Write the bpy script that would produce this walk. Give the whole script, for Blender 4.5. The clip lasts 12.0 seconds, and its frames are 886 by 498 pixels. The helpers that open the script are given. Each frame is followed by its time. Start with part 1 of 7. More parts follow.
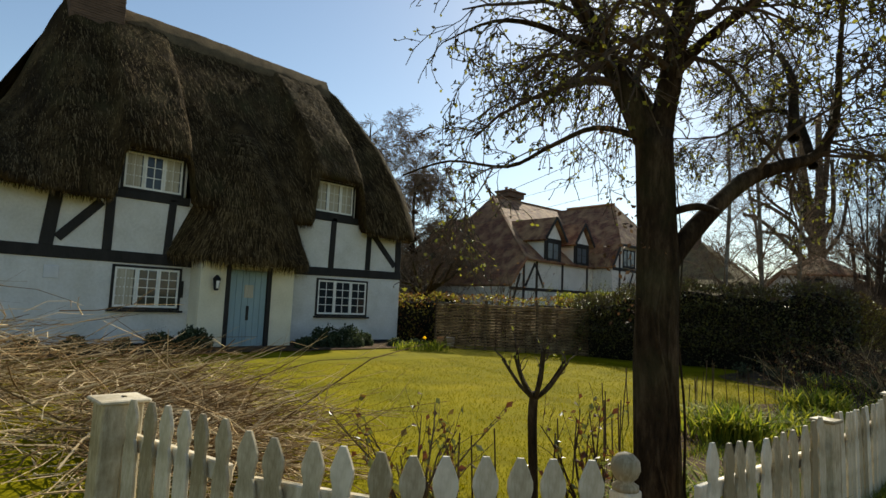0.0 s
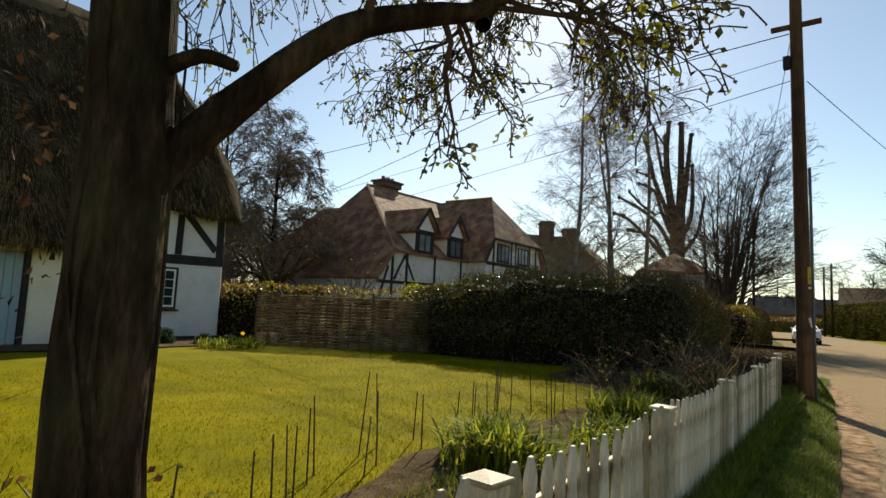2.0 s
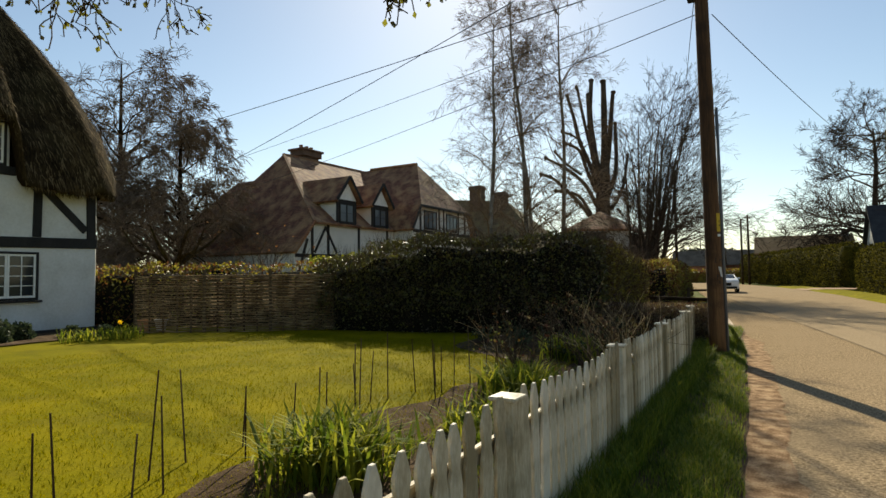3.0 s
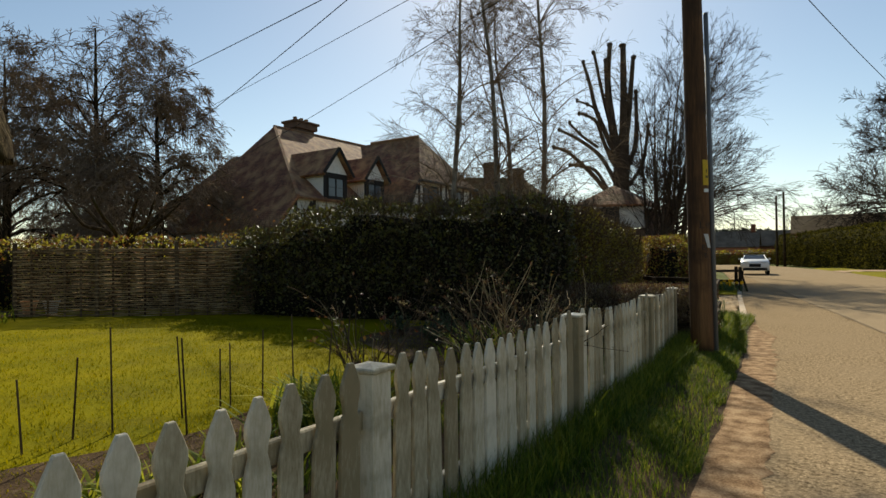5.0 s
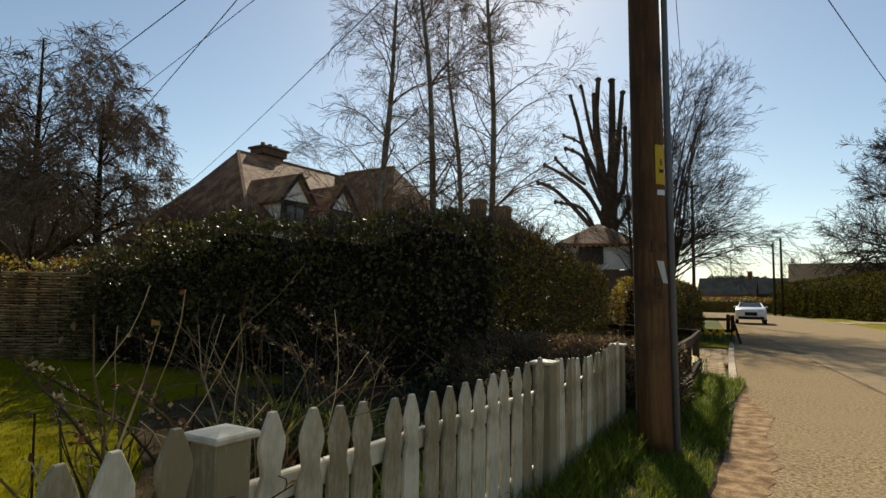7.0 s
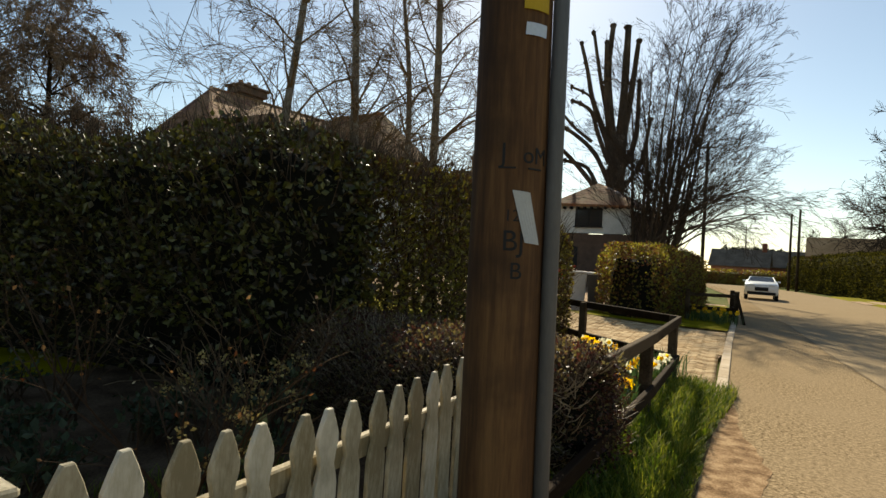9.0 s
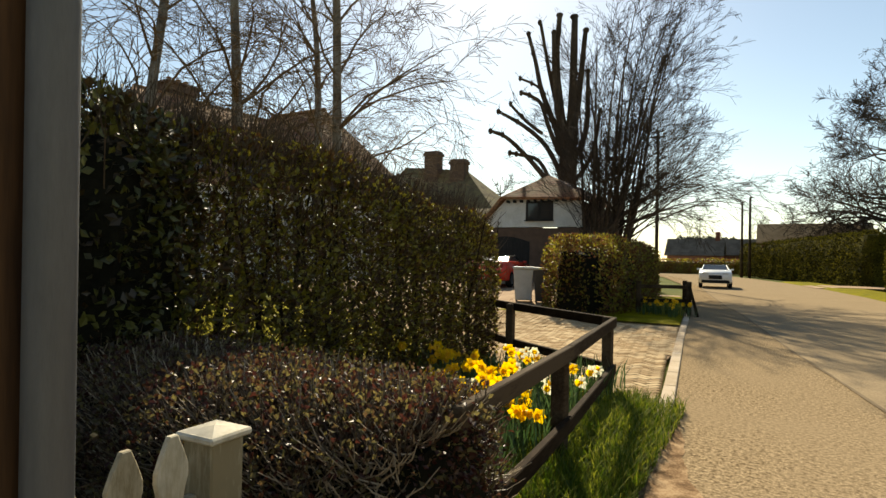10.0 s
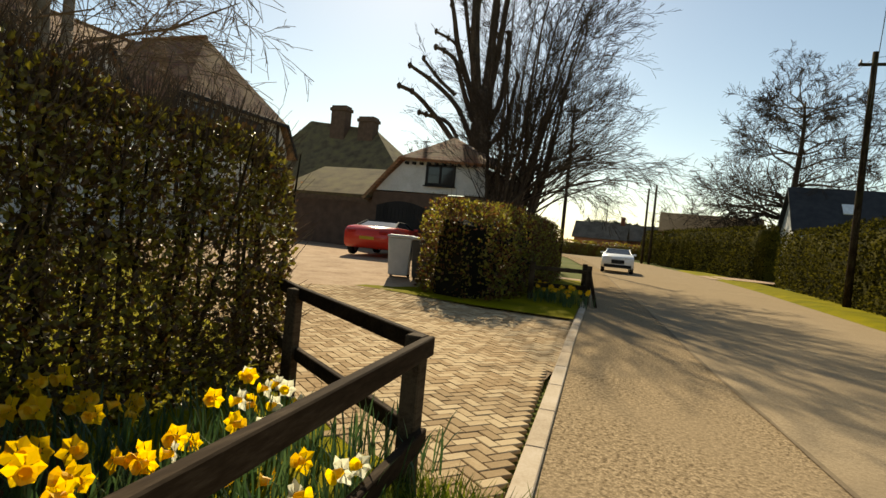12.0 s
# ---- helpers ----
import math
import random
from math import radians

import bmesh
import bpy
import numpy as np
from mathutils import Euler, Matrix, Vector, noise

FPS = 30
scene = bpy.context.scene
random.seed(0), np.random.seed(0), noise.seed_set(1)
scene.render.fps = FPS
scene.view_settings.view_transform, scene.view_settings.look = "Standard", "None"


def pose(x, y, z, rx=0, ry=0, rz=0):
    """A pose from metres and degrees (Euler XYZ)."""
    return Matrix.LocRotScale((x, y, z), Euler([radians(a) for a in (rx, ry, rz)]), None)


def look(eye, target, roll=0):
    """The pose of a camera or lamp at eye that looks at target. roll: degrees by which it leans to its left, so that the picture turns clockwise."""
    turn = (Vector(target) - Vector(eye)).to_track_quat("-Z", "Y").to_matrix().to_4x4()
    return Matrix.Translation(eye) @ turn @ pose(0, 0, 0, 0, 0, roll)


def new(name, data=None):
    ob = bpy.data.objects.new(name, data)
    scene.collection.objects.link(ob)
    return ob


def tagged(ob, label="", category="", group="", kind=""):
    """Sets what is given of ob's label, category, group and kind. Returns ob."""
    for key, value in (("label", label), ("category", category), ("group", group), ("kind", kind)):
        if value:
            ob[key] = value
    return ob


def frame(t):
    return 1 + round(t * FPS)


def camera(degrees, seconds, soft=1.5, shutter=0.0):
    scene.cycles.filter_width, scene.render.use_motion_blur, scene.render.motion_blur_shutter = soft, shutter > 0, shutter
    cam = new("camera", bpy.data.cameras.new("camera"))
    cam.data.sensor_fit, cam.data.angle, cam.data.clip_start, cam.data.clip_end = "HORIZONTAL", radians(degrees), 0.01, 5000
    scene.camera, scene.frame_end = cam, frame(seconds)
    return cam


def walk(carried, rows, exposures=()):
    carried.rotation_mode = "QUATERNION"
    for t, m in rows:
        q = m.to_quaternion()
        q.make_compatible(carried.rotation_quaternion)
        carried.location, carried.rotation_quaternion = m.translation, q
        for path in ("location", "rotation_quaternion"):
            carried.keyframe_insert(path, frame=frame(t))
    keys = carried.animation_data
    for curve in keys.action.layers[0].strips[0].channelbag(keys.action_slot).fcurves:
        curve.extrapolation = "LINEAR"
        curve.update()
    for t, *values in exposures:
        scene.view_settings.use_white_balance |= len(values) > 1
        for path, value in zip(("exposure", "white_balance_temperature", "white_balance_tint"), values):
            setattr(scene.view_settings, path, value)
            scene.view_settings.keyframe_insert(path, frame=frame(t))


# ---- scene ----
cam = camera(75.6, 12.0)
# seconds, eye, then yaw, pitch and roll in degrees
ROWS = [
    (0.0, 0.02, 0.349, 1.64, 45.84, 5.62, 2.37),
    (0.5, -0.03, 1.0, 1.625, 48.42, 4.89, 2.79),
    (1.0, -0.014, 1.634, 1.61, 46.16, 4.45, 3.17),
    (1.5, 0.094, 2.383, 1.593, 41.19, 4.83, 5.35),
    (2.0, 0.155, 3.123, 1.616, 35.62, 5.63, 2.7),
    (2.5, 0.2, 3.858, 1.615, 31.24, 5.72, -0.75),
    (3.0, 0.26, 4.667, 1.603, 29.51, 2.72, -0.77),
    (3.5, 0.247, 5.622, 1.52, 32.2, 0.94, -1.53),
    (5.5, 0.715, 8.832, 1.407, 32.25, 1.18, -0.2),
    (6.0, 0.663, 9.657, 1.384, 30.23, 2.31, 1.77),
    (6.5, 0.618, 10.486, 1.374, 31.24, 3.2, -0.09),
    (7.0, 0.521, 11.342, 1.365, 32.37, 4.95, 0.94),
    (9.0, 0.401, 14.51, 1.458, 33.51, 0.79, 3.47),
    (9.5, 0.379, 15.262, 1.483, 31.41, 1.34, 2.21),
    (10.0, 0.357, 16.113, 1.471, 29.88, 0.93, 1.22),
    (10.5, 0.283, 16.945, 1.422, 26.52, -2.32, 2.58),
    (11.0, 0.21, 17.81, 1.419, 26.88, -5.45, 3.53),
    (11.5, 0.105, 18.576, 1.42, 21.63, -2.53, 6.69),
    (12.0, 0.049, 19.416, 1.442, 21.31, -1.7, 5.44),
]
walk(cam, [(t, Matrix.Translation((x, y, z)) @ pose(0, 0, 0, 0, 0, yaw) @ pose(0, 0, 0, 90 + pitch) @ pose(0, 0, 0, 0, 0, roll)) for t, x, y, z, yaw, pitch, roll in ROWS],
     [(0.0, 0.66, 6900, 5), (3.5, 0.58, 7200, 5), (5.5, 0.41, 7100, 5), (7.0, 0.40, 7100, 5), (9.0, 0.68, 7500, 5), (9.5, 0.80, 7600, 5), (10.5, 0.84, 8200, 5), (11.0, 0.87, 8700, 5), (11.5, 0.72, 8200, 5), (12.0, 0.62, 8000, 5)])

# world and sun
SUN_YAW, SUN_UP = 26.4, 34.0
world = bpy.data.worlds.new("world")
scene.world = world
world.use_nodes = True
wn = world.node_tree.nodes
sky = wn.new("ShaderNodeTexSky")
sky.sky_type = "NISHITA"
sky.sun_disc = False
sky.sun_elevation = radians(SUN_UP)
sky.sun_rotation = radians(-SUN_YAW)
sky.air_density, sky.dust_density, sky.ozone_density = 1.0, 0.26, 1.3
wn["Background"].inputs["Strength"].default_value = 0.088
world.node_tree.links.new(sky.outputs[0], wn["Background"].inputs[0])
sun = new("sun", bpy.data.lights.new("sun", "SUN"))
sun.data.energy, sun.data.angle, sun.data.color = 5.0, radians(0.55), (1.0, 0.93, 0.80)
sun.matrix_world = look((0, 0, 30), (math.sin(radians(SUN_YAW)) * math.cos(radians(SUN_UP)), -math.cos(radians(SUN_YAW)) * math.cos(radians(SUN_UP)), 30 - math.sin(radians(SUN_UP))))


# ---- helpers of this scene ----
def part(name, bm, material, parent=None, label="", smooth=False, kind=""):
    """One mesh object from a bmesh, under a thing or alone."""
    me = bpy.data.meshes.new(name)
    bm.to_mesh(me)
    bm.free()
    return part_mesh(name, me, material, parent, label, smooth, kind)


def part_mesh(name, me, material, parent=None, label="", smooth=False, kind=""):
    if material and not me.materials:
        me.materials.append(material)
    if smooth:
        me.shade_smooth()
    ob = new(name, me)
    ob.parent = parent
    return tagged(ob, label=label, kind=kind)


def thing(name, m, label, category, group="", kind=""):
    ob = new(name)
    ob.empty_display_size = 0.2
    ob.matrix_basis = m
    return tagged(ob, label, category, group, kind)


def box(bm, lo, hi, bevel=0.0, m=None):
    """A box between two corners, with its edges rounded."""
    c = [(a + b) / 2 for a, b in zip(lo, hi)]
    s = [abs(b - a) for a, b in zip(lo, hi)]
    r = bmesh.ops.create_cube(bm, size=1.0, matrix=Matrix.LocRotScale(c, None, s))
    vs = r["verts"]
    if bevel > 0:
        es = list({e for v in vs for e in v.link_edges})
        r = bmesh.ops.bevel(bm, geom=es, offset=bevel, segments=1, affect="EDGES", profile=0.7)
        vs = list({v for f in r["faces"] for v in f.verts} | {v for v in vs if v.is_valid})
    if m is not None:
        bmesh.ops.transform(bm, matrix=m, verts=[v for v in vs if v.is_valid])
    return bm


def boxes(*rows, bevel=0.0):
    bm = bmesh.new()
    for lo, hi in rows:
        box(bm, lo, hi, bevel)
    return bm


def beam(bm, a, b, w, d, up=(1, 0, 0), bevel=0.01):
    """A squared timber from a to b, w wide across 'up', d deep along it."""
    a, b = Vector(a), Vector(b)
    z = (b - a).normalized()
    y = Vector(up)
    y = (y - z * y.dot(z)).normalized()
    x = y.cross(z)
    m = Matrix((x, y, z)).transposed().to_4x4()
    m.translation = (a + b) / 2
    return box(bm, (-w / 2, -d / 2, -(b - a).length / 2), (w / 2, d / 2, (b - a).length / 2), bevel, m)


def tube(points, radii, sides, verts, faces):
    """Adds a tapered tube along points to the lists."""
    n0 = len(verts)
    last = None
    for i, p in enumerate(points):
        d = (points[min(i + 1, len(points) - 1)] - points[max(i - 1, 0)]).normalized()
        if last is None:
            side = d.orthogonal().normalized()
        else:
            side = (last - d * last.dot(d))
            side = side.normalized() if side.length > 1e-6 else d.orthogonal().normalized()
        last = side
        up = d.cross(side)
        for k in range(sides):
            a = 2 * math.pi * k / sides
            verts.append(p + (side * math.cos(a) + up * math.sin(a)) * radii[i])
    for i in range(len(points) - 1):
        for k in range(sides):
            k2 = (k + 1) % sides
            faces.append((n0 + i * sides + k, n0 + i * sides + k2, n0 + (i + 1) * sides + k2, n0 + (i + 1) * sides + k))
    if sides > 4:
        faces.append(tuple(n0 + (len(points) - 1) * sides + k for k in range(sides)))


def mesh_of(name, verts, faces):
    me = bpy.data.meshes.new(name)
    me.from_pydata([tuple(v) for v in verts], [], faces)
    me.update()
    return me


def lathe(bm, profile, sides=16, m=None):
    rings = []
    for r, z in profile:
        rings.append([bm.verts.new((r * math.cos(2 * math.pi * k / sides), r * math.sin(2 * math.pi * k / sides), z)) for k in range(sides)])
    for a, b in zip(rings, rings[1:]):
        for k in range(sides):
            bm.faces.new((a[k], a[(k + 1) % sides], b[(k + 1) % sides], b[k]))
    bm.faces.new(rings[0][::-1])
    bm.faces.new(rings[-1])
    if m is not None:
        bmesh.ops.transform(bm, matrix=m, verts=[v for r in rings for v in r])
    return bm


def prism(bm, outline, depth, m=None):
    """A flat outline in x and z, made depth thick along y."""
    a = [bm.verts.new((x, -depth / 2, z)) for x, z in outline]
    b = [bm.verts.new((x, depth / 2, z)) for x, z in outline]
    bm.faces.new(a)
    bm.faces.new(b[::-1])
    n = len(a)
    for i in range(n):
        bm.faces.new((a[i], b[i], b[(i + 1) % n], a[(i + 1) % n]))
    bmesh.ops.recalc_face_normals(bm, faces=bm.faces)
    if m is not None:
        bmesh.ops.transform(bm, matrix=m, verts=a + b)
    return bm


def smoothstep(a, b, x):
    t = min(1.0, max(0.0, (x - a) / (b - a)))
    return t * t * (3 - 2 * t)


# ---- materials ----
def material(name, colours, scale=6.0, rough=0.8, bump=0.3, fine=60.0, stretch=(1, 1, 1), metal=0.0, island=0.0, spread=(0.35, 0.65), bump_scale=None, random_object=0.0, dist=0.01, through_light=0.0, stain=None):
    """A surface whose colour wanders between colours at a coarse and a fine scale, with relief."""
    mat = bpy.data.materials.new(name)
    mat.use_nodes = True
    nt = mat.node_tree
    n, link = nt.nodes, nt.links.new
    b = n["Principled BSDF"]
    geo = n.new("ShaderNodeTexCoord")
    mp = n.new("ShaderNodeMapping")
    mp.inputs["Scale"].default_value = stretch
    link(geo.outputs["Object"], mp.inputs[0])
    n1, n2 = n.new("ShaderNodeTexNoise"), n.new("ShaderNodeTexNoise")
    n1.inputs["Scale"].default_value, n1.inputs["Detail"].default_value = scale, 5
    n2.inputs["Scale"].default_value, n2.inputs["Detail"].default_value = fine, 4
    n2.inputs["Roughness"].default_value = 0.7
    link(mp.outputs[0], n1.inputs[0]), link(mp.outputs[0], n2.inputs[0])
    mix = n.new("ShaderNodeMath")
    mix.operation = "MULTIPLY_ADD"
    mix.inputs[1].default_value = 0.45
    link(n2.outputs["Fac"], mix.inputs[0])
    sc = n.new("ShaderNodeMath")
    sc.operation = "MULTIPLY"
    sc.inputs[1].default_value = 0.55
    link(n1.outputs["Fac"], sc.inputs[0])
    link(sc.outputs[0], mix.inputs[2])
    fac = mix.outputs[0]
    if island or random_object:
        src = n.new("ShaderNodeNewGeometry").outputs["Random Per Island"] if island else n.new("ShaderNodeObjectInfo").outputs["Random"]
        ma = n.new("ShaderNodeMath")
        ma.operation = "MULTIPLY_ADD"
        ma.inputs[1].default_value = island or random_object
        link(src, ma.inputs[0])
        sub = n.new("ShaderNodeMath")
        sub.operation = "SUBTRACT"
        sub.inputs[1].default_value = (island or random_object) / 2
        link(fac, sub.inputs[0])
        link(sub.outputs[0], ma.inputs[2])
        fac = ma.outputs[0]
    ramp = n.new("ShaderNodeValToRGB")
    lo, hi = spread
    el = ramp.color_ramp.elements
    for i, c in enumerate(colours):
        p = lo + (hi - lo) * i / max(1, len(colours) - 1)
        e = el[i] if i < 2 else el.new(p)
        e.position, e.color = p, (*c, 1)
    link(fac, ramp.inputs[0])
    colour = ramp.outputs[0]
    if stain:
        tint, size, amount = stain
        n3 = n.new("ShaderNodeTexNoise")
        n3.inputs["Scale"].default_value, n3.inputs["Detail"].default_value = size, 6
        link(geo.outputs["Object"], n3.inputs[0])
        r3 = n.new("ShaderNodeMapRange")
        r3.inputs["From Min"].default_value, r3.inputs["From Max"].default_value = 0.5, 0.72
        r3.inputs["To Max"].default_value = amount
        link(n3.outputs["Fac"], r3.inputs[0])
        mx = n.new("ShaderNodeMix")
        mx.data_type = "RGBA"
        link(r3.outputs[0], mx.inputs[0])
        link(colour, mx.inputs[6])
        mx.inputs[7].default_value = (*tint, 1)
        colour = mx.outputs[2]
    link(colour, b.inputs["Base Color"])
    b.inputs["Roughness"].default_value, b.inputs["Metallic"].default_value = rough, metal
    b.inputs["Specular IOR Level"].default_value = 0.5 if rough < 0.6 else (0.25 if rough < 0.84 else 0.04)
    if bump:
        bp = n.new("ShaderNodeBump")
        bp.inputs["Strength"].default_value, bp.inputs["Distance"].default_value = bump, dist
        link(mix.outputs[0], bp.inputs["Height"])
        link(bp.outputs[0], b.inputs["Normal"])
    if through_light:
        tr = n.new("ShaderNodeBsdfTranslucent")
        link(colour, tr.inputs[0])
        ms = n.new("ShaderNodeMixShader")
        ms.inputs[0].default_value = through_light
        link(b.outputs[0], ms.inputs[1]), link(tr.outputs[0], ms.inputs[2])
        link(ms.outputs[0], n["Material Output"].inputs[0])
    return mat


def plain(name, colour, rough=0.5, metal=0.0, bump=0.05, vary=0.12):
    c = colour
    return material(name, [tuple(v * (1 - vary) for v in c), tuple(min(1, v * (1 + vary)) for v in c)], 5, rough, bump, 90, metal=metal)


def glass_pane(name, colour=(0.02, 0.025, 0.03)):
    mat = bpy.data.materials.new(name)
    mat.use_nodes = True
    b = mat.node_tree.nodes["Principled BSDF"]
    b.inputs["Base Color"].default_value = (*colour, 1)
    b.inputs["Roughness"].default_value = 0.06
    b.inputs["IOR"].default_value = 1.5
    return mat


M = {}
M["grit"] = material("grit", [(0.12, 0.070, 0.036), (0.25, 0.155, 0.085), (0.40, 0.275, 0.16)], 7, 0.95, 0.7, 70, spread=(0.4, 0.6), dist=0.012)
M["lawn"] = material("lawn", [(0.098, 0.095, 0.001), (0.165, 0.146, 0.001), (0.235, 0.187, 0.0015)], 0.9, 0.95, 0.8, 40, dist=0.03, stain=((0.12, 0.095, 0.01), 1.7, 0.4))
M["lawn_blade"] = material("lawn_blade", [(0.116, 0.112, 0.001), (0.19, 0.168, 0.001), (0.28, 0.226, 0.003)], 0.8, 0.9, 0, 20, island=0.5, through_light=0.5)
M["field"] = material("field", [(0.05, 0.07, 0.012), (0.085, 0.095, 0.02), (0.12, 0.11, 0.035)], 0.4, 0.95, 0.5, 12, dist=0.05)
M["soil"] = material("soil", [(0.035, 0.022, 0.013), (0.08, 0.052, 0.03), (0.14, 0.10, 0.062)], 4, 0.95, 1.0, 45, dist=0.03)
M["grass_blade"] = material("grass_blade", [(0.055, 0.095, 0.006), (0.115, 0.16, 0.010), (0.22, 0.23, 0.025)], 3, 0.6, 0, 20, island=0.6, through_light=0.45)
M["whitewash"] = material("whitewash", [(0.52, 0.51, 0.47), (0.62, 0.61, 0.57), (0.70, 0.69, 0.66)], 1.4, 0.85, 0.5, 14, dist=0.02, stain=((0.5, 0.47, 0.38), 0.9, 0.35))
M["cream_wall"] = material("cream_wall", [(0.62, 0.57, 0.42), (0.74, 0.69, 0.53)], 1.6, 0.85, 0.4, 18, dist=0.015)
M["tar_timber"] = material("tar_timber", [(0.012, 0.011, 0.010), (0.03, 0.027, 0.024)], 3, 0.7, 0.6, 30, (1, 1, 0.25), dist=0.01)
M["thatch"] = material("thatch", [(0.013, 0.008, 0.004), (0.038, 0.025, 0.011), (0.11, 0.075, 0.034)], 1.6, 0.95, 1.0, 26, (1, 1, 0.3), dist=0.06, stain=((0.06, 0.055, 0.025), 0.8, 0.6))
M["thatch_ridge"] = material("thatch_ridge", [(0.06, 0.042, 0.025), (0.15, 0.11, 0.06)], 2.5, 0.95, 1.0, 30, (1, 1, 0.3), dist=0.05)
M["brick"] = material("brick", [(0.16, 0.065, 0.04), (0.26, 0.12, 0.075), (0.33, 0.18, 0.12)], 3, 0.9, 0.6, 30, random_object=0.4)
M["dark_brick"] = material("dark_brick", [(0.09, 0.06, 0.045), (0.16, 0.105, 0.075)], 3, 0.9, 0.6, 30)
M["tile"] = material("tile", [(0.10, 0.05, 0.03), (0.20, 0.105, 0.06), (0.30, 0.17, 0.095)], 2.5, 0.9, 0.5, 25, island=0.5, dist=0.01)
M["tile_orange"] = material("tile_orange", [(0.20, 0.08, 0.035), (0.33, 0.15, 0.06), (0.42, 0.22, 0.11)], 2.5, 0.9, 0.5, 25, island=0.5, dist=0.01)
M["moss_tile"] = material("moss_tile", [(0.07, 0.055, 0.035), (0.15, 0.12, 0.07), (0.19, 0.16, 0.07)], 1.5, 0.95, 0.6, 20, dist=0.02)
M["grey_tile"] = material("grey_tile", [(0.085, 0.070, 0.052), (0.14, 0.115, 0.088), (0.20, 0.165, 0.125)], 0.7, 0.9, 0.6, 9)
M["tan_tile"] = material("tan_tile", [(0.16, 0.11, 0.06), (0.25, 0.175, 0.10), (0.33, 0.24, 0.14)], 0.8, 0.95, 0.5, 9)
M["tar"] = material("tar", [(0.15, 0.11, 0.07), (0.22, 0.165, 0.105)], 4, 0.9, 0.3, 40)
M["slate"] = material("slate", [(0.02, 0.02, 0.022), (0.045, 0.043, 0.045)], 2, 0.7, 0.4, 25)
M["white_paint"] = material("white_paint", [(0.24, 0.19, 0.11), (0.45, 0.385, 0.265), (0.62, 0.555, 0.435)], 5, 0.6, 0.4, 60, (1, 1, 0.2), dist=0.004, stain=((0.17, 0.14, 0.075), 5, 0.75), random_object=0.35)
M["house_plaster"] = material("house_plaster", [(0.55, 0.53, 0.48), (0.66, 0.64, 0.59)], 1.2, 0.9, 0.4, 12, dist=0.02)
M["gable_white"] = plain("gable_white", (0.74, 0.73, 0.70), 0.7)
M["bare_bark"] = material("bare_bark", [(0.035, 0.024, 0.016), (0.075, 0.052, 0.036), (0.13, 0.095, 0.066)], 3, 0.95, 0.8, 20, (1, 1, 0.3), dist=0.03)
M["bare_twig"] = material("bare_twig", [(0.032, 0.023, 0.016), (0.075, 0.055, 0.04)], 2, 0.9, 0, 15)
M["frame_paint"] = plain("frame_paint", (0.74, 0.73, 0.68), 0.45)
M["door_blue"] = material("door_blue", [(0.20, 0.29, 0.31), (0.26, 0.36, 0.38)], 3, 0.5, 0.2, 40, (1, 1, 0.2))
M["glass"] = glass_pane("glass")
M["pale_pane"] = glass_pane("pale_pane", (0.10, 0.115, 0.13))
M["curtain"] = material("curtain", [(0.34, 0.30, 0.22), (0.52, 0.48, 0.38)], 3, 0.9, 0.3, 30, (6, 6, 0.3))
M["iron"] = plain("iron", (0.02, 0.02, 0.02), 0.5, 0.6)
M["pole_wood"] = material("pole_wood", [(0.030, 0.014, 0.006), (0.085, 0.040, 0.015), (0.165, 0.085, 0.032)], 3.5, 0.75, 0.6, 40, (1, 1, 0.07), dist=0.006, stain=((0.022, 0.011, 0.006), 2.6, 0.9))
M["grey_metal"] = plain("grey_metal", (0.30, 0.31, 0.33), 0.45, 0.7)
M["conduit"] = material("conduit", [(0.085, 0.09, 0.10), (0.13, 0.135, 0.145)], 4, 0.62, 0.2, 60, (1, 1, 0.2))
M["zinc"] = plain("zinc", (0.55, 0.57, 0.60), 0.5, 0.5)
M["yellow_sign"] = plain("yellow_sign", (0.45, 0.30, 0.02), 0.6)
M["black"] = plain("black", (0.012, 0.012, 0.012), 0.6)
M["rail_wood"] = material("rail_wood", [(0.016, 0.009, 0.005), (0.036, 0.023, 0.013), (0.080, 0.056, 0.035)], 4, 0.85, 0.7, 50, (1, 0.12, 1), dist=0.006, random_object=0.2)
M["stake"] = material("stake", [(0.05, 0.03, 0.018), (0.12, 0.085, 0.05)], 5, 0.9, 0.4, 50, (1, 1, 0.2), random_object=0.3)
M["wattle"] = material("wattle", [(0.05, 0.03, 0.014), (0.14, 0.09, 0.046), (0.30, 0.21, 0.115)], 3, 0.9, 0.4, 40, island=0.6)
M["bark"] = material("bark", [(0.010, 0.007, 0.004), (0.032, 0.021, 0.012), (0.085, 0.060, 0.036)], 7, 0.95, 1.0, 30, (1, 1, 0.28), dist=0.06, stain=((0.06, 0.07, 0.03), 2.0, 0.4))
M["twig"] = material("twig", [(0.05, 0.034, 0.024), (0.11, 0.08, 0.055)], 3, 0.9, 0, 20)
M["birch"] = material("birch", [(0.06, 0.05, 0.04), (0.19, 0.165, 0.135), (0.30, 0.27, 0.23)], 6, 0.85, 0.5, 30, (1, 1, 0.6))
M["birch_twig"] = material("birch_twig", [(0.11, 0.074, 0.048), (0.24, 0.17, 0.115)], 3, 0.9, 0, 20)
M["hedge_leaf"] = material("hedge_leaf", [(0.045, 0.028, 0.010), (0.055, 0.060, 0.013), (0.12, 0.11, 0.02)], 1.1, 0.42, 0, 12, island=0.5, through_light=0.3)
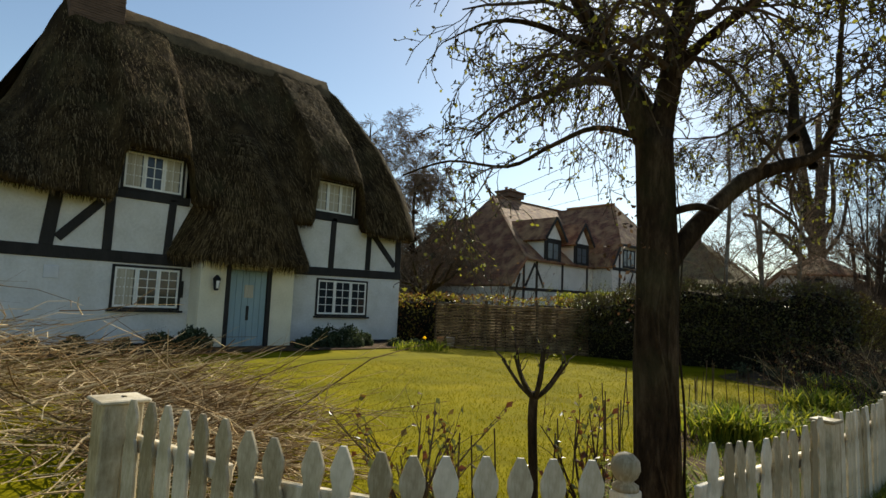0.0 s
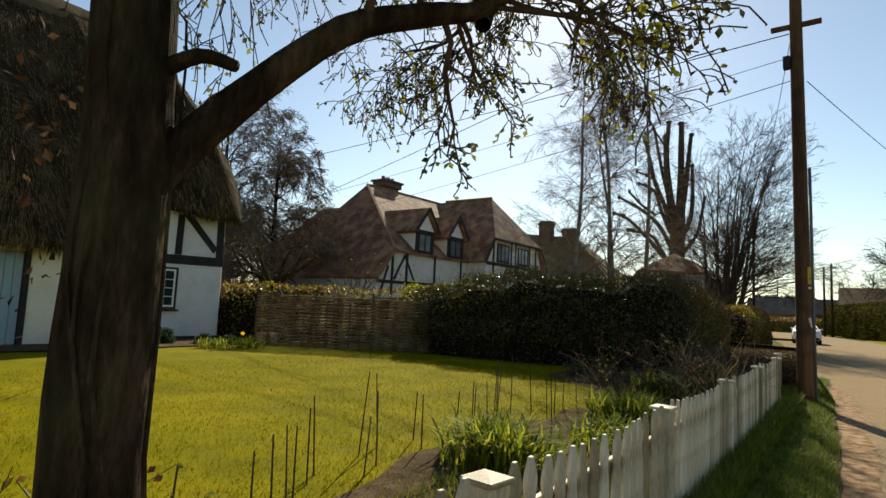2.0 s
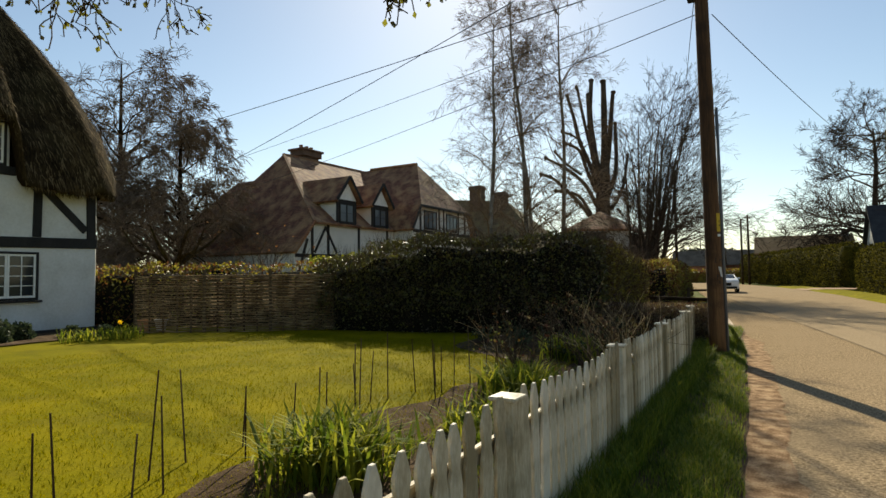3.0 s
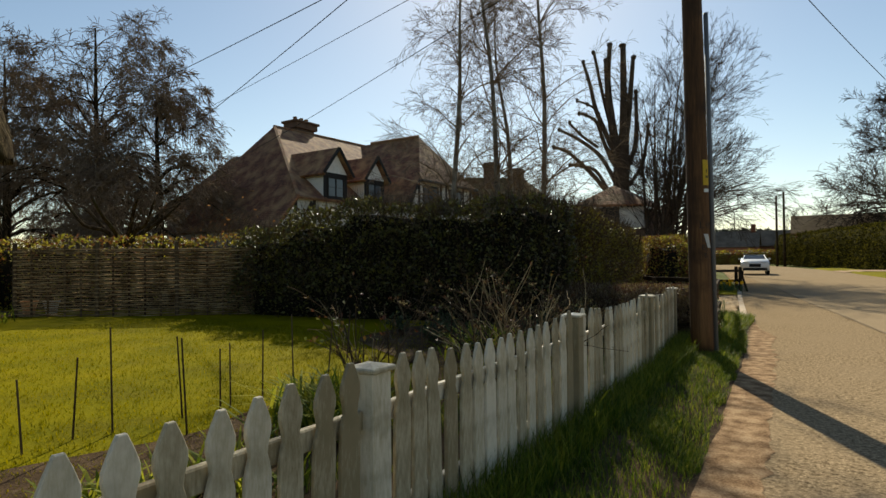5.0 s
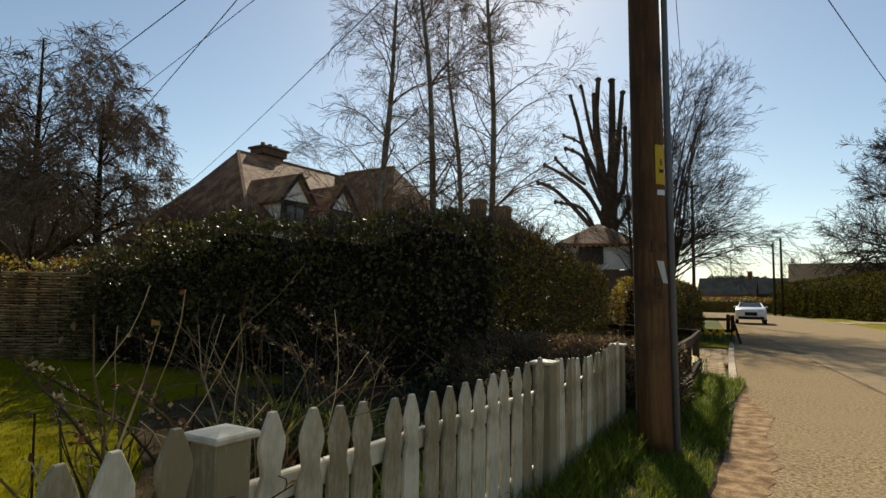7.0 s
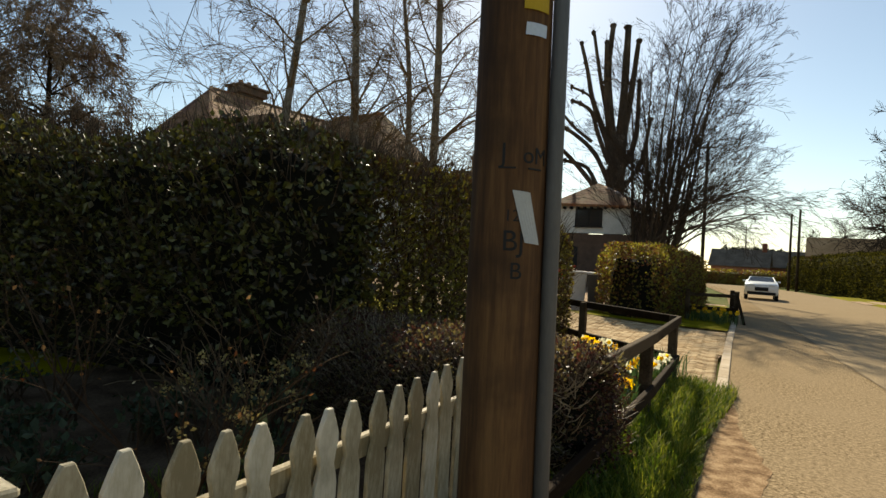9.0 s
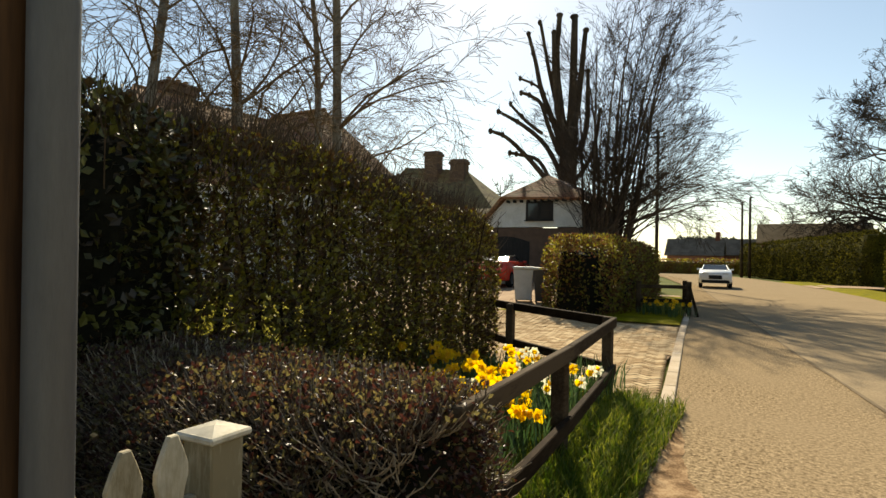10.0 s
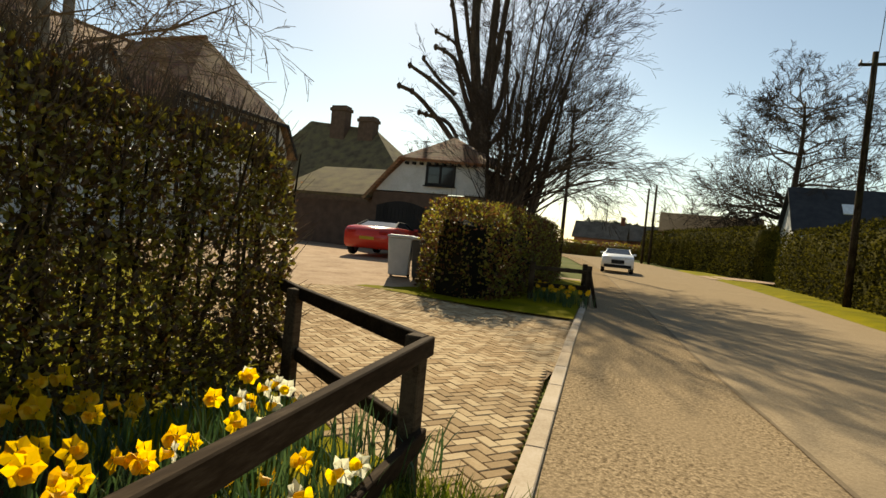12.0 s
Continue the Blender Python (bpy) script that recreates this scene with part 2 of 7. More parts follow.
M["beech_leaf"] = material("beech_leaf", [(0.12, 0.045, 0.014), (0.15, 0.085, 0.02), (0.13, 0.13, 0.018), (0.26, 0.22, 0.025)], 0.9, 0.5, 0, 10, island=0.6, through_light=0.55)
M["privet_leaf"] = material("privet_leaf", [(0.070, 0.032, 0.008), (0.088, 0.070, 0.011), (0.22, 0.185, 0.018)], 0.9, 0.5, 0, 10, island=0.55, through_light=0.32)
M["purple_leaf"] = material("purple_leaf", [(0.06, 0.018, 0.012), (0.10, 0.055, 0.026), (0.16, 0.13, 0.045)], 2, 0.4, 0, 10, island=0.6, through_light=0.55)
M["brown_leaf"] = material("brown_leaf", [(0.10, 0.035, 0.012), (0.24, 0.10, 0.03), (0.34, 0.17, 0.06)], 2, 0.7, 0, 10, island=0.6, through_light=0.4)
M["spring_leaf"] = material("spring_leaf", [(0.10, 0.12, 0.012), (0.22, 0.23, 0.02), (0.34, 0.32, 0.035)], 2, 0.5, 0, 10, island=0.5, through_light=0.5)
M["bush_leaf"] = material("bush_leaf", [(0.03, 0.045, 0.02), (0.075, 0.095, 0.045)], 2, 0.6, 0, 10, island=0.5, through_light=0.3)
# near-black sheet colour: the shade deep inside the hedges, put into paint
M["hedge_inner_shade"] = material("hedge_inner_shade", [(0.006, 0.006, 0.004), (0.018, 0.016, 0.010)], 3, 0.95, 0.8, 20, dist=0.05)
M["dry_stem"] = material("dry_stem", [(0.18, 0.115, 0.055), (0.34, 0.24, 0.125), (0.50, 0.38, 0.22)], 3, 0.85, 0, 20, island=0.6)
M["dead_leaf"] = material("dead_leaf", [(0.035, 0.018, 0.009), (0.085, 0.042, 0.018), (0.15, 0.08, 0.035)], 2, 0.8, 0, 10, island=0.6, through_light=0.2)
M["daffodil_leaf"] = material("daffodil_leaf", [(0.035, 0.075, 0.022), (0.07, 0.12, 0.04)], 3, 0.45, 0, 12, island=0.5, through_light=0.4)
M["daffodil_yellow"] = material("daffodil_yellow", [(0.80, 0.46, 0.01), (0.90, 0.60, 0.02)], 6, 0.55, 0, 20, through_light=0.75)
M["daffodil_white"] = material("daffodil_white", [(0.72, 0.70, 0.48), (0.85, 0.84, 0.68)], 6, 0.55, 0, 20, through_light=0.6)
M["daffodil_cup"] = material("daffodil_cup", [(0.80, 0.40, 0.01), (0.88, 0.52, 0.02)], 6, 0.55, 0, 20, through_light=0.4)
M["block_paving"] = material("block_paving", [(0.29, 0.20, 0.11), (0.39, 0.28, 0.16), (0.47, 0.355, 0.215)], 2, 0.9, 0.5, 40, random_object=0.5)
M["paving_bed"] = material("paving_bed", [(0.17, 0.115, 0.07), (0.28, 0.20, 0.125)], 4, 0.95, 0.5, 40)
M["far_paving"] = material("far_paving", [(0.25, 0.16, 0.10), (0.36, 0.25, 0.16), (0.43, 0.31, 0.21)], 2, 0.9, 0.6, 12, dist=0.01)
M["kerb"] = material("kerb", [(0.34, 0.26, 0.18), (0.45, 0.36, 0.26), (0.52, 0.43, 0.33)], 2.5, 0.9, 0.5, 50, random_object=0.2)
M["car_white"] = plain("car_white", (0.80, 0.80, 0.78), 0.18, 0, 0, 0.03)
M["car_red"] = plain("car_red", (0.55, 0.035, 0.018), 0.2, 0, 0, 0.05)
M["rubber"] = plain("rubber", (0.018, 0.018, 0.018), 0.85)
M["rim"] = plain("rim", (0.35, 0.35, 0.36), 0.3, 0.9)
M["lamp_glass"] = plain("lamp_glass", (0.7, 0.7, 0.7), 0.1)
M["red_lamp"] = plain("red_lamp", (0.35, 0.01, 0.01), 0.15)
M["roof_cloth"] = plain("roof_cloth", (0.03, 0.03, 0.03), 0.8)
M["bin_plastic"] = plain("bin_plastic", (0.035, 0.035, 0.035), 0.5)
M["bin_white"] = plain("bin_white", (0.42, 0.43, 0.43), 0.6)
M["weatherboard"] = material("weatherboard", [(0.50, 0.48, 0.44), (0.66, 0.64, 0.59)], 3, 0.8, 0.4, 30)
M["dark_leaf"] = material("dark_leaf", [(0.02, 0.028, 0.012), (0.06, 0.066, 0.028)], 0.5, 0.6, 0, 6, island=0.5)
M["olive_leaf"] = material("olive_leaf", [(0.018, 0.017, 0.004), (0.044, 0.042, 0.007), (0.11, 0.095, 0.013)], 0.7, 0.9, 0, 10, island=0.5, through_light=0.3)


def road_material(name, tones, pit, stain, depth):
    """Worn chippings in tan tar: stones of many tones, dark pits, broad tyre-polished stains."""
    mat = bpy.data.materials.new(name)
    mat.use_nodes = True
    n, link = mat.node_tree.nodes, mat.node_tree.links.new
    b = n["Principled BSDF"]
    tc = n.new("ShaderNodeTexCoord")
    vo = n.new("ShaderNodeTexVoronoi")
    vo.inputs["Scale"].default_value = 95
    pits, broad = n.new("ShaderNodeTexNoise"), n.new("ShaderNodeTexNoise")
    pits.inputs["Scale"].default_value, pits.inputs["Detail"].default_value, pits.inputs["Roughness"].default_value = 27, 6, 0.72
    broad.inputs["Scale"].default_value, broad.inputs["Detail"].default_value = 0.7, 7
    for t in (vo, pits, broad):
        link(tc.outputs["Object"], t.inputs["Vector"])
    sep = n.new("ShaderNodeSeparateColor")
    link(vo.outputs["Color"], sep.inputs[0])
    r1 = n.new("ShaderNodeValToRGB")
    r1.color_ramp.elements[0].color = (*tones[0], 1)
    r1.color_ramp.elements[1].color = (*tones[1], 1)
    link(sep.outputs[0], r1.inputs[0])
    r2 = n.new("ShaderNodeMapRange")
    r2.inputs["From Min"].default_value, r2.inputs["From Max"].default_value = 0.39, 0.55
    r2.inputs["To Min"].default_value, r2.inputs["To Max"].default_value = depth, 0.0
    link(pits.outputs["Fac"], r2.inputs[0])
    m1 = n.new("ShaderNodeMix")
    m1.data_type = "RGBA"
    link(r2.outputs[0], m1.inputs[0]), link(r1.outputs[0], m1.inputs[6])
    m1.inputs[7].default_value = (*pit, 1)
    r3 = n.new("ShaderNodeMapRange")
    r3.inputs["From Min"].default_value, r3.inputs["From Max"].default_value, r3.inputs["To Max"].default_value = 0.42, 0.68, 0.6
    link(broad.outputs["Fac"], r3.inputs[0])
    m2 = n.new("ShaderNodeMix")
    m2.data_type = "RGBA"
    link(r3.outputs[0], m2.inputs[0]), link(m1.outputs[2], m2.inputs[6])
    m2.inputs[7].default_value = (*stain, 1)
    link(m2.outputs[2], b.inputs["Base Color"])
    b.inputs["Roughness"].default_value, b.inputs["Specular IOR Level"].default_value = 1.0, 0.0
    bp = n.new("ShaderNodeBump")
    bp.inputs["Strength"].default_value, bp.inputs["Distance"].default_value = 0.22, 0.006
    ad = n.new("ShaderNodeMath")
    ad.operation = "SUBTRACT"
    link(pits.outputs["Fac"], ad.inputs[0]), link(vo.outputs["Distance"], ad.inputs[1])
    link(ad.outputs[0], bp.inputs["Height"])
    link(bp.outputs[0], b.inputs["Normal"])
    return mat


M["asphalt"] = road_material("road_chippings", ((0.22, 0.158, 0.092), (0.46, 0.345, 0.215)), (0.085, 0.058, 0.035), (0.28, 0.208, 0.13), 0.9)
M["smooth_asphalt"] = road_material("smooth_road", ((0.28, 0.212, 0.136), (0.37, 0.285, 0.186)), (0.19, 0.142, 0.09), (0.265, 0.2, 0.128), 0.55)

# ---- ground ----
def road_left(y):
    """x of the carriageway's edge on the garden side."""
    pts = [(-60, 0.9), (0, 0.2), (12, 0.06), (17.7, -0.12), (22, -0.45), (28, -1.08), (34.5, -1.7), (46, -3.3), (60, -5.2), (80, -9.5), (120, -24), (400, -180)]
    return interp(pts, y)


def road_right(y):
    pts = [(-60, 6.4), (0, 5.9), (20, 5.6), (35, 5.4), (50, 4.4), (60, 3.3), (71, 1.6), (85, -1.4), (100, -5.4), (120, -13), (400, -170)]
    return interp(pts, y)


def interp(pts, y):
    for (a, b), (c, d) in zip(pts, pts[1:]):
        if y <= c:
            t = max(0.0, (y - a) / (c - a))
            return b + (d - b) * t
    return pts[-1][1]


def ground_height(x, y):
    """Road level 0; the verge and gardens lie a little higher."""
    if x < road_left(y):
        d = road_left(y) - x
        if y < 21.5:
            return 0.10 * smoothstep(0.0, 0.35, d) + 0.10 * smoothstep(1.5, 6, d) + 0.06 * smoothstep(9, 14, d)
        if y < 22.5:
            return (22.5 - y) * 0.10 * smoothstep(0.0, 0.35, d)
        return 0.0
    if x > road_right(y):
        return 0.10 * smoothstep(0.0, 0.5, x - road_right(y))
    return 0.0


def strip(name, left, right, y0, y1, step, mat, dz, across=2, kind="structure", label="", height=None):
    """A band of ground between two lines that run along the road."""
    verts, faces = [], []
    n = max(1, int(round((y1 - y0) / step)))
    for i in range(n + 1):
        y = y0 + (y1 - y0) * i / n
        a, b = left(y), right(y)
        for k in range(across + 1):
            x = a + (b - a) * k / across
            verts.append(Vector((x, y, (height(x, y) if height else 0) + dz)))
    for i in range(n):
        for k in range(across):
            p = i * (across + 1) + k
            faces.append((p, p + 1, p + across + 2, p + across + 1))
    ob = part_mesh(name, mesh_of(name, verts, faces), mat, None, label, True, kind)
    return ob


# one sheet to the horizon, sunk a little under the built surfaces
bm = bmesh.new()
bmesh.ops.create_grid(bm, x_segments=40, y_segments=40, size=2500, matrix=Matrix.Translation((0, 0, -0.06)))
tagged(part("ground", bm, M["field"], None, "grass ground reaching to the horizon", False, "structure"), category="ground")
tagged(strip("road", road_left, road_right, -60, 400, 1.0, M["asphalt"], 0.0, 6, label="worn grey-brown village road with gritty surface"), category="road")
tagged(strip("road_edge_grit", lambda y: road_left(y) - 0.05, lambda y: road_left(y) + (0.34 + 0.16 * noise.noise((0, y * 0.8, 0)) + 0.07 * noise.noise((5, y * 4.5, 0)) + 0.02 * noise.noise((8, y * 13, 0))) * (1 - smoothstep(19.5, 22.6, y)), -60, 22.6, 0.04, M["grit"], 0.004, 2, label="reddish loose grit along the road edge"), category="road edge")
def seam(y):
    return interp([(-60, 4.9), (0, 3.4), (18.5, 2.1), (21, 1.75), (23.2, 1.42), (25.7, 1.02), (27.7, 0.67), (35, -0.35), (38.1, -0.95), (48.4, -2.5), (54, -3.3), (66, -5.3), (80, -8.0), (120, -21), (400, -176)], y)


tagged(strip("resurfaced_lane", seam, lambda y: road_right(y) - 0.02, -60, 110, 1.0, M["smooth_asphalt"], 0.005, 4, label="smoother resurfaced half of the road"), category="road")
tagged(strip("tar_joint", lambda y: seam(y) - 0.02 - 0.02 * noise.noise((2, y * 0.9, 0)), lambda y: seam(y) + 0.025 + 0.025 * noise.noise((9, y * 1.3, 0)), -60, 100, 0.5, M["tar"], 0.010, 1, label="dark tar joint along the road"), category="road joint")
tagged(strip("verge", lambda y: -1.25, lambda y: road_left(y) - 0.02 + 0.05 * noise.noise((3, y * 1.7, 0)), -60, 21.5, 0.25, M["soil"], 0.0, 10, label="grassy verge between fence and road", height=ground_height), category="verge")
tagged(strip("lawn", lambda y: -40, lambda y: -1.25, -60, 30, 0.8, M["lawn"], 0.0, 50, label="mown sunlit garden lawn", height=ground_height), category="lawn")
tagged(strip("verge_right", road_right, lambda y: road_right(y) + 2.2, -60, 74, 1.0, M["lawn"], 0.0, 5, label="grass verge across the road", height=ground_height), category="verge")
tagged(strip("flower_bed", lambda y: -2.5 - 0.9 * smoothstep(4, 8, y) + 0.6 * smoothstep(11, 13, y) - 2.6 * smoothstep(13.0, 15.2, y) + 0.3 * noise.noise((7, y * 0.8, 0)), lambda y: -1.0, 1.5, 21.5, 0.3, M["soil"], 0.012, 8, label="bare earth flower bed behind the fence", height=ground_height), category="flower bed")


# ---- picket fence ----
def picket_mesh():
    w = 0.055
    half = [(w, 0), (w, 0.655), (0.047, 0.69), (0.036, 0.725), (0.041, 0.76), (0.052, 0.80), (0.051, 0.83), (0.034, 0.875), (0.013, 0.920)]
    prof = [(-x, z) for x, z in half] + half[::-1]
    bm = prism(bmesh.new(), prof, 0.02)
    bmesh.ops.bevel(bm, geom=[e for e in bm.edges if len(e.link_faces) == 2 and e.calc_face_angle(0) > 1.2], offset=0.003, segments=1, affect="EDGES")
    me = bpy.data.meshes.new("picket")
    bm.to_mesh(me)
    bm.free()
    me.materials.append(M["white_paint"])
    return me


def post_mesh(h=0.90, w=0.062):
    bm = boxes(((-w, -w, -0.1), (w, w, h)), bevel=0.006)
    me = bpy.data.meshes.new("post")
    bm.to_mesh(me)
    bm.free()
    me.materials.append(M["white_paint"])
    bm = boxes(((-w - 0.018, -w - 0.018, h), (w + 0.018, w + 0.018, h + 0.022)), bevel=0.006)
    a = w + 0.012
    base = [bm.verts.new((sx * a, sy * a, h + 0.021)) for sx, sy in ((-1, -1), (1, -1), (1, 1), (-1, 1))]
    tip = bm.verts.new((0, 0, h + 0.034))
    for i in range(4):
        bm.faces.new((base[i], base[(i + 1) % 4], tip))
    cap = bpy.data.meshes.new("cap")
    bm.to_mesh(cap)
    bm.free()
    cap.materials.append(M["white_paint"])
    return me, cap


PICKET, (POST, CAP) = picket_mesh(), post_mesh()
rng = random.Random(4)


def fence_bay(a, b, spacing=0.147, post=True, sag=0.06, drop=0.0):
    """One bay from post a to post b: pickets on two rails, with the post at b (and at a for the first)."""
    a, b = Vector((*a, 0)), Vector((*b, 0))
    run = (b - a).length
    rz = math.degrees(math.atan2((b - a).y, (b - a).x))
    z0 = ground_height(a.x, a.y) - drop
    bay = thing("picket_fence", pose(a.x, a.y, z0, 0, 0, rz), "white painted wooden picket fence bay, peeling and weathered", "fence", "picket fence bays along the verge")
    for z in (0.20, 0.66):
        part("rail", boxes(((0.06, 0.012, z), (run - 0.06, 0.05, z + 0.085)), bevel=0.006), M["white_paint"], bay)
    edge = 0.1 if post else 0.0
    n = int(round((run - 2 * edge) / spacing))
    for i in range(n):
        u = (i + 0.5) / n
        ob = new("picket", PICKET)
        ob.parent = bay
        lift = sag * (abs(2 * u - 1) ** 2) - sag * 0.6 + rng.uniform(-0.006, 0.006)
        ob.matrix_basis = pose(edge + (run - 2 * edge) * u, -0.004, 0.02 + lift, rng.uniform(-0.8, 0.8), rng.uniform(-1.2, 1.2), rng.uniform(-2, 2))
    for x in ([run] if post else []):
        ob = new("post", POST)
        ob.parent = bay
        ob.matrix_basis = pose(x, 0.02, 0, 0, 0, rng.uniform(-2, 2))
        cap = new("cap", CAP)
        cap.parent = ob
    return bay


POSTS_ALONG = [(-1.16, 3.3), (-0.98, 5.1), (-0.94, 7.5), (-0.92, 9.95), (-0.92, 12.45), (-0.92, 14.92), (-1.1, 17.3)]
for i, (a, b) in enumerate(zip(POSTS_ALONG, POSTS_ALONG[1:])):
    fence_bay(a, b, drop=0.055 if i < 5 else 0.09)
# the front run swings round from the gate post to the corner post
FRONT = [(-3.5, 1.32), (-2.45, 1.52), (-1.75, 1.86), (-1.2, 2.5)]
for a, b in zip(FRONT, FRONT[1:]):
    fence_bay(a, b, spacing=0.15, post=False, sag=0.0)
corner = thing("corner_post", pose(-1.2, 2.66, ground_height(-1.2, 2.6)), "short white post with a round ball finial", "fence post")
part("shaft", boxes(((-0.05, -0.05, -0.1), (0.05, 0.05, 0.80)), bevel=0.006), M["white_paint"], corner)
part("finial", lathe(bmesh.new(), [(0.055, 0.80), (0.055, 0.82), (0.03, 0.835), (0.05, 0.855), (0.062, 0.885), (0.058, 0.92), (0.035, 0.945), (0.008, 0.955)], 16), M["white_paint"], corner, "round ball finial", True)
gate_post = thing("gate_post", pose(-3.48, 1.33, ground_height(-3.5, 1.3)), "square white gate post with a low pyramid cap", "gate post")
part_mesh("shaft", POST.copy(), None, gate_post)
part_mesh("cap", CAP.copy(), None, gate_post)
gate_post.scale = (1.62, 1.62, 1.0)


# ---- utility pole ----
POLE = (-0.58, 16.46)


def cyl(r0, r1, z0, z1, sides=20, rings=10):
    bm = bmesh.new()
    return lathe(bm, [(r0 + (r1 - r0) * i / rings, z0 + (z1 - z0) * i / rings) for i in range(rings + 1)], sides)


pole = thing("utility_pole", pose(*POLE, ground_height(*POLE), 0.6, -0.6, 0), "tall brown wooden utility pole carved with letters", "utility pole")
part("shaft", cyl(0.147, 0.110, -0.2, 9.0, 28, 16), M["pole_wood"], pole, smooth=True)


def on_pole(angle, z, out=0.0):
    """A frame on the pole's face: local x across, z up, -y outwards."""
    r = 0.147 - 0.037 * z / 9 + out
    return pose(r * math.cos(radians(angle)), r * math.sin(radians(angle)), z, 0, 0, angle + 90)


FACE = -52  # the side turned to the path
bm = bmesh.new()
lathe(bm, [(0.030, 0.0), (0.030, 4.6)], 12, on_pole(FACE + 68, 0, 0.022))
part("conduit", bm, M["conduit"], pole, "grey cable conduit fixed to the pole", True)


def bent_plate(w, h, angle, z, mat, name, tilt=0.0, out=0.004, parent=pole, label=""):
    """A thin plate that follows the pole's curve."""
    bm = bmesh.new()
    n = 6
    rows = []
    for i in range(n + 1):
        x = -w / 2 + w * i / n
        for d in (0.001, -0.0015):
            for e in (-h / 2, h / 2):
                zz = e + x * math.tan(radians(tilt)) * 0.3
                shift = on_pole(angle + math.degrees((x + e * math.tan(radians(tilt))) / 0.145), z, out)
                rows.append(bm.verts.new(shift @ Vector((0, d, zz))))
    for i in range(n):
        a, b = rows[i * 4:i * 4 + 4], rows[i * 4 + 4:i * 4 + 8]
        for p, q in ((0, 1), (1, 3), (3, 2), (2, 0)):
            bm.faces.new((a[p], a[q], b[q], b[p]))
    bm.faces.new((rows[0], rows[2], rows[3], rows[1]))
    bm.faces.new((rows[-4], rows[-3], rows[-1], rows[-2]))
    bmesh.ops.recalc_face_normals(bm, faces=bm.faces)
    return part(name, bm, mat, parent, label)


bent_plate(0.066, 0.185, FACE + 18, 1.515, M["bin_white"], "paper_notice", -16, 0.005, label="torn white paper notice")
bent_plate(0.11, 0.34, FACE + 22, 2.43, M["yellow_sign"], "warning_sign", 0, 0.005, label="yellow danger sign with a lightning symbol")
bent_plate(0.09, 0.045, FACE + 22, 2.19, M["zinc"], "number_plate", 3, 0.005, label="small white number plate")
sign_bars = bmesh.new()
for dz, w in ((0.02, 0.012), (-0.02, 0.012), (0.0, 0.024), (-0.07, 0.05), (-0.085, 0.04)):
    box(sign_bars, (-w / 2, -0.004, dz - 0.006), (w / 2, 0, dz + 0.006), 0, on_pole(FACE + 22, 2.45, 0.009))
part("sign_marks", sign_bars, M["black"], pole, "black symbol and lines of the sign")


def carving(text, angle, z, size):
    cu = bpy.data.curves.new("carving", "FONT")
    cu.body, cu.size, cu.extrude, cu.align_x = text, size, 0.002, "CENTER"
    me = bpy.data.meshes.new("carving")
    tmp = bpy.data.objects.new("tmp", cu)
    scene.collection.objects.link(tmp)
    got = tmp.evaluated_get(bpy.context.evaluated_depsgraph_get()).to_mesh()
    bm = bmesh.new()
    bm.from_mesh(got)
    bpy.data.objects.remove(tmp)
    for v in bm.verts:
        x, y, d = v.co
        a = radians(angle) + x / 0.14
        zz = z + y
        r = 0.147 - 0.037 * zz / 9 + 0.0008 + d * 0.3
        v.co = (r * math.cos(a), r * math.sin(a), zz)
    part("carved_letters", bm, M["black"], pole, "dark letters cut into the wood")


carving("J", FACE - 20, 1.71, 0.10)
carving("BJ", FACE - 1, 1.395, 0.105)
carving("B", FACE + 4, 1.295, 0.085)
carving("oM", FACE + 31, 1.71, 0.085)
carving("12", FACE - 4, 1.50, 0.06)
bars = bmesh.new()
for ang, z, w in ((FACE - 14, 1.69, 0.06), (FACE + 29, 1.69, 0.06)):
    box(bars, (-w / 2, -0.0015, -0.003), (w / 2, 0.002, 0.003), 0, on_pole(ang, z, 0.0))
part("carved_lines", bars, M["black"], pole)


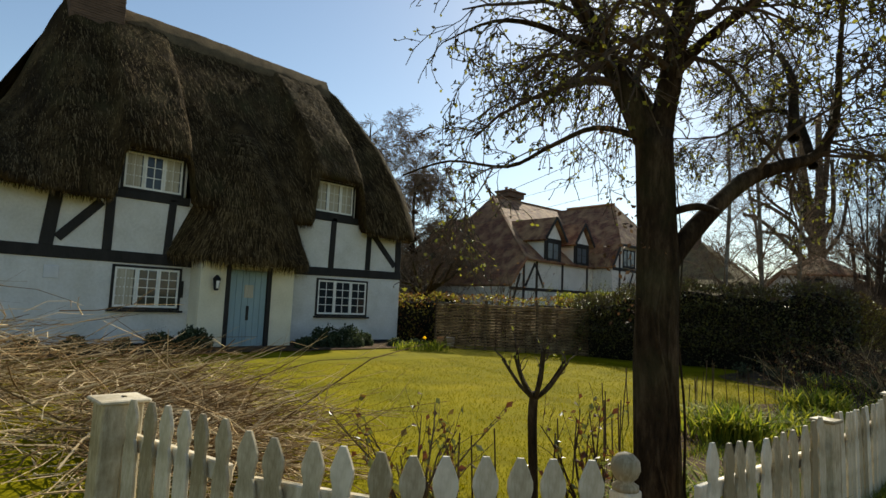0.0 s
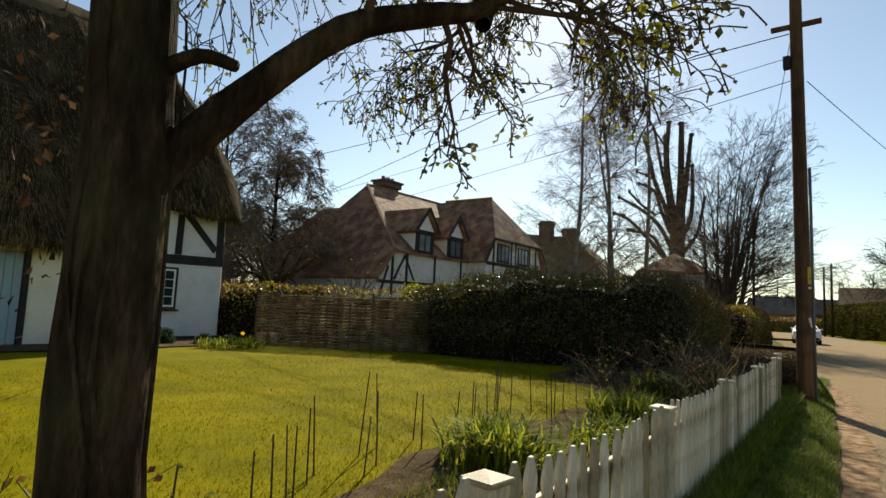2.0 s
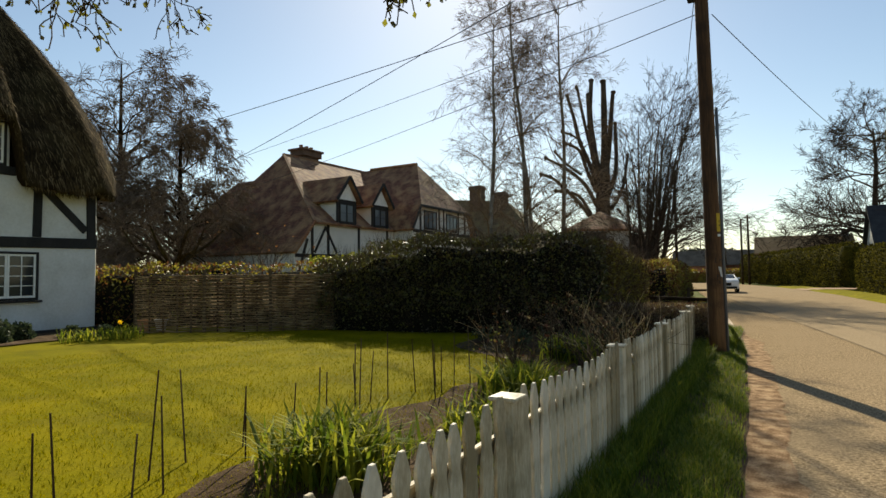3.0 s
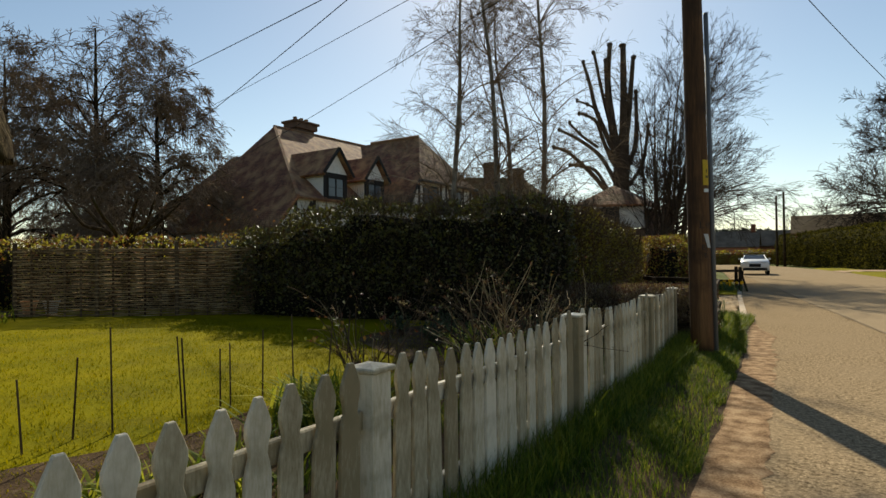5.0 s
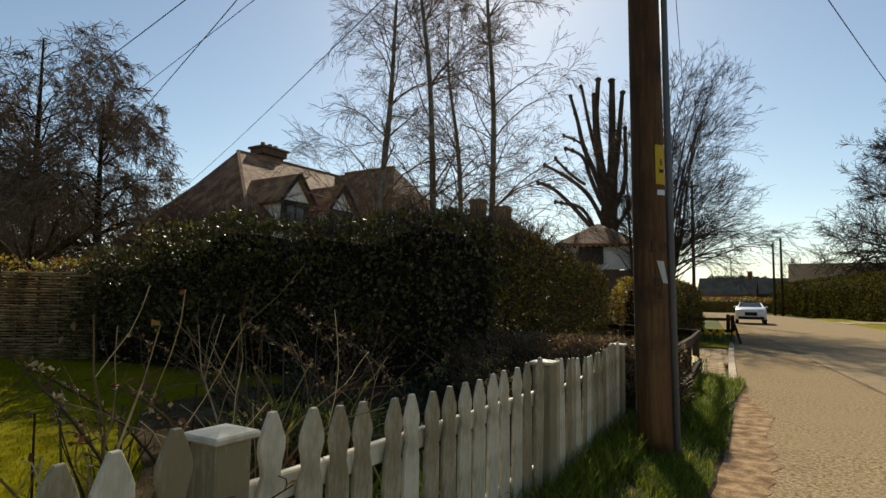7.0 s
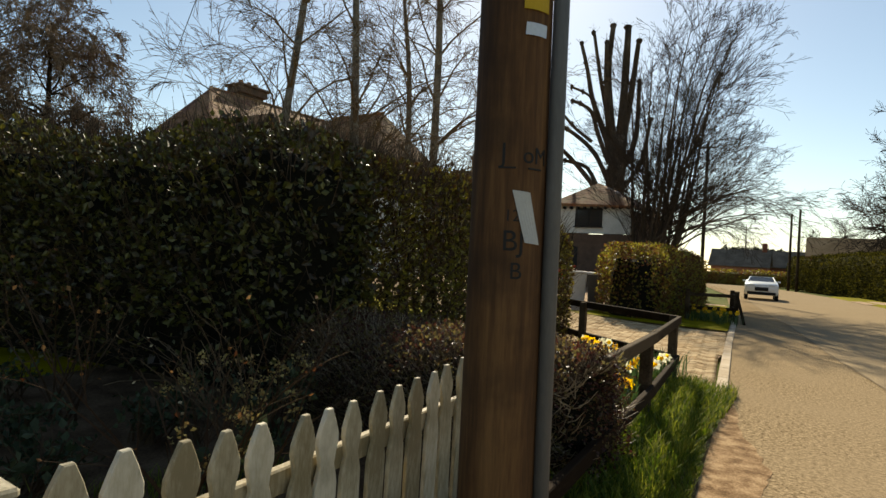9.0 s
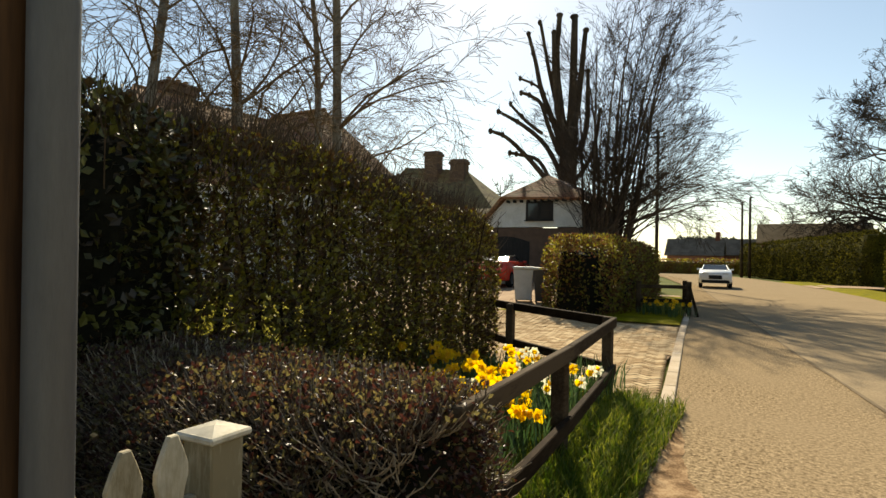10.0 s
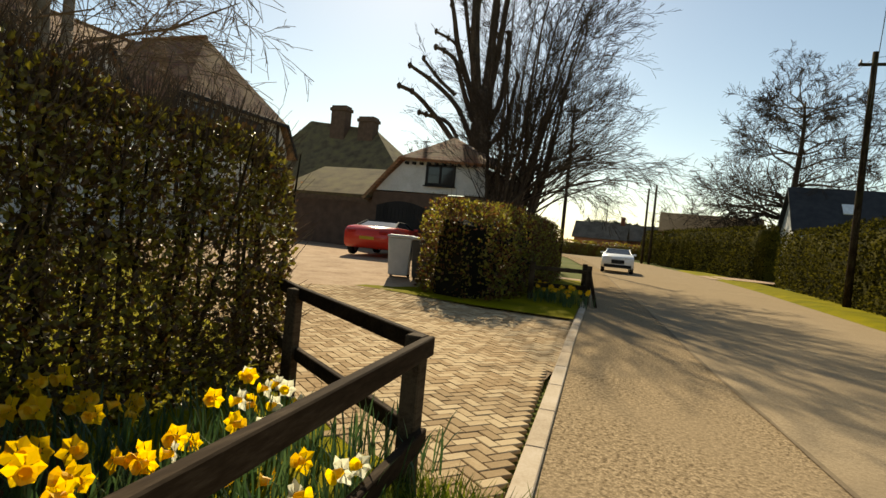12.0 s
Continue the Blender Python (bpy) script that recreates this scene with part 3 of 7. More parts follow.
# ---- windows and walls of houses ----
def window(parent, u0, u1, z0, z1, v=0.0, leaves=3, cols=2, rows=3, curtains=(), name="window", sill=True, frame_mat=None, glass_mat=None, surround=None):
    """A window in the local wall frame: u along, v inward, z up. Frame, casements with glazing bars, panes, sill."""
    fm, gm = frame_mat or M["frame_paint"], glass_mat or M["glass"]
    win = part(name, boxes(((u0 - 0.03, v - 0.015, z0 - 0.03), (u0 + 0.03, v + 0.1, z1 + 0.03)), ((u1 - 0.03, v - 0.015, z0 - 0.03), (u1 + 0.03, v + 0.1, z1 + 0.03)),
                           ((u0 + 0.03, v - 0.012, z1 - 0.03), (u1 - 0.03, v + 0.1, z1 + 0.03)), ((u0 + 0.03, v - 0.012, z0 - 0.03), (u1 - 0.03, v + 0.1, z0 + 0.03)), bevel=0.005), surround or fm, parent, "window with small leaded panes")
    w = (u1 - u0 - 0.06) / leaves
    for k in range(leaves):
        a, b = u0 + 0.03 + k * w, u0 + 0.03 + (k + 1) * w
        rows_ = [((a + 0.004, v, z0 + 0.03), (a + 0.05, v + 0.045, z1 - 0.03)), ((b - 0.05, v, z0 + 0.03), (b - 0.004, v + 0.045, z1 - 0.03)),
                 ((a + 0.05, v + 0.002, z0 + 0.03), (b - 0.05, v + 0.045, z0 + 0.085)), ((a + 0.05, v + 0.002, z1 - 0.08), (b - 0.05, v + 0.045, z1 - 0.03))]
        for c in range(1, cols):
            x = a + 0.05 + (b - a - 0.1) * c / cols
            part("glazing_bar", boxes(((x - 0.011, v + 0.012, z0 + 0.085), (x + 0.011, v + 0.036, z1 - 0.08))), fm, win)
        for r in range(1, rows):
            z = z0 + 0.085 + (z1 - z0 - 0.165) * r / rows
            part("glazing_bar", boxes(((a + 0.05, v + 0.014, z - 0.011), (b - 0.05, v + 0.034, z + 0.011))), fm, win)
        part("casement", boxes(*rows_), fm, win)
        part("pane", boxes(((a + 0.05, v + 0.024, z0 + 0.085), (b - 0.05, v + 0.028, z1 - 0.08))), gm, win)
        if k in curtains:
            bm = bmesh.new()
            n = 14
            vs = [[bm.verts.new((a + 0.05 + (b - a - 0.1) * i / n * 0.92, v + 0.014 + 0.006 * math.sin(i * 2.1), z)) for i in range(n + 1)] for z in (z0 + 0.09, z1 - 0.085)]
            for i in range(n):
                bm.faces.new((vs[0][i], vs[0][i + 1], vs[1][i + 1], vs[1][i]))
            part("curtain", bm, M["curtain"], win, "pale net curtain drawn behind the panes", True)
    if sill:
        part("sill", boxes(((u0 - 0.09, v - 0.10, z0 - 0.085), (u1 + 0.09, v + 0.02, z0 - 0.035)), bevel=0.008), M["tar_timber"], win, "dark timber sill")
    return win


def timbers(parent, rows, d=0.05, mat=None):
    """Dark timbers on a wall: rows of (u0, z0, u1, z1, width)."""
    for u0, z0, u1, z1, w in rows:
        bm = beam(bmesh.new(), (u0, -d / 2 + 0.01, z0), (u1, -d / 2 + 0.01, z1), w, d, up=(0, 1, 0), bevel=0.012)
        part("timber", bm, mat or M["tar_timber"], parent)


def tile_material(name, colours, row=0.11, wide=0.17):
    """Roof tiles for slopes seen from far off: courses with broken joints and per-tile colour."""
    mat = bpy.data.materials.new(name)
    mat.use_nodes = True
    n, link = mat.node_tree.nodes, mat.node_tree.links.new
    b = n["Principled BSDF"]
    tc, sep, add, com = n.new("ShaderNodeTexCoord"), n.new("ShaderNodeSeparateXYZ"), n.new("ShaderNodeMath"), n.new("ShaderNodeCombineXYZ")
    link(tc.outputs["Object"], sep.inputs[0])
    link(sep.outputs[0], add.inputs[0]), link(sep.outputs[1], add.inputs[1])
    link(add.outputs[0], com.inputs[0]), link(sep.outputs[2], com.inputs[1])
    br = n.new("ShaderNodeTexBrick")
    br.inputs["Scale"].default_value = 1.0
    br.inputs["Brick Width"].default_value, br.inputs["Row Height"].default_value = wide, row
    br.inputs["Mortar Size"].default_value = 0.012
    br.inputs["Color1"].default_value, br.inputs["Color2"].default_value = (*colours[0], 1), (*colours[1], 1)
    br.inputs["Mortar"].default_value = (*(c * 0.45 for c in colours[0]), 1)
    link(com.outputs[0], br.inputs[0])
    no = n.new("ShaderNodeTexNoise")
    no.inputs["Scale"].default_value, no.inputs["Detail"].default_value = 1.3, 6
    link(tc.outputs["Object"], no.inputs[0])
    mx = n.new("ShaderNodeMix")
    mx.data_type = "RGBA"
    mr = n.new("ShaderNodeMapRange")
    mr.inputs["From Min"].default_value, mr.inputs["From Max"].default_value = 0.42, 0.68
    mr.inputs["To Max"].default_value = 0.8
    link(no.outputs["Fac"], mr.inputs[0]), link(mr.outputs[0], mx.inputs[0])
    link(br.outputs["Color"], mx.inputs[6])
    mx.inputs[7].default_value = (*colours[2], 1)
    link(mx.outputs[2], b.inputs["Base Color"])
    b.inputs["Roughness"].default_value = 0.9
    bp = n.new("ShaderNodeBump")
    bp.inputs["Strength"].default_value, bp.inputs["Distance"].default_value = 1.0, 0.03
    link(br.outputs["Fac"], bp.inputs["Height"])
    bp.invert = True
    link(bp.outputs[0], b.inputs["Normal"])
    return mat


M["tile_far"] = tile_material("tile_far", [(0.13, 0.050, 0.026), (0.29, 0.125, 0.06), (0.42, 0.25, 0.115)])
M["tile_garage"] = tile_material("tile_garage", [(0.26, 0.10, 0.045), (0.36, 0.17, 0.075), (0.30, 0.20, 0.10)], 0.14, 0.22)

# ---- thatched cottage ----
cottage = thing("thatched_cottage", pose(-15.9, 0, 0, 0, 0, 90), "whitewashed timber-framed cottage with a deep brown thatched roof", "cottage")
wall = part("wall", boxes(((-7, 0, 0.0), (13.7, 0.35, 4.25)), ((13.35, 0.35, 0.0), (13.7, 6.6, 4.25)), ((-7, 6.6, 0), (13.7, 6.9, 4.25)), ((-7, 0.35, 0), (-6.7, 6.6, 4.25)),
                          ((4.3, 0.003, 4.25), (6.0, 1.9, 5.42)), ((9.84, 0.003, 4.25), (11.58, 2.1, 5.66)), bevel=0.03), M["whitewash"], cottage)
part("plinth", boxes(((-7, -0.04, 0.0), (6.28, 0.0, 0.36)), ((9.02, -0.04, 0.0), (13.74, 0.0, 0.36)), ((13.7, 0.0, 0.0), (13.74, 6.9, 0.36)), bevel=0.01), M["tar_timber"], cottage, "black tarred plinth")
timbers(cottage, [(-7, 2.54, 6.3, 2.52, 0.29), (9.0, 2.54, 13.7, 2.62, 0.27), (2.94, 2.66, 3.05, 4.0, 0.28), (4.2, 2.66, 4.2, 4.2, 0.21), (5.62, 2.66, 5.68, 4.15, 0.19),
                  (3.15, 2.85, 4.0, 3.85, 0.21), (10.72, 2.7, 10.76, 4.35, 0.2), (12.2, 2.74, 12.22, 4.1, 0.2), (13.55, 2.74, 13.52, 4.1, 0.24), (12.35, 4.0, 13.4, 2.95, 0.2),
                  (4.1, 4.13, 6.1, 4.13, 0.22), (9.4, 4.34, 11.7, 4.34, 0.22), (0.6, 2.66, 0.6, 4.0, 0.2), (-1.8, 2.66, -1.8, 4.0, 0.2), (-4.2, 2.66, -4.2, 4.0, 0.2)])
window(cottage, 4.40, 5.88, 4.27, 5.26, -0.03, 3, 2, 3, curtains=(0, 2), sill=False, surround=M["tar_timber"])
window(cottage, 9.94, 11.46, 4.48, 5.52, -0.03, 3, 2, 3, curtains=(0, 1, 2), sill=False, surround=M["tar_timber"])
window(cottage, 4.40, 6.02, 1.24, 2.30, -0.03, 3, 2, 4, curtains=(0,), surround=M["tar_timber"])
window(cottage, 10.26, 12.22, 1.17, 2.32, -0.03, 3, 2, 4, surround=M["tar_timber"])
# porch
for x0, x1, y0, y1, z0 in ((6.28, 7.0, -0.72, -0.6, 0.1), (8.28, 9.02, -0.72, -0.6, 0.1), (6.28, 6.4, -0.597, 0.0, 0.1), (8.9, 9.02, -0.597, 0.0, 0.1), (7.003, 8.277, -0.7, -0.6, 2.4)):
    part("porch_wall", boxes(((x0, y0, z0), (x1, y1, 2.62)), bevel=0.012), M["cream_wall"], cottage, "cream rendered porch wall")
for u in (7.03, 8.24):
    part("door_post", boxes(((u - 0.06, -0.76, 0.1), (u + 0.06, -0.62, 2.5)), bevel=0.012), M["tar_timber"], cottage, "black door post")
door = part("door", boxes(((7.1, -0.66, 0.16), (8.17, -0.63, 2.38))), M["door_blue"], cottage, "closed pale blue plank door")
for i in range(6):
    part("plank", boxes(((7.1 + 0.18 * i, -0.69, 0.16), (7.272 + 0.18 * i, -0.662, 2.38)), bevel=0.008), M["door_blue"], door)
part("door_window", boxes(((7.52, -0.70, 1.62), (7.78, -0.685, 1.98))), M["curtain"], door, "small pale door pane")
part("letter_plate", boxes(((7.6, -0.705, 1.0), (7.68, -0.688, 1.4)), bevel=0.004), M["iron"], door)
part("step", boxes(((6.9, -1.15, 0.05), (8.4, -0.75, 0.19)), bevel=0.02), M["moss_tile"], cottage, "worn stone door step")
lantern = part("lantern", lathe(bmesh.new(), [(0.05, 1.78), (0.07, 1.82), (0.10, 2.06), (0.12, 2.08), (0.06, 2.16), (0.015, 2.2)], 6, pose(6.66, -0.86, 0)), M["iron"], cottage, "black wall lantern")
part("lantern_glass", lathe(bmesh.new(), [(0.055, 1.84), (0.085, 2.04)], 6, pose(6.66, -0.88, 0)), M["lamp_glass"], lantern)
part("bracket", boxes(((6.65, -0.86, 1.98), (6.67, -0.72, 2.0))), M["iron"], lantern)
part("wall_plaque", boxes(((5.98, -0.03, 1.55), (6.12, 0.0, 2.0)), bevel=0.004), M["iron"], cottage)
part("meter_box", boxes(((2.95, -0.03, 1.9), (3.25, 0.0, 2.2)), bevel=0.006), M["zinc"], cottage, "small grey meter box")


def eave_line(u):
    """Height and outward reach of the thatch's lower edge along the front."""
    z, v = 3.98, -0.55
    z += 0.06 * math.sin(u * 1.3)
    for a, b, top in ((4.3, 5.98, 5.33), (9.82, 11.58, 5.60)):
        k = smoothstep(a - 0.16, a + 0.06, u) * (1 - smoothstep(b - 0.06, b + 0.16, u))
        z += (top - z) * k
        v += (-0.42 - v) * k
    return z, v


def ridge_height(u):
    return 6.5 + 3.75 * smoothstep(1.9, 3.55, u) - 0.1 * smoothstep(6.5, 12.4, u)


stations = []
u = -7.4
while u < 13.35:
    z, v = eave_line(u)
    stations.append(((u, v, z), (min(u, 12.1), 3.35, ridge_height(min(u, 12.1)))))
    u += 0.1
for i in range(1, 13):
    a = math.pi / 2 * i / 12
    stations.append(((13.3 + 1.05 * math.sin(a), 0.5 - 1.05 * math.cos(a), 4.0 + 0.05 * math.sin(i)), (12.1, 3.35, ridge_height(12.1))))
for i in range(1, 22):
    stations.append(((14.35, 0.5 + 5.9 * i / 21, 4.0 + 0.05 * math.sin(i * 0.7)), (12.1, 3.35, ridge_height(12.1))))
for i in range(1, 20):
    u = 14.3 - 21.7 * i / 19
    stations.append(((u, 7.4, 3.95), (min(u, 12.1), 3.45, ridge_height(min(u, 12.1)))))
verts, faces, ROWS_UP = [], [], 34
for (eu, ev, ez), (ru, rv, rz) in stations:
    wall_v = min(ev + 0.5, 0.1) if ev < 0.5 else ev
    cu, cv = 8.0, 3.3
    pull = 0.45 / max(0.5, math.hypot(eu - max(-5, min(12, eu)), ev - cv))
    verts.append(Vector((eu + (max(-5, min(12.5, eu)) - eu) * pull, ev + (cv - ev) * pull, ez - 0.02)))
    verts.append(Vector((eu, ev, ez - 0.06)))
    for r in range(ROWS_UP + 1):
        s = r / ROWS_UP
        q = s ** (1.22 + 0.35 * smoothstep(12.0, 14.0, eu))
        p = Vector((eu + (ru - eu) * q, ev + (rv - ev) * q, ez + 0.10 + (rz - ez - 0.10) * s))
        lump = 0.10 * noise.noise(p * 0.9) + 0.05 * noise.noise(p * 2.6)
        p += Vector((0.0, -0.6, 0.5)) * lump * (1 - s * 0.7)
        verts.append(p)
N = ROWS_UP + 3
for i in range(len(stations) - 1):
    for r in range(N - 1):
        faces.append((i * N + r, (i + 1) * N + r, (i + 1) * N + r + 1, i * N + r + 1))
thatch = part_mesh("thatch", mesh_of("thatch", verts, faces), M["thatch"], cottage, "shaggy weathered brown thatch", True)
# the bell-shaped hood over the door
HOOD = [(2.52, 5.55, 9.95, -1.18), (2.72, 5.5, 10.0, -1.22), (3.2, 5.72, 9.78, -1.08), (3.8, 5.98, 9.55, -0.90), (4.5, 6.25, 9.3, -0.68), (5.2, 6.5, 9.05, -0.38), (6.0, 6.8, 8.75, 0.05), (7.0, 7.2, 8.4, 0.85)]
hv, hf, HC = [], [], 30
for r in range(43):
    q = r / 42 * (len(HOOD) - 1)
    i = min(len(HOOD) - 2, int(q))
    z, u0, u1, vf = (HOOD[i][k] + (HOOD[i + 1][k] - HOOD[i][k]) * (q - i) for k in range(4))
    back = 0.15 + 0.55 * max(0.0, z - 4.0)
    for k in range(HC + 1):
        t = 2 * k / HC - 1
        p = Vector(((u0 + u1) / 2 + t * (u1 - u0) / 2, vf + (back - vf) * abs(t) ** 3.2, z + 0.12 * abs(t) ** 2 * (r < 3)))
        p += Vector((0.2, -0.5, 0.2)) * (0.10 * noise.noise(p * 1.3) + 0.05 * noise.noise(p * 3.1))
        hv.append(p)
for r in range(42):
    for k in range(HC):
        a = r * (HC + 1) + k
        hf.append((a, a + 1, a + HC + 2, a + HC + 1))
n0 = len(hv)
hv += [Vector((5.9, 0.1, 2.62)), Vector((9.6, 0.1, 2.62))]
hf.append(tuple(range(HC, -1, -1)) + (n0, n0 + 1))
hood = part_mesh("thatch_hood", mesh_of("thatch_hood", hv, hf), M["thatch"], cottage, "shaggy thatch hood swept down over the door", True)
# loose straws that roughen the thatch
rng = random.Random(11)
sv, sf = [], []
for k in range(26000):
    i = rng.randrange(len(stations) - 40)
    r = rng.randrange(3, N - 2)
    a, b = verts[i * N + r], verts[i * N + r - 1]
    c = verts[(i + 1) * N + r]
    p = a.lerp(c, rng.random()) + (b - a) * rng.random()
    d = (b - a).normalized()
    nrm = d.cross((c - a)).normalized()
    if nrm.y > 0 or nrm.z < 0:
        nrm = -nrm
    side = d.cross(nrm)
    ln, w = rng.uniform(0.12, 0.42), rng.uniform(0.006, 0.014)
    tip = p + d * ln + nrm * rng.uniform(0.01, 0.09) + side * rng.uniform(-0.06, 0.06)
    n0 = len(sv)
    sv += [p - side * w, p + side * w, tip]
    sf.append((n0, n0 + 1, n0 + 2))
for k in range(7000):
    r, i = random.Random(k).randrange(1, 40), rng.randrange(HC)
    a, b, e = hv[r * (HC + 1) + i], hv[(r - 1) * (HC + 1) + i], hv[r * (HC + 1) + i + 1]
    p, d = a.lerp(e, rng.random()), (b - a).normalized()
    side = (e - a).normalized()
    nrm = d.cross(side)
    nrm = nrm if nrm.y < 0 else -nrm
    tip = p + d * rng.uniform(0.12, 0.4) + nrm * rng.uniform(0.01, 0.09) + side * rng.uniform(-0.06, 0.06)
    n0 = len(sv)
    sv += [p - side * 0.01, p + side * 0.01, tip]
    sf.append((n0, n0 + 1, n0 + 2))
# ragged fringe along the lower edge
for i in range(len(stations) - 45):
    a, c = verts[i * N + 1], verts[(i + 1) * N + 1]
    for k in range(10):
        p = a.lerp(c, rng.random()) + Vector((0, rng.uniform(0, 0.25), 0.03))
        n0 = len(sv)
        sv += [p + Vector((-0.012, 0, 0)), p + Vector((0.012, 0, 0)), p + Vector((rng.uniform(-0.05, 0.05), -0.04, -rng.uniform(0.06, 0.2)))]
        sf.append((n0, n0 + 1, n0 + 2))
part_mesh("straw_growth", mesh_of("straw_growth", sv, sf), material("straw", [(0.018, 0.012, 0.006), (0.058, 0.038, 0.018), (0.17, 0.12, 0.058)], 1.2, 0.9, 0, 15, island=0.6), thatch, kind="stuff")
# raised ridge band
rv_, rf_ = [], []
us = [3.4 + 0.25 * i for i in range(36)]
for u in us:
    h = ridge_height(min(u, 12.1)) + 0.10
    for dv, dz in ((-0.55, -0.78), (-0.5, -0.68), (-0.12, 0.0), (0.0, 0.06), (0.12, 0.0), (0.5, -0.68), (0.55, -0.78)):
        rv_.append(Vector((u, 3.38 + dv, h + dz + 0.03 * noise.noise((u * 2, dv, 0)))))
for i in range(len(us) - 1):
    for k in range(6):
        rf_.append((i * 7 + k, (i + 1) * 7 + k, (i + 1) * 7 + k + 1, i * 7 + k + 1))
part_mesh("thatch_ridge", mesh_of("thatch_ridge", rv_, rf_), M["thatch_ridge"], thatch, smooth=True)
ch = bmesh.new()
for k in range(40):
    o = 0.006 * (k % 2)
    g = 0.05 if k > 36 else 0
    box(ch, (3.35 - o - g, 2.75 - o - g, 8.7 + k * 0.075), (4.75 + o + g, 3.95 + o + g, 8.7 + k * 0.075 + 0.068), 0.004)
box(ch, (3.37, 2.77, 8.7), (4.73, 3.93, 11.65))
part("chimney", ch, M["dark_brick"], cottage, "brown brick chimney stack")


# ---- tile-hung house beyond the hedge ----
def roof_solid(name, pts, quads, mat, parent, label=""):
    bm = bmesh.new()
    vs = [bm.verts.new(p) for p in pts]
    for q in quads:
        bm.faces.new([vs[i] for i in q])
    bmesh.ops.recalc_face_normals(bm, faces=bm.faces)
    ob = part(name, bm, mat, parent, label)
    mod = ob.modifiers.new("thick", "SOLIDIFY")
    mod.thickness, mod.offset = 0.16, -1.0
    return ob


def ridge_tiles(parent, a, b, mat, r=0.13):
    a, b = Vector(a), Vector(b)
    n = max(2, int((b - a).length / 0.45))
    verts, faces = [], []
    for i in range(n):
        p, q = a.lerp(b, i / n), a.lerp(b, (i + 0.96) / n)
        tube([p, q], [r, r * 0.96], 8, verts, faces)
    part_mesh("ridge_tiles", mesh_of("ridge_tiles", verts, faces), mat, parent)


house = thing("tiled_house", pose(-22.3, 0, 0, 0, 0, 90), "large half-timbered house with steep brown tiled roof and dormers", "house")
part("wall", prism(bmesh.new(), [(28.5, 0), (38.4, 0), (38.4, 4.85), (30.0, 4.85), (28.5, 3.1)], 0.3, pose(0, 0.75, 0)), M["house_plaster"], house)
for lo, hi in (((28.5, 0.92, 0), (28.8, 9.3, 3.1)), ((28.8, 9.3, 0), (31.3, 9.6, 4.6)), ((31.3, 9.3, 0), (31.6, 14.5, 4.5)), ((31.3, 14.5, 0), (40.2, 14.8, 4.5)), ((38.4, -0.69, 0), (38.7, 0.58, 5.0)), ((47.1, -0.69, 0), (47.4, 9.3, 5.0))):
    part("wall", boxes((lo, hi)), M["house_plaster"], house)
part("wall", prism(bmesh.new(), [(38.4, 0), (47.4, 0), (47.4, 5.2), (46.5, 6.72), (39.4, 6.72), (38.4, 5.2)], 0.3, pose(0, -0.85, 0)), M["house_plaster"], house)
for u0, z0, u1, z1, w, v in [(28.6, 2.9, 38.4, 3.0, 0.2, 0.58), (30.0, 1.0, 30.0, 4.8, 0.2, 0.58), (28.6, 1.2, 29.6, 3.9, 0.17, 0.58), (30.2, 3.1, 31.2, 4.7, 0.17, 0.58), (31.4, 1.0, 31.4, 4.8, 0.2, 0.58), (31.2, 4.6, 32.2, 3.1, 0.16, 0.58), (34.4, 3.0, 34.4, 4.8, 0.2, 0.58), (37.6, 3.0, 37.6, 4.8, 0.2, 0.58),
                            (38.5, 4.85, 47.3, 4.85, 0.24, -1.02), (39.5, 2.0, 39.5, 6.7, 0.22, -1.02), (42.2, 4.9, 42.2, 6.7, 0.2, -1.02), (42.9, 4.9, 42.9, 6.7, 0.16, -1.02), (45.3, 4.9, 45.3, 6.7, 0.2, -1.02), (46.4, 2.0, 46.4, 6.7, 0.22, -1.02), (40.3, 2.6, 41.6, 4.7, 0.16, -1.02)]:
    part("timber", beam(bmesh.new(), (u0, v, z0), (u1, v, z1), w, 0.06, up=(0, 1, 0)), M["tar_timber"], house)
main_roof = roof_solid("roof", [(29.9, 0.3, 4.9), (40.0, 0.3, 4.9), (44.6, 7.2, 10.6), (34.3, 7.2, 10.45), (29.9, 10.6, 4.9), (28.3, 0.3, 3.1), (28.3, 10.6, 3.1), (44.6, 12.6, 4.9)],
                       [(0, 1, 2, 3), (3, 4, 6, 5, 0), (2, 7, 4), (2, 4, 3)], M["tile_far"], house, "brown clay tile roof with mossy lighter tiles")
ridge_tiles(main_roof, (34.3, 7.2, 10.47), (44.2, 7.2, 10.62), M["tile_garage"], 0.08)
for a, b in (((34.3, 7.2, 10.45), (29.9, 0.3, 4.92)), ((29.85, 0.28, 4.9), (28.3, 0.28, 3.12))):
    part("hip_tiles", beam(bmesh.new(), a, b, 0.2, 0.12, up=(0, 0, 1)), M["tile_garage"], main_roof)
roof_solid("rear_roof", [(31.0, 6.5, 4.6), (31.0, 15.4, 4.6), (35.8, 13.6, 9.2), (35.8, 6.5, 9.2), (40.6, 15.4, 4.6)], [(0, 1, 2, 3), (1, 4, 2)], M["tile_far"], house, "lower hipped rear roof")
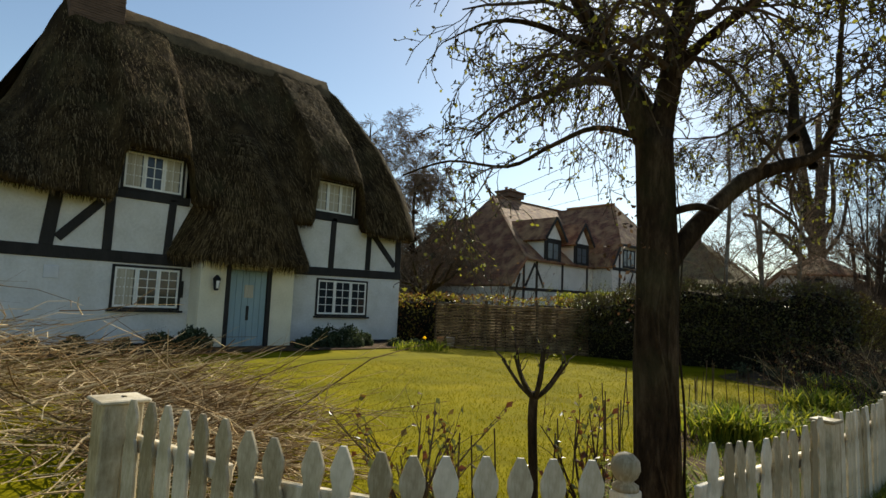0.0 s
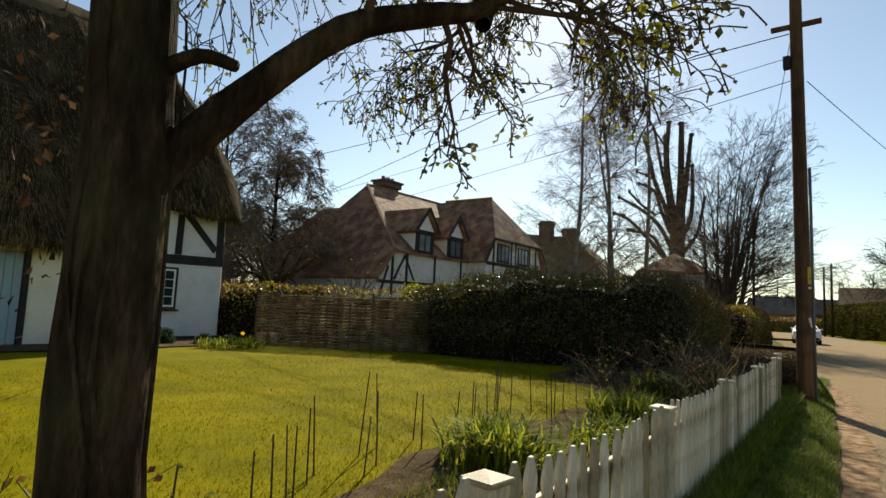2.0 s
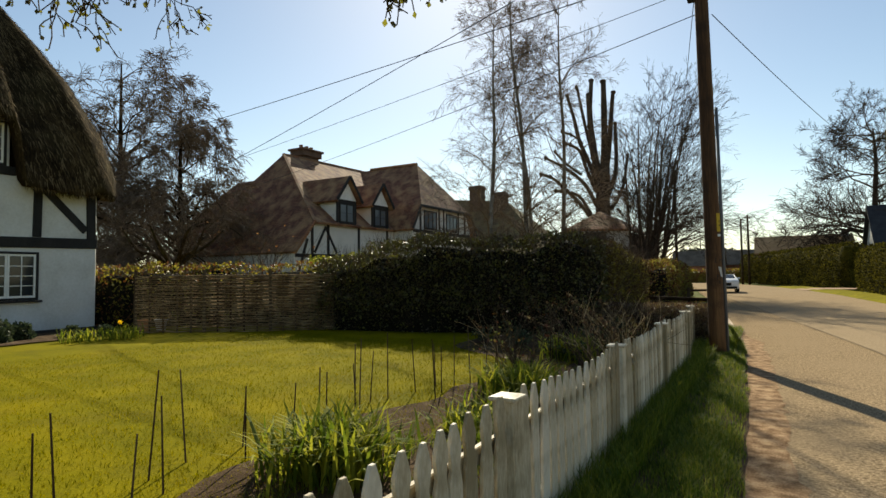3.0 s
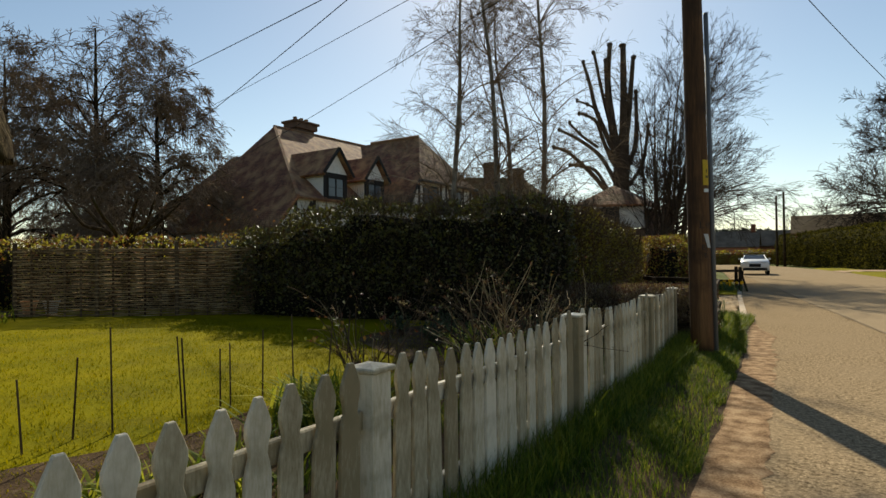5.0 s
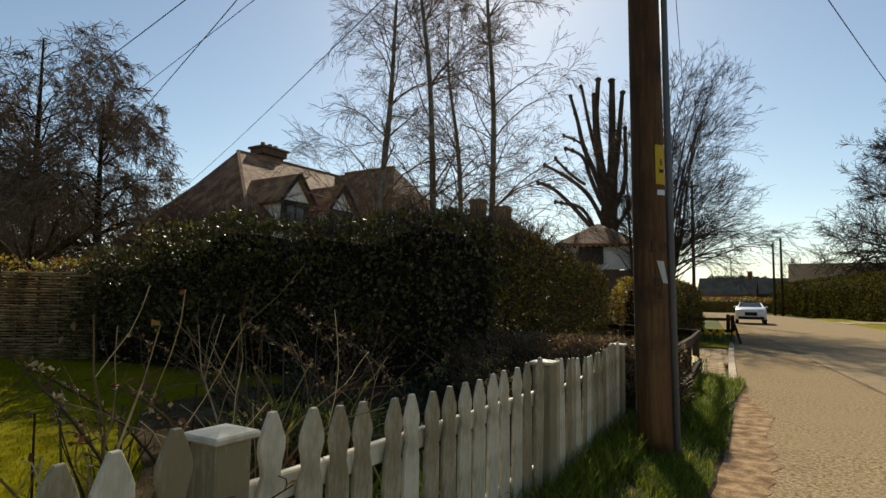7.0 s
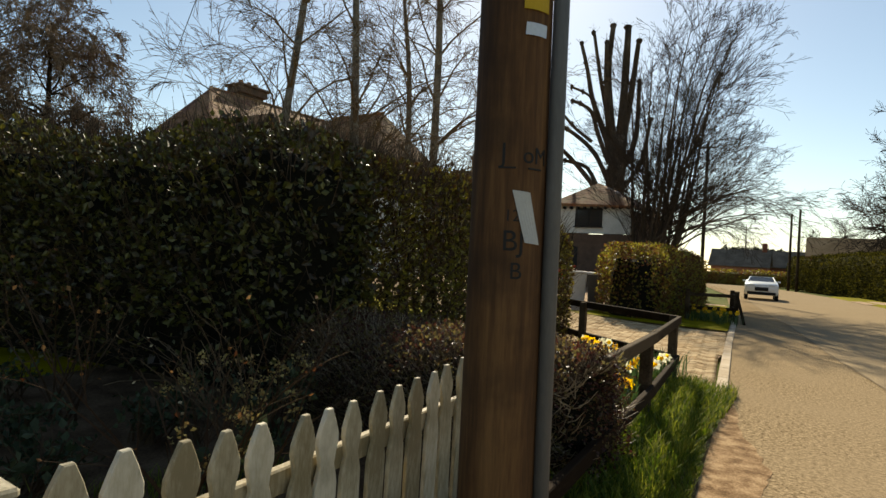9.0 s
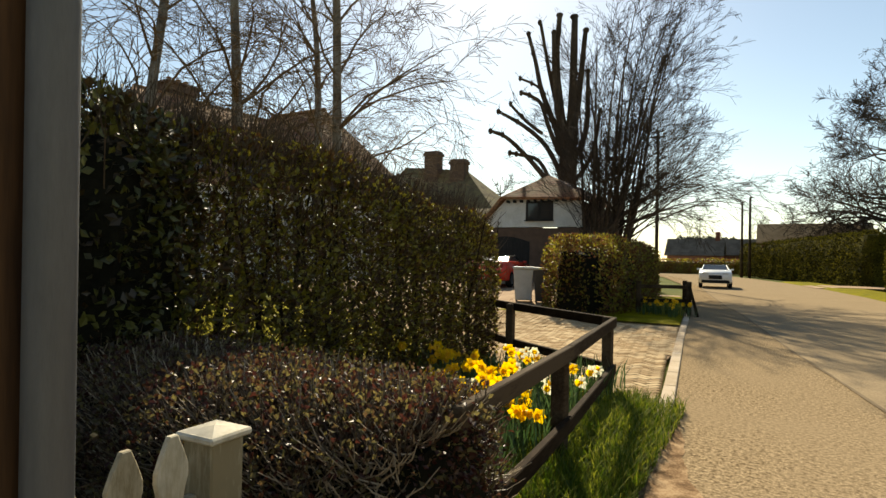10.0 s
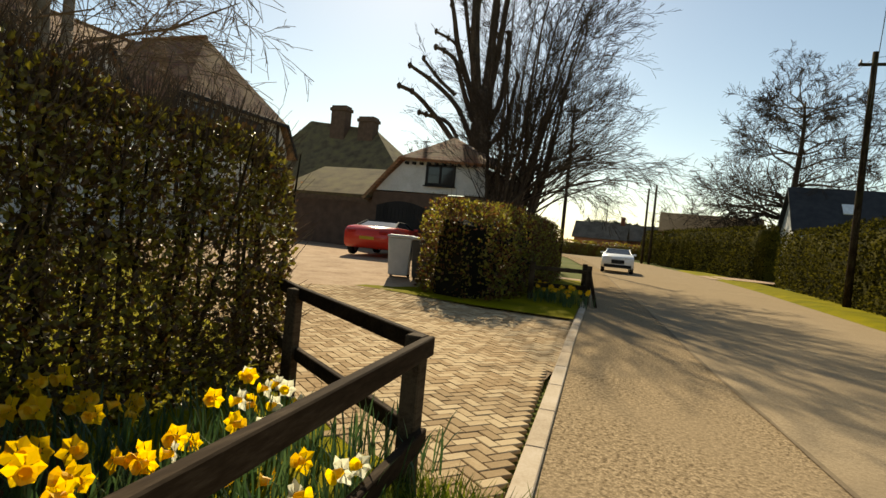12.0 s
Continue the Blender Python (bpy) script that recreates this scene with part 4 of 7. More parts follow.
wing = roof_solid("wing_roof", [(43.0, 7.6, 10.5), (43.0, 1.4, 10.5), (39.2, -1.3, 6.75), (46.8, -1.3, 6.75), (38.0, -1.3, 4.9), (48.0, -1.3, 4.9), (39.2, 7.6, 6.75), (38.0, 4.0, 4.9), (46.8, 9.8, 6.75), (48.0, 9.8, 4.9), (43.0, 9.8, 10.5)],
                  [(0, 1, 2, 6), (2, 4, 7, 6), (1, 3, 2), (1, 10, 8, 3), (3, 8, 9, 5)], M["tile_far"], house, "half-hipped tiled wing roof")
ridge_tiles(wing, (43.0, 6.0, 10.55), (43.0, 1.4, 10.55), M["tile_garage"])
for a, b in (((39.15, -1.34, 6.72), (37.95, -1.34, 4.85)), ((46.85, -1.34, 6.72), (48.05, -1.34, 4.85)), ((39.2, -1.34, 6.66), (46.8, -1.34, 6.66))):
    part("barge_board", beam(bmesh.new(), a, b, 0.2, 0.05, up=(0, 1, 0)), M["tar_timber"], wing)
window(house, 40.0, 41.8, 5.1, 6.4, -1.05, 3, 1, 2, name="window", frame_mat=M["tar_timber"], glass_mat=M["pale_pane"])
window(house, 43.3, 45.0, 5.1, 6.4, -1.05, 3, 1, 2, name="window", frame_mat=M["tar_timber"], glass_mat=M["pale_pane"])
for u in (33.0, 36.6):
    dormer = part("dormer", boxes(((u - 0.95, 0.50, 4.95), (u + 0.95, 4.6, 6.5))), M["house_plaster"], house, "gabled dormer with white boarded front")
    part("dormer_gable", prism(bmesh.new(), [(u - 1.0, 6.5), (u + 1.0, 6.5), (u, 7.78)], 0.12, pose(0, 0.52, 0)), M["gable_white"], dormer, "white painted triangular gable")
    roof_solid("dormer_roof", [(u - 1.32, 0.15, 6.35), (u, 0.15, 8.02), (u + 1.32, 0.15, 6.35), (u - 1.32, 4.4, 6.35), (u, 4.9, 8.02), (u + 1.32, 4.4, 6.35)], [(0, 1, 4, 3), (1, 2, 5, 4)], M["tile_far"], dormer)
    for s in (-1, 1):
        part("barge_board", beam(bmesh.new(), (u + s * 1.28, 0.12, 6.38), (u, 0.12, 7.98), 0.2, 0.05, up=(0, 1, 0)), M["tar_timber"], dormer)
    part("timber", boxes(((u - 0.97, 0.43, 4.95), (u - 0.72, 0.495, 6.5)), ((u + 0.72, 0.43, 4.95), (u + 0.97, 0.495, 6.5)), ((u - 0.72, 0.435, 6.28), (u + 0.72, 0.495, 6.5))), M["tar_timber"], dormer)
    window(dormer, u - 0.68, u + 0.68, 5.05, 6.25, 0.41, 2, 1, 2, name="dormer_window", frame_mat=M["tar_timber"], glass_mat=M["pale_pane"])
ch = bmesh.new()
box(ch, (36.5, 7.4, 9.4), (38.2, 8.4, 11.1), 0.02)
box(ch, (36.32, 7.22, 10.8), (38.38, 8.58, 11.25), 0.03)
box(ch, (36.2, 7.1, 11.2), (38.5, 8.7, 11.36), 0.03)
hc = part("chimney", ch, M["dark_brick"], house, "brick chimney with clay pots")
for u in (36.8, 37.4, 37.9):
    part("chimney_pot", lathe(bmesh.new(), [(0.15, 11.36), (0.13, 11.62), (0.17, 11.66), (0.14, 11.7)], 10, pose(u, 7.9, 0)), M["tile_garage"], hc)
# far house with two chimneys, behind the garage
far = thing("far_house", pose(-31.5, 56.5, 0, 0, 0, 0), "distant house with mossy roof and two tall chimneys", "house")
part("wall", boxes(((-4, 6, 0), (10.5, 14, 5.2))), M["dark_brick"], far)
roof_solid("roof", [(-5.0, 5.2, 4.9), (11.4, 5.2, 4.9), (-1.8, 10, 11.0), (5.4, 10, 10.3), (11.4, 14.8, 4.9), (-5.0, 14.8, 4.9)], [(0, 1, 3, 2), (1, 4, 3), (2, 3, 4, 5), (0, 2, 5)], M["moss_tile"], far)
for x, top in ((1.9, 12.3), (4.9, 11.3)):
    bm = boxes(((x - 0.78, 8.9, 6.0), (x + 0.78, 10.0, top)), ((x - 0.9, 8.8, top - 0.5), (x + 0.9, 10.1, top - 0.2)), ((x - 1.1, 8.6, 6.0), (x + 1.1, 9.9, 8.6)), bevel=0.03)
    part("chimney", bm, M["dark_brick"], far, "tall dark brick chimney")

# ---- garage ----
garage = thing("garage_house", pose(0, 43.5, 0), "white and brick garage with half-hipped orange tile roof", "garage")
part("wall", boxes(((-13.2, 0, 0), (-7.6, 0.3, 3.1)), ((-13.6, 0.3, 0), (-13.3, 8, 2.7)), ((-7.9, 0.3, 0), (-7.6, 8, 4.4)), ((-13.3, 7.7, 0), (-7.9, 8, 3.0)), ((-17.5, 0.1, 0), (-13.2, 0.4, 2.5))), M["dark_brick"], garage)
part("gable_wall", prism(bmesh.new(), [(-13.1, 3.15), (-7.62, 3.15), (-7.62, 4.45), (-7.9, 4.62), (-11.55, 4.66)], 0.32, pose(0, 0.12, 0)), M["whitewash"], garage, "white rendered gable")
roof_solid("roof", [(-13.6, -0.35, 2.75), (-11.8, -0.35, 4.72), (-7.4, -0.35, 4.55), (-10.0, 1.9, 6.05), (-10.0, 8.2, 6.05), (-7.4, 8.2, 4.5), (-13.6, 8.2, 2.75), (-11.8, 8.2, 4.72)], [(1, 2, 3), (2, 5, 4, 3), (1, 3, 4, 7), (0, 1, 7, 6)], M["tile_garage"], garage, "orange clay tile roof")
for i in range(11):
    x = -11.5 + i * 0.37
    part("eave_bracket", boxes(((x, -0.33, 4.40), (x + 0.09, -0.05, 4.52))), M["tar_timber"], garage)
window(garage, -10.47, -9.1, 3.53, 4.42, -0.1, 2, 1, 2, name="window", frame_mat=M["tar_timber"])
gdoor = part("garage_door", boxes(((-12.92, -0.012, 0.2), (-10.3, 0.0, 2.42))), M["tar_timber"], garage, "dark timber garage doors")
for i in range(13):
    part("plank", boxes(((-12.9 + i * 0.2, -0.035, 0.22), (-12.71 + i * 0.2, -0.014, 2.4)), bevel=0.005), M["tar_timber"], gdoor)
part("door_arch", prism(bmesh.new(), [(-13.0 + 0.225 * i, 2.4 + 0.28 * math.sin(math.pi * i / 12)) for i in range(13)], 0.06, pose(0, -0.01, 0)), M["tar_timber"], garage)
roof_solid("side_roof", [(-18.6, -0.3, 2.7), (-13.3, -0.3, 2.7), (-12.6, 4, 4.4), (-18.6, 4, 4.4)], [(0, 1, 2, 3)], M["moss_tile"], garage, "low mossy lean-to roof")


# ---- hedges ----
def leaf_quads(points, normals, size, rng, verts, faces, curl=0.35):
    """Small folded leaves set at points, turned about their normals at random."""
    for p, nrm in zip(points, normals):
        d = Vector((rng.gauss(0, 1), rng.gauss(0, 1), rng.gauss(0, 1))) + nrm * 0.8
        d.normalize()
        side = d.orthogonal().normalized()
        side.rotate(Matrix.Rotation(rng.uniform(0, 6.283), 3, d))
        s = size * rng.uniform(0.6, 1.35)
        mid = p + d * s * 0.55 + d.cross(side) * s * curl * 0.3
        n0 = len(verts)
        verts += [p, mid + side * s * 0.33, p + d * s, mid - side * s * 0.33]
        faces += [(n0, n0 + 1, n0 + 2), (n0, n0 + 2, n0 + 3)]


def hedge(name, line, width, height, leaf, count, leaf_size, label, seed, wobble=0.16, base=None, twigs=0, leaf_low=0.0, group="", core_mat=None, top=None, core=0.27, twig_len=(0.15, 0.5), twig_r=0.005, twig_mat=None, twig_out=1.0, twig_up=1.0):
    """A clipped hedge along a line of plan points: an inner sheet, near-black as painted shade unless core_mat is
    given, a coat of leaves, some stray twigs.
    """
    rng = random.Random(seed)
    pts = [Vector((x, y, 0)) for x, y in line]
    segs = [(a, b, (b - a).length) for a, b in zip(pts, pts[1:])]
    total = sum(s[2] for s in segs)
    root = thing(name, pose(*line[0], 0), label, "hedge", group)
    inv = Vector((line[0][0], line[0][1], 0))

    def at(u):
        d = u * total
        for a, b, l in segs:
            if d <= l or (a, b, l) == segs[-1]:
                t = min(1.0, d / l)
                dirn = (b - a) / l
                return a.lerp(b, t), dirn
            d -= l

    def shape(u, ang, shrink=0.0):
        """ang runs round the section from one foot over the top to the other."""
        c, dirn = at(u)
        nx = Vector((dirn.y, -dirn.x, 0))
        h = (top(u) if top else height)
        w = width / 2
        x, z = math.cos(ang), math.sin(ang)
        k = (abs(x) ** 5 + abs(z) ** 5) ** (-1 / 5)
        end = min(1.0, min(u, 1 - u) * total / (w * 0.7)) if total > 0 else 1
        end = 0.55 + 0.45 * math.sqrt(max(0.0, end * (2 - end)))
        p = c + nx * (x * k * (w - shrink) * end)
        zz = z * k * (h - shrink)
        g = 1 + wobble * noise.noise((p.x * 0.9 + seed, p.y * 0.9, zz * 1.2)) + wobble * 0.6 * noise.noise((p.x * 2.3, p.y * 2.3 + seed, zz * 2.5))
        q = c + (p - c) * g
        gz = ground_height(c.x, c.y) if base is None else base
        q.z = gz + zz * (1 + (g - 1) * 0.5)
        nrm = (nx * x + Vector((0, 0, 1)) * z)
        return q, nrm

    if core is None:
        sv_, sf_ = [], []
        for _ in range(int(total * 9)):
            c, dirn = at(rng.random())
            p = c - inv + Vector((dirn.y, -dirn.x, 0)) * rng.uniform(-0.3, 0.3) * width
            z0 = ground_height(c.x, c.y) if base is None else base
            k = Vector((rng.gauss(0, 0.12), rng.gauss(0, 0.12), 0))
            tube([p + Vector((0, 0, z0 - 0.05)), p + k + Vector((0, 0, z0 + height * 0.5)), p + k * 1.6 + Vector((0, 0, z0 + height * 0.92))], [0.022, 0.016, 0.006], 6, sv_, sf_)
        part_mesh("inner_growth", mesh_of("inner_growth", sv_, sf_), M["bark"], root, kind="stuff")
    # closed sheet under the leaves; its default near-black imitates the inner shade
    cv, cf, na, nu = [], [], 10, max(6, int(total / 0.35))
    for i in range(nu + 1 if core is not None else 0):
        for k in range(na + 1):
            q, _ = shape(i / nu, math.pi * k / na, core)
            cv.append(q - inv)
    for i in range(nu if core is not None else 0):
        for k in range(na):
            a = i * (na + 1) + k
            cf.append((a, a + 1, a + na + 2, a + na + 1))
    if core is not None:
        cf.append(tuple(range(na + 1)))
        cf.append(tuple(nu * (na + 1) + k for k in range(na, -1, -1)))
        part_mesh("inner_growth", mesh_of("inner_growth", cv, cf), core_mat or M["hedge_inner_shade"], root, kind="stuff")
    P, Nn = [], []
    while len(P) < count:
        u = rng.random()
        if rng.random() < min(0.12, width / total * 0.35):
            u = rng.choice((0.0, 1.0))
            q, nrm = shape(u, math.acos(rng.uniform(-1, 1)) if rng.random() < 0.5 else rng.uniform(0, math.pi), 0.0)
            c, dirn = at(u)
            gz = ground_height(c.x, c.y) if base is None else base
            f = math.sqrt(rng.random())
            q = Vector((c.x + (q.x - c.x) * f, c.y + (q.y - c.y) * f, gz + (q.z - gz) * rng.random() ** 0.5))
            nrm = dirn * (1 if u else -1)
            q += nrm * rng.uniform(-0.1, 0.14)
        else:
            h = height
            foot = rng.random() * (2 * h + width)
            ang = (foot / h * (math.pi / 4) if foot < h else (math.pi / 4 + (foot - h) / width * math.pi / 2 if foot < h + width else math.pi * 3 / 4 + (foot - h - width) / h * math.pi / 4))
            q, nrm = shape(u, ang, rng.random() ** 2 * 0.22)
            if q.z < leaf_low and rng.random() < 0.75:
                continue
            q += nrm * rng.uniform(-0.02, 0.06)
        if noise.noise(q * 1.9 + Vector((seed, 0, 0))) < -0.42 and rng.random() < 0.7:
            continue
        P.append(q - inv)
        Nn.append(nrm)
    v, f = [], []
    leaf_quads(P, Nn, leaf_size, rng, v, f)
    part_mesh("leaves", mesh_of("leaves", v, f), leaf, root, kind="stuff")
    if twigs:
        v, f = [], []
        for _ in range(twigs):
            u = rng.random()
            q, nrm = shape(u, rng.uniform(0.05, math.pi - 0.05), 0.12)
            d = (nrm * twig_out + Vector((rng.gauss(0, 0.5), rng.gauss(0, 0.5), abs(rng.gauss(0.4, 0.5)) * twig_up))).normalized()
            l = rng.uniform(*twig_len)
            tube([q - inv, q - inv + d * l * 0.5, q - inv + d * l + Vector((0, 0, 0.04))], [twig_r, twig_r * 0.8, twig_r * 0.4], 3, v, f)
        part_mesh("twig_growth", mesh_of("twig_growth", v, f), twig_mat or M["twig"], root, kind="stuff")
    return root


M["dry_twig"] = material("dry_twig", [(0.05, 0.032, 0.019), (0.12, 0.083, 0.05), (0.30, 0.235, 0.16)], 3, 0.6, 0, 20, island=0.7)
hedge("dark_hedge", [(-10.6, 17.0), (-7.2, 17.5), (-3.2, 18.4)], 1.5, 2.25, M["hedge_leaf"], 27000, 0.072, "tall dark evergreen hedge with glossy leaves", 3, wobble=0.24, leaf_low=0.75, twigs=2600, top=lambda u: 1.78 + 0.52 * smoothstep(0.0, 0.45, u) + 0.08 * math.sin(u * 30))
hedge("beech_hedge", [(-3.6, 18.7), (-3.62, 21.0), (-3.55, 23.8)], 1.1, 2.2, M["privet_leaf"], 44000, 0.054, "tall clipped hedge with yellow-green and russet leaves", 5, twigs=3600, core=None)
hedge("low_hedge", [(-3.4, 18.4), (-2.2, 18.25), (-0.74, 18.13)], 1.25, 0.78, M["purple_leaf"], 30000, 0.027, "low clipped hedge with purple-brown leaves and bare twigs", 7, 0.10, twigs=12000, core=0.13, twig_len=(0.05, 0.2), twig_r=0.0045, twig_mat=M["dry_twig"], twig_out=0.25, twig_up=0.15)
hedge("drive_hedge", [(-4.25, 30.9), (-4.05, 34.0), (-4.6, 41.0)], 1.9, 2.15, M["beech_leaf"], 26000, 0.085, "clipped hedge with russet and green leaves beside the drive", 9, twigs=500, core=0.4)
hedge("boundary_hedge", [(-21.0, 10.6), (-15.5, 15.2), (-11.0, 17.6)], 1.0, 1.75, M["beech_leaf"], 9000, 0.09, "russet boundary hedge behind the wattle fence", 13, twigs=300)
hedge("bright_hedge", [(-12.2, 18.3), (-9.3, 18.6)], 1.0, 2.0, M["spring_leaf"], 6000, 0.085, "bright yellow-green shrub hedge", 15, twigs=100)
hedge("roadside_hedge", [(8.2, 28.0), (7.6, 42), (7.2, 59.0)], 2.0, 3.25, M["olive_leaf"], 26000, 0.13, "tall clipped roadside hedge, olive green", 17, 0.12, twigs=300, core_mat=M["olive_leaf"])
hedge("far_roadside_hedge", [(6.9, 65.5), (4.9, 74.0), (1.9, 84.5), (-2.2, 97)], 2.2, 3.9, M["olive_leaf"], 26000, 0.16, "long clipped hedge along the bend of the road", 19, 0.12, core_mat=M["olive_leaf"])
hedge("field_hedge", [(-42, 20), (-34, 24), (-24, 25)], 1.6, 2.2, M["beech_leaf"], 7000, 0.16, "rough brown hedge at the garden's end", 23)


# ---- wattle fence ----
wattle = thing("wattle_fence", pose(-13.4, 12.9, 0), "woven brown wattle hurdle fence", "fence")
wa, wb = Vector((-13.6, 13.4, 0)), Vector((-9.9, 16.6, 0))
wdir = (wb - wa).normalized()
wlen = (wb - wa).length
wn_ = Vector((wdir.y, -wdir.x, 0))
rng = random.Random(21)
off = Vector((-13.4, 12.9, 0))
n_st = 16
for i in range(n_st):
    p = wa + wdir * (wlen * i / (n_st - 1)) - off
    r = 0.045 if i % 5 == 0 else 0.022
    h = 1.75 if i % 5 == 0 else 1.55 + rng.uniform(-0.05, 0.08)
    v, f = [], []
    tube([p + Vector((0, 0, 0.0)), p + Vector((rng.uniform(-.02, .02), 0, h * 0.5)), p + Vector((0, 0, h + 0.1))], [r, r, r * 0.9], 7, v, f)
    part_mesh("stake", mesh_of("stake", v, f), M["stake"], wattle)
for k in range(32):
    z = 0.24 + k * 0.047
    v, f = [], []
    pts = []
    for j in range(40):
        s = j / 39 * wlen
        ph = math.pi * s / (wlen / (n_st - 1)) + math.pi * (k % 2)
        pts.append(wa + wdir * s + wn_ * (0.05 * math.sin(ph + math.pi / 2)) - off + Vector((0, 0, z + 0.015 * noise.noise((s * 1.5, k * 3.3, 0)))))
    tube(pts, [rng.uniform(0.013, 0.023)] * 40, 4, v, f)
    part_mesh("withy", mesh_of("withy", v, f), M["wattle"], wattle)


# ---- trees ----
class Tree:
    """Collects wood of a tree in two meshes, thick and thin, with places for leaves."""

    def __init__(self, seed, fine=0.0022):
        self.fine = fine
        self.r = random.Random(seed)
        self.tv, self.tf, self.wv, self.wf, self.tips = [], [], [], [], []

    def limb(self, pts, r0, r1, sides=8):
        pts = [Vector(p) for p in pts]
        fine, n = [], 4
        for i in range(len(pts) - 1):
            a, b = pts[i], pts[i + 1]
            pa, pb = pts[max(0, i - 1)], pts[min(len(pts) - 1, i + 2)]
            for k in range(n):
                t = k / n
                fine.append(0.5 * ((2 * a) + (b - pa) * t + (2 * pa - 5 * a + 4 * b - pb) * t * t + (3 * a - pa - 3 * b + pb) * t ** 3))
        fine.append(pts[-1])
        m = len(fine) - 1
        rad = [(r0 + (r1 - r0) * i / m) * (1 + 0.10 * noise.noise(fine[i] * 5)) for i in range(m + 1)]
        tube(fine, rad, sides, self.tv, self.tf)
        return fine, rad

    def grow(self, p, d, length, r, level, kids, droop, spread, wander=0.25, shrink=0.62, segs=5, thin_from=2, up=0.0):
        R = self.r
        pts, rad, q, dd = [p], [r], p, d.normalized()
        dirs = [dd]
        for i in range(segs):
            dd = (dd + Vector((R.gauss(0, wander), R.gauss(0, wander), R.gauss(0, wander) * 0.8 - droop * (i + 1) / segs + up))).normalized()
            q = q + dd * (length / segs)
            pts.append(q)
            dirs.append(dd)
            rad.append(max(self.fine, r * (1 - 0.75 * (i + 1) / segs)))
        if level <= 0:
            tube(pts, rad, 3, self.wv, self.wf)
            self.tips.append((pts, dirs))
            return
        if r > 0.035:
            tube(pts, rad, 7, self.tv, self.tf)
        else:
            tube(pts, rad, 4 if r > 0.012 else 3, self.wv, self.wf)
        for k in range(kids[level - 1]):
            t = R.uniform(0.28, 1.0)
            i = min(segs - 1, int(t * segs))
            base = pts[i].lerp(pts[i + 1], t * segs - i)
            ax = dirs[i].orthogonal().normalized()
            ax.rotate(Matrix.Rotation(R.uniform(0, 6.283), 3, dirs[i]))
            nd = (dirs[i] * math.cos(spread) + ax * math.sin(spread) * R.uniform(0.6, 1.3)).normalized()
            self.grow(base, nd, length * shrink * R.uniform(0.6, 1.2), rad[i] * 0.55, level - 1, kids, droop, spread, wander, shrink, max(2, segs - 1), thin_from, up)

    def leaves(self, per_tip, size, where=lambda p: True):
        v, f = [], []
        for pts, dirs in self.tips:
            for _ in range(per_tip if isinstance(per_tip, int) else (1 if self.r.random() < per_tip else 0)):
                i = self.r.randrange(1, len(pts))
                if where(pts[i]):
                    leaf_quads([pts[i]], [dirs[i]], size, self.r, v, f)
        return v, f

    def build(self, name, m, label, bark, twig, leaf=None, group="", category="tree"):
        root = thing(name, m, label, category, group)
        part_mesh("trunk", mesh_of("trunk", self.tv, self.tf), bark, root, smooth=True)
        crown = part_mesh("crown", mesh_of("crown", self.wv, self.wf), twig, root, kind="stuff")
        if leaf:
            mat, (v, f) = leaf
            if v:
                part_mesh("leaves", mesh_of("leaves", v, f), mat, crown, kind="stuff")
        return root


# the garden tree close behind the fence: R runs to the tree's far side along the road
TR = (-1.67, 3.97)
RX = Vector((0.697, 0.717, 0))
FX = Vector((-0.717, 0.697, 0))
tree = Tree(31, 0.0034)


def rz(r, z, f=0.0):
    return RX * r + FX * f + Vector((0, 0, z))


g0 = ground_height(*TR)
tree.limb([rz(0, -0.1), rz(0.0, 0.4), rz(-0.02, 1.2), rz(-0.01, 1.9), rz(-0.04, 2.75)], 0.156, 0.122, 16)
tree.limb([rz(0.02, -0.1, 0.02), rz(0.03, 0.1), rz(0, 0.5)], 0.19, 0.14, 12)
L = []
L.append(tree.limb([rz(-0.04, 2.6), rz(-0.22, 3.0), rz(-0.38, 3.4, 0.1), rz(-0.62, 4.1, 0.25), rz(-0.8, 5.0, 0.3)], 0.10, 0.03))
L.append(tree.limb([rz(-0.03, 2.6), rz(0.06, 3.05), rz(0.12, 3.6, -0.1), rz(0.25, 4.4, -0.2), rz(0.2, 5.4, -0.2)], 0.10, 0.03))
L.append(tree.limb([rz(0.03, 1.82), rz(0.26, 2.12, 0.05), rz(0.62, 2.47, 0.1), rz(0.92, 2.60, 0.15), rz(1.18, 2.70, 0.2), rz(1.36, 2.98, 0.25), rz(1.45, 3.6, 0.3), rz(1.6, 4.4, 0.4)], 0.075, 0.008))
L.append(tree.limb([rz(-0.1, 2.7), rz(-0.4, 2.8, 0.1), rz(-0.7, 2.68, 0.2), rz(-0.98, 2.55, 0.3), rz(-1.4, 2.6, 0.4), rz(-1.75, 2.5, 0.5)], 0.022, 0.006))
L.append(tree.limb([rz(0.04, 2.2), rz(0.2, 2.24, -0.1), rz(0.32, 2.2, -0.15)], 0.03, 0.018))
L.append(tree.limb([rz(0.1, 3.2), rz(0.45, 3.5, -0.3), rz(0.85, 3.65, -0.8), rz(1.4, 3.7, -1.3)], 0.045, 0.005))
L.append(tree.limb([rz(-0.3, 3.2), rz(-0.7, 3.6, 0.3), rz(-1.1, 3.72, 0.45), rz(-1.5, 3.55, 0.5)], 0.032, 0.004))
L.append(tree.limb([rz(0.9, 2.75), rz(1.2, 3.4, 0.5), rz(1.4, 3.9, 1.1), rz(1.6, 4.1, 1.8)], 0.04, 0.005))
L.append(tree.limb([rz(0.0, 2.8), rz(-0.1, 3.5, 0.6), rz(-0.2, 3.95, 1.3), rz(0.1, 4.2, 2.1)], 0.045, 0.005))
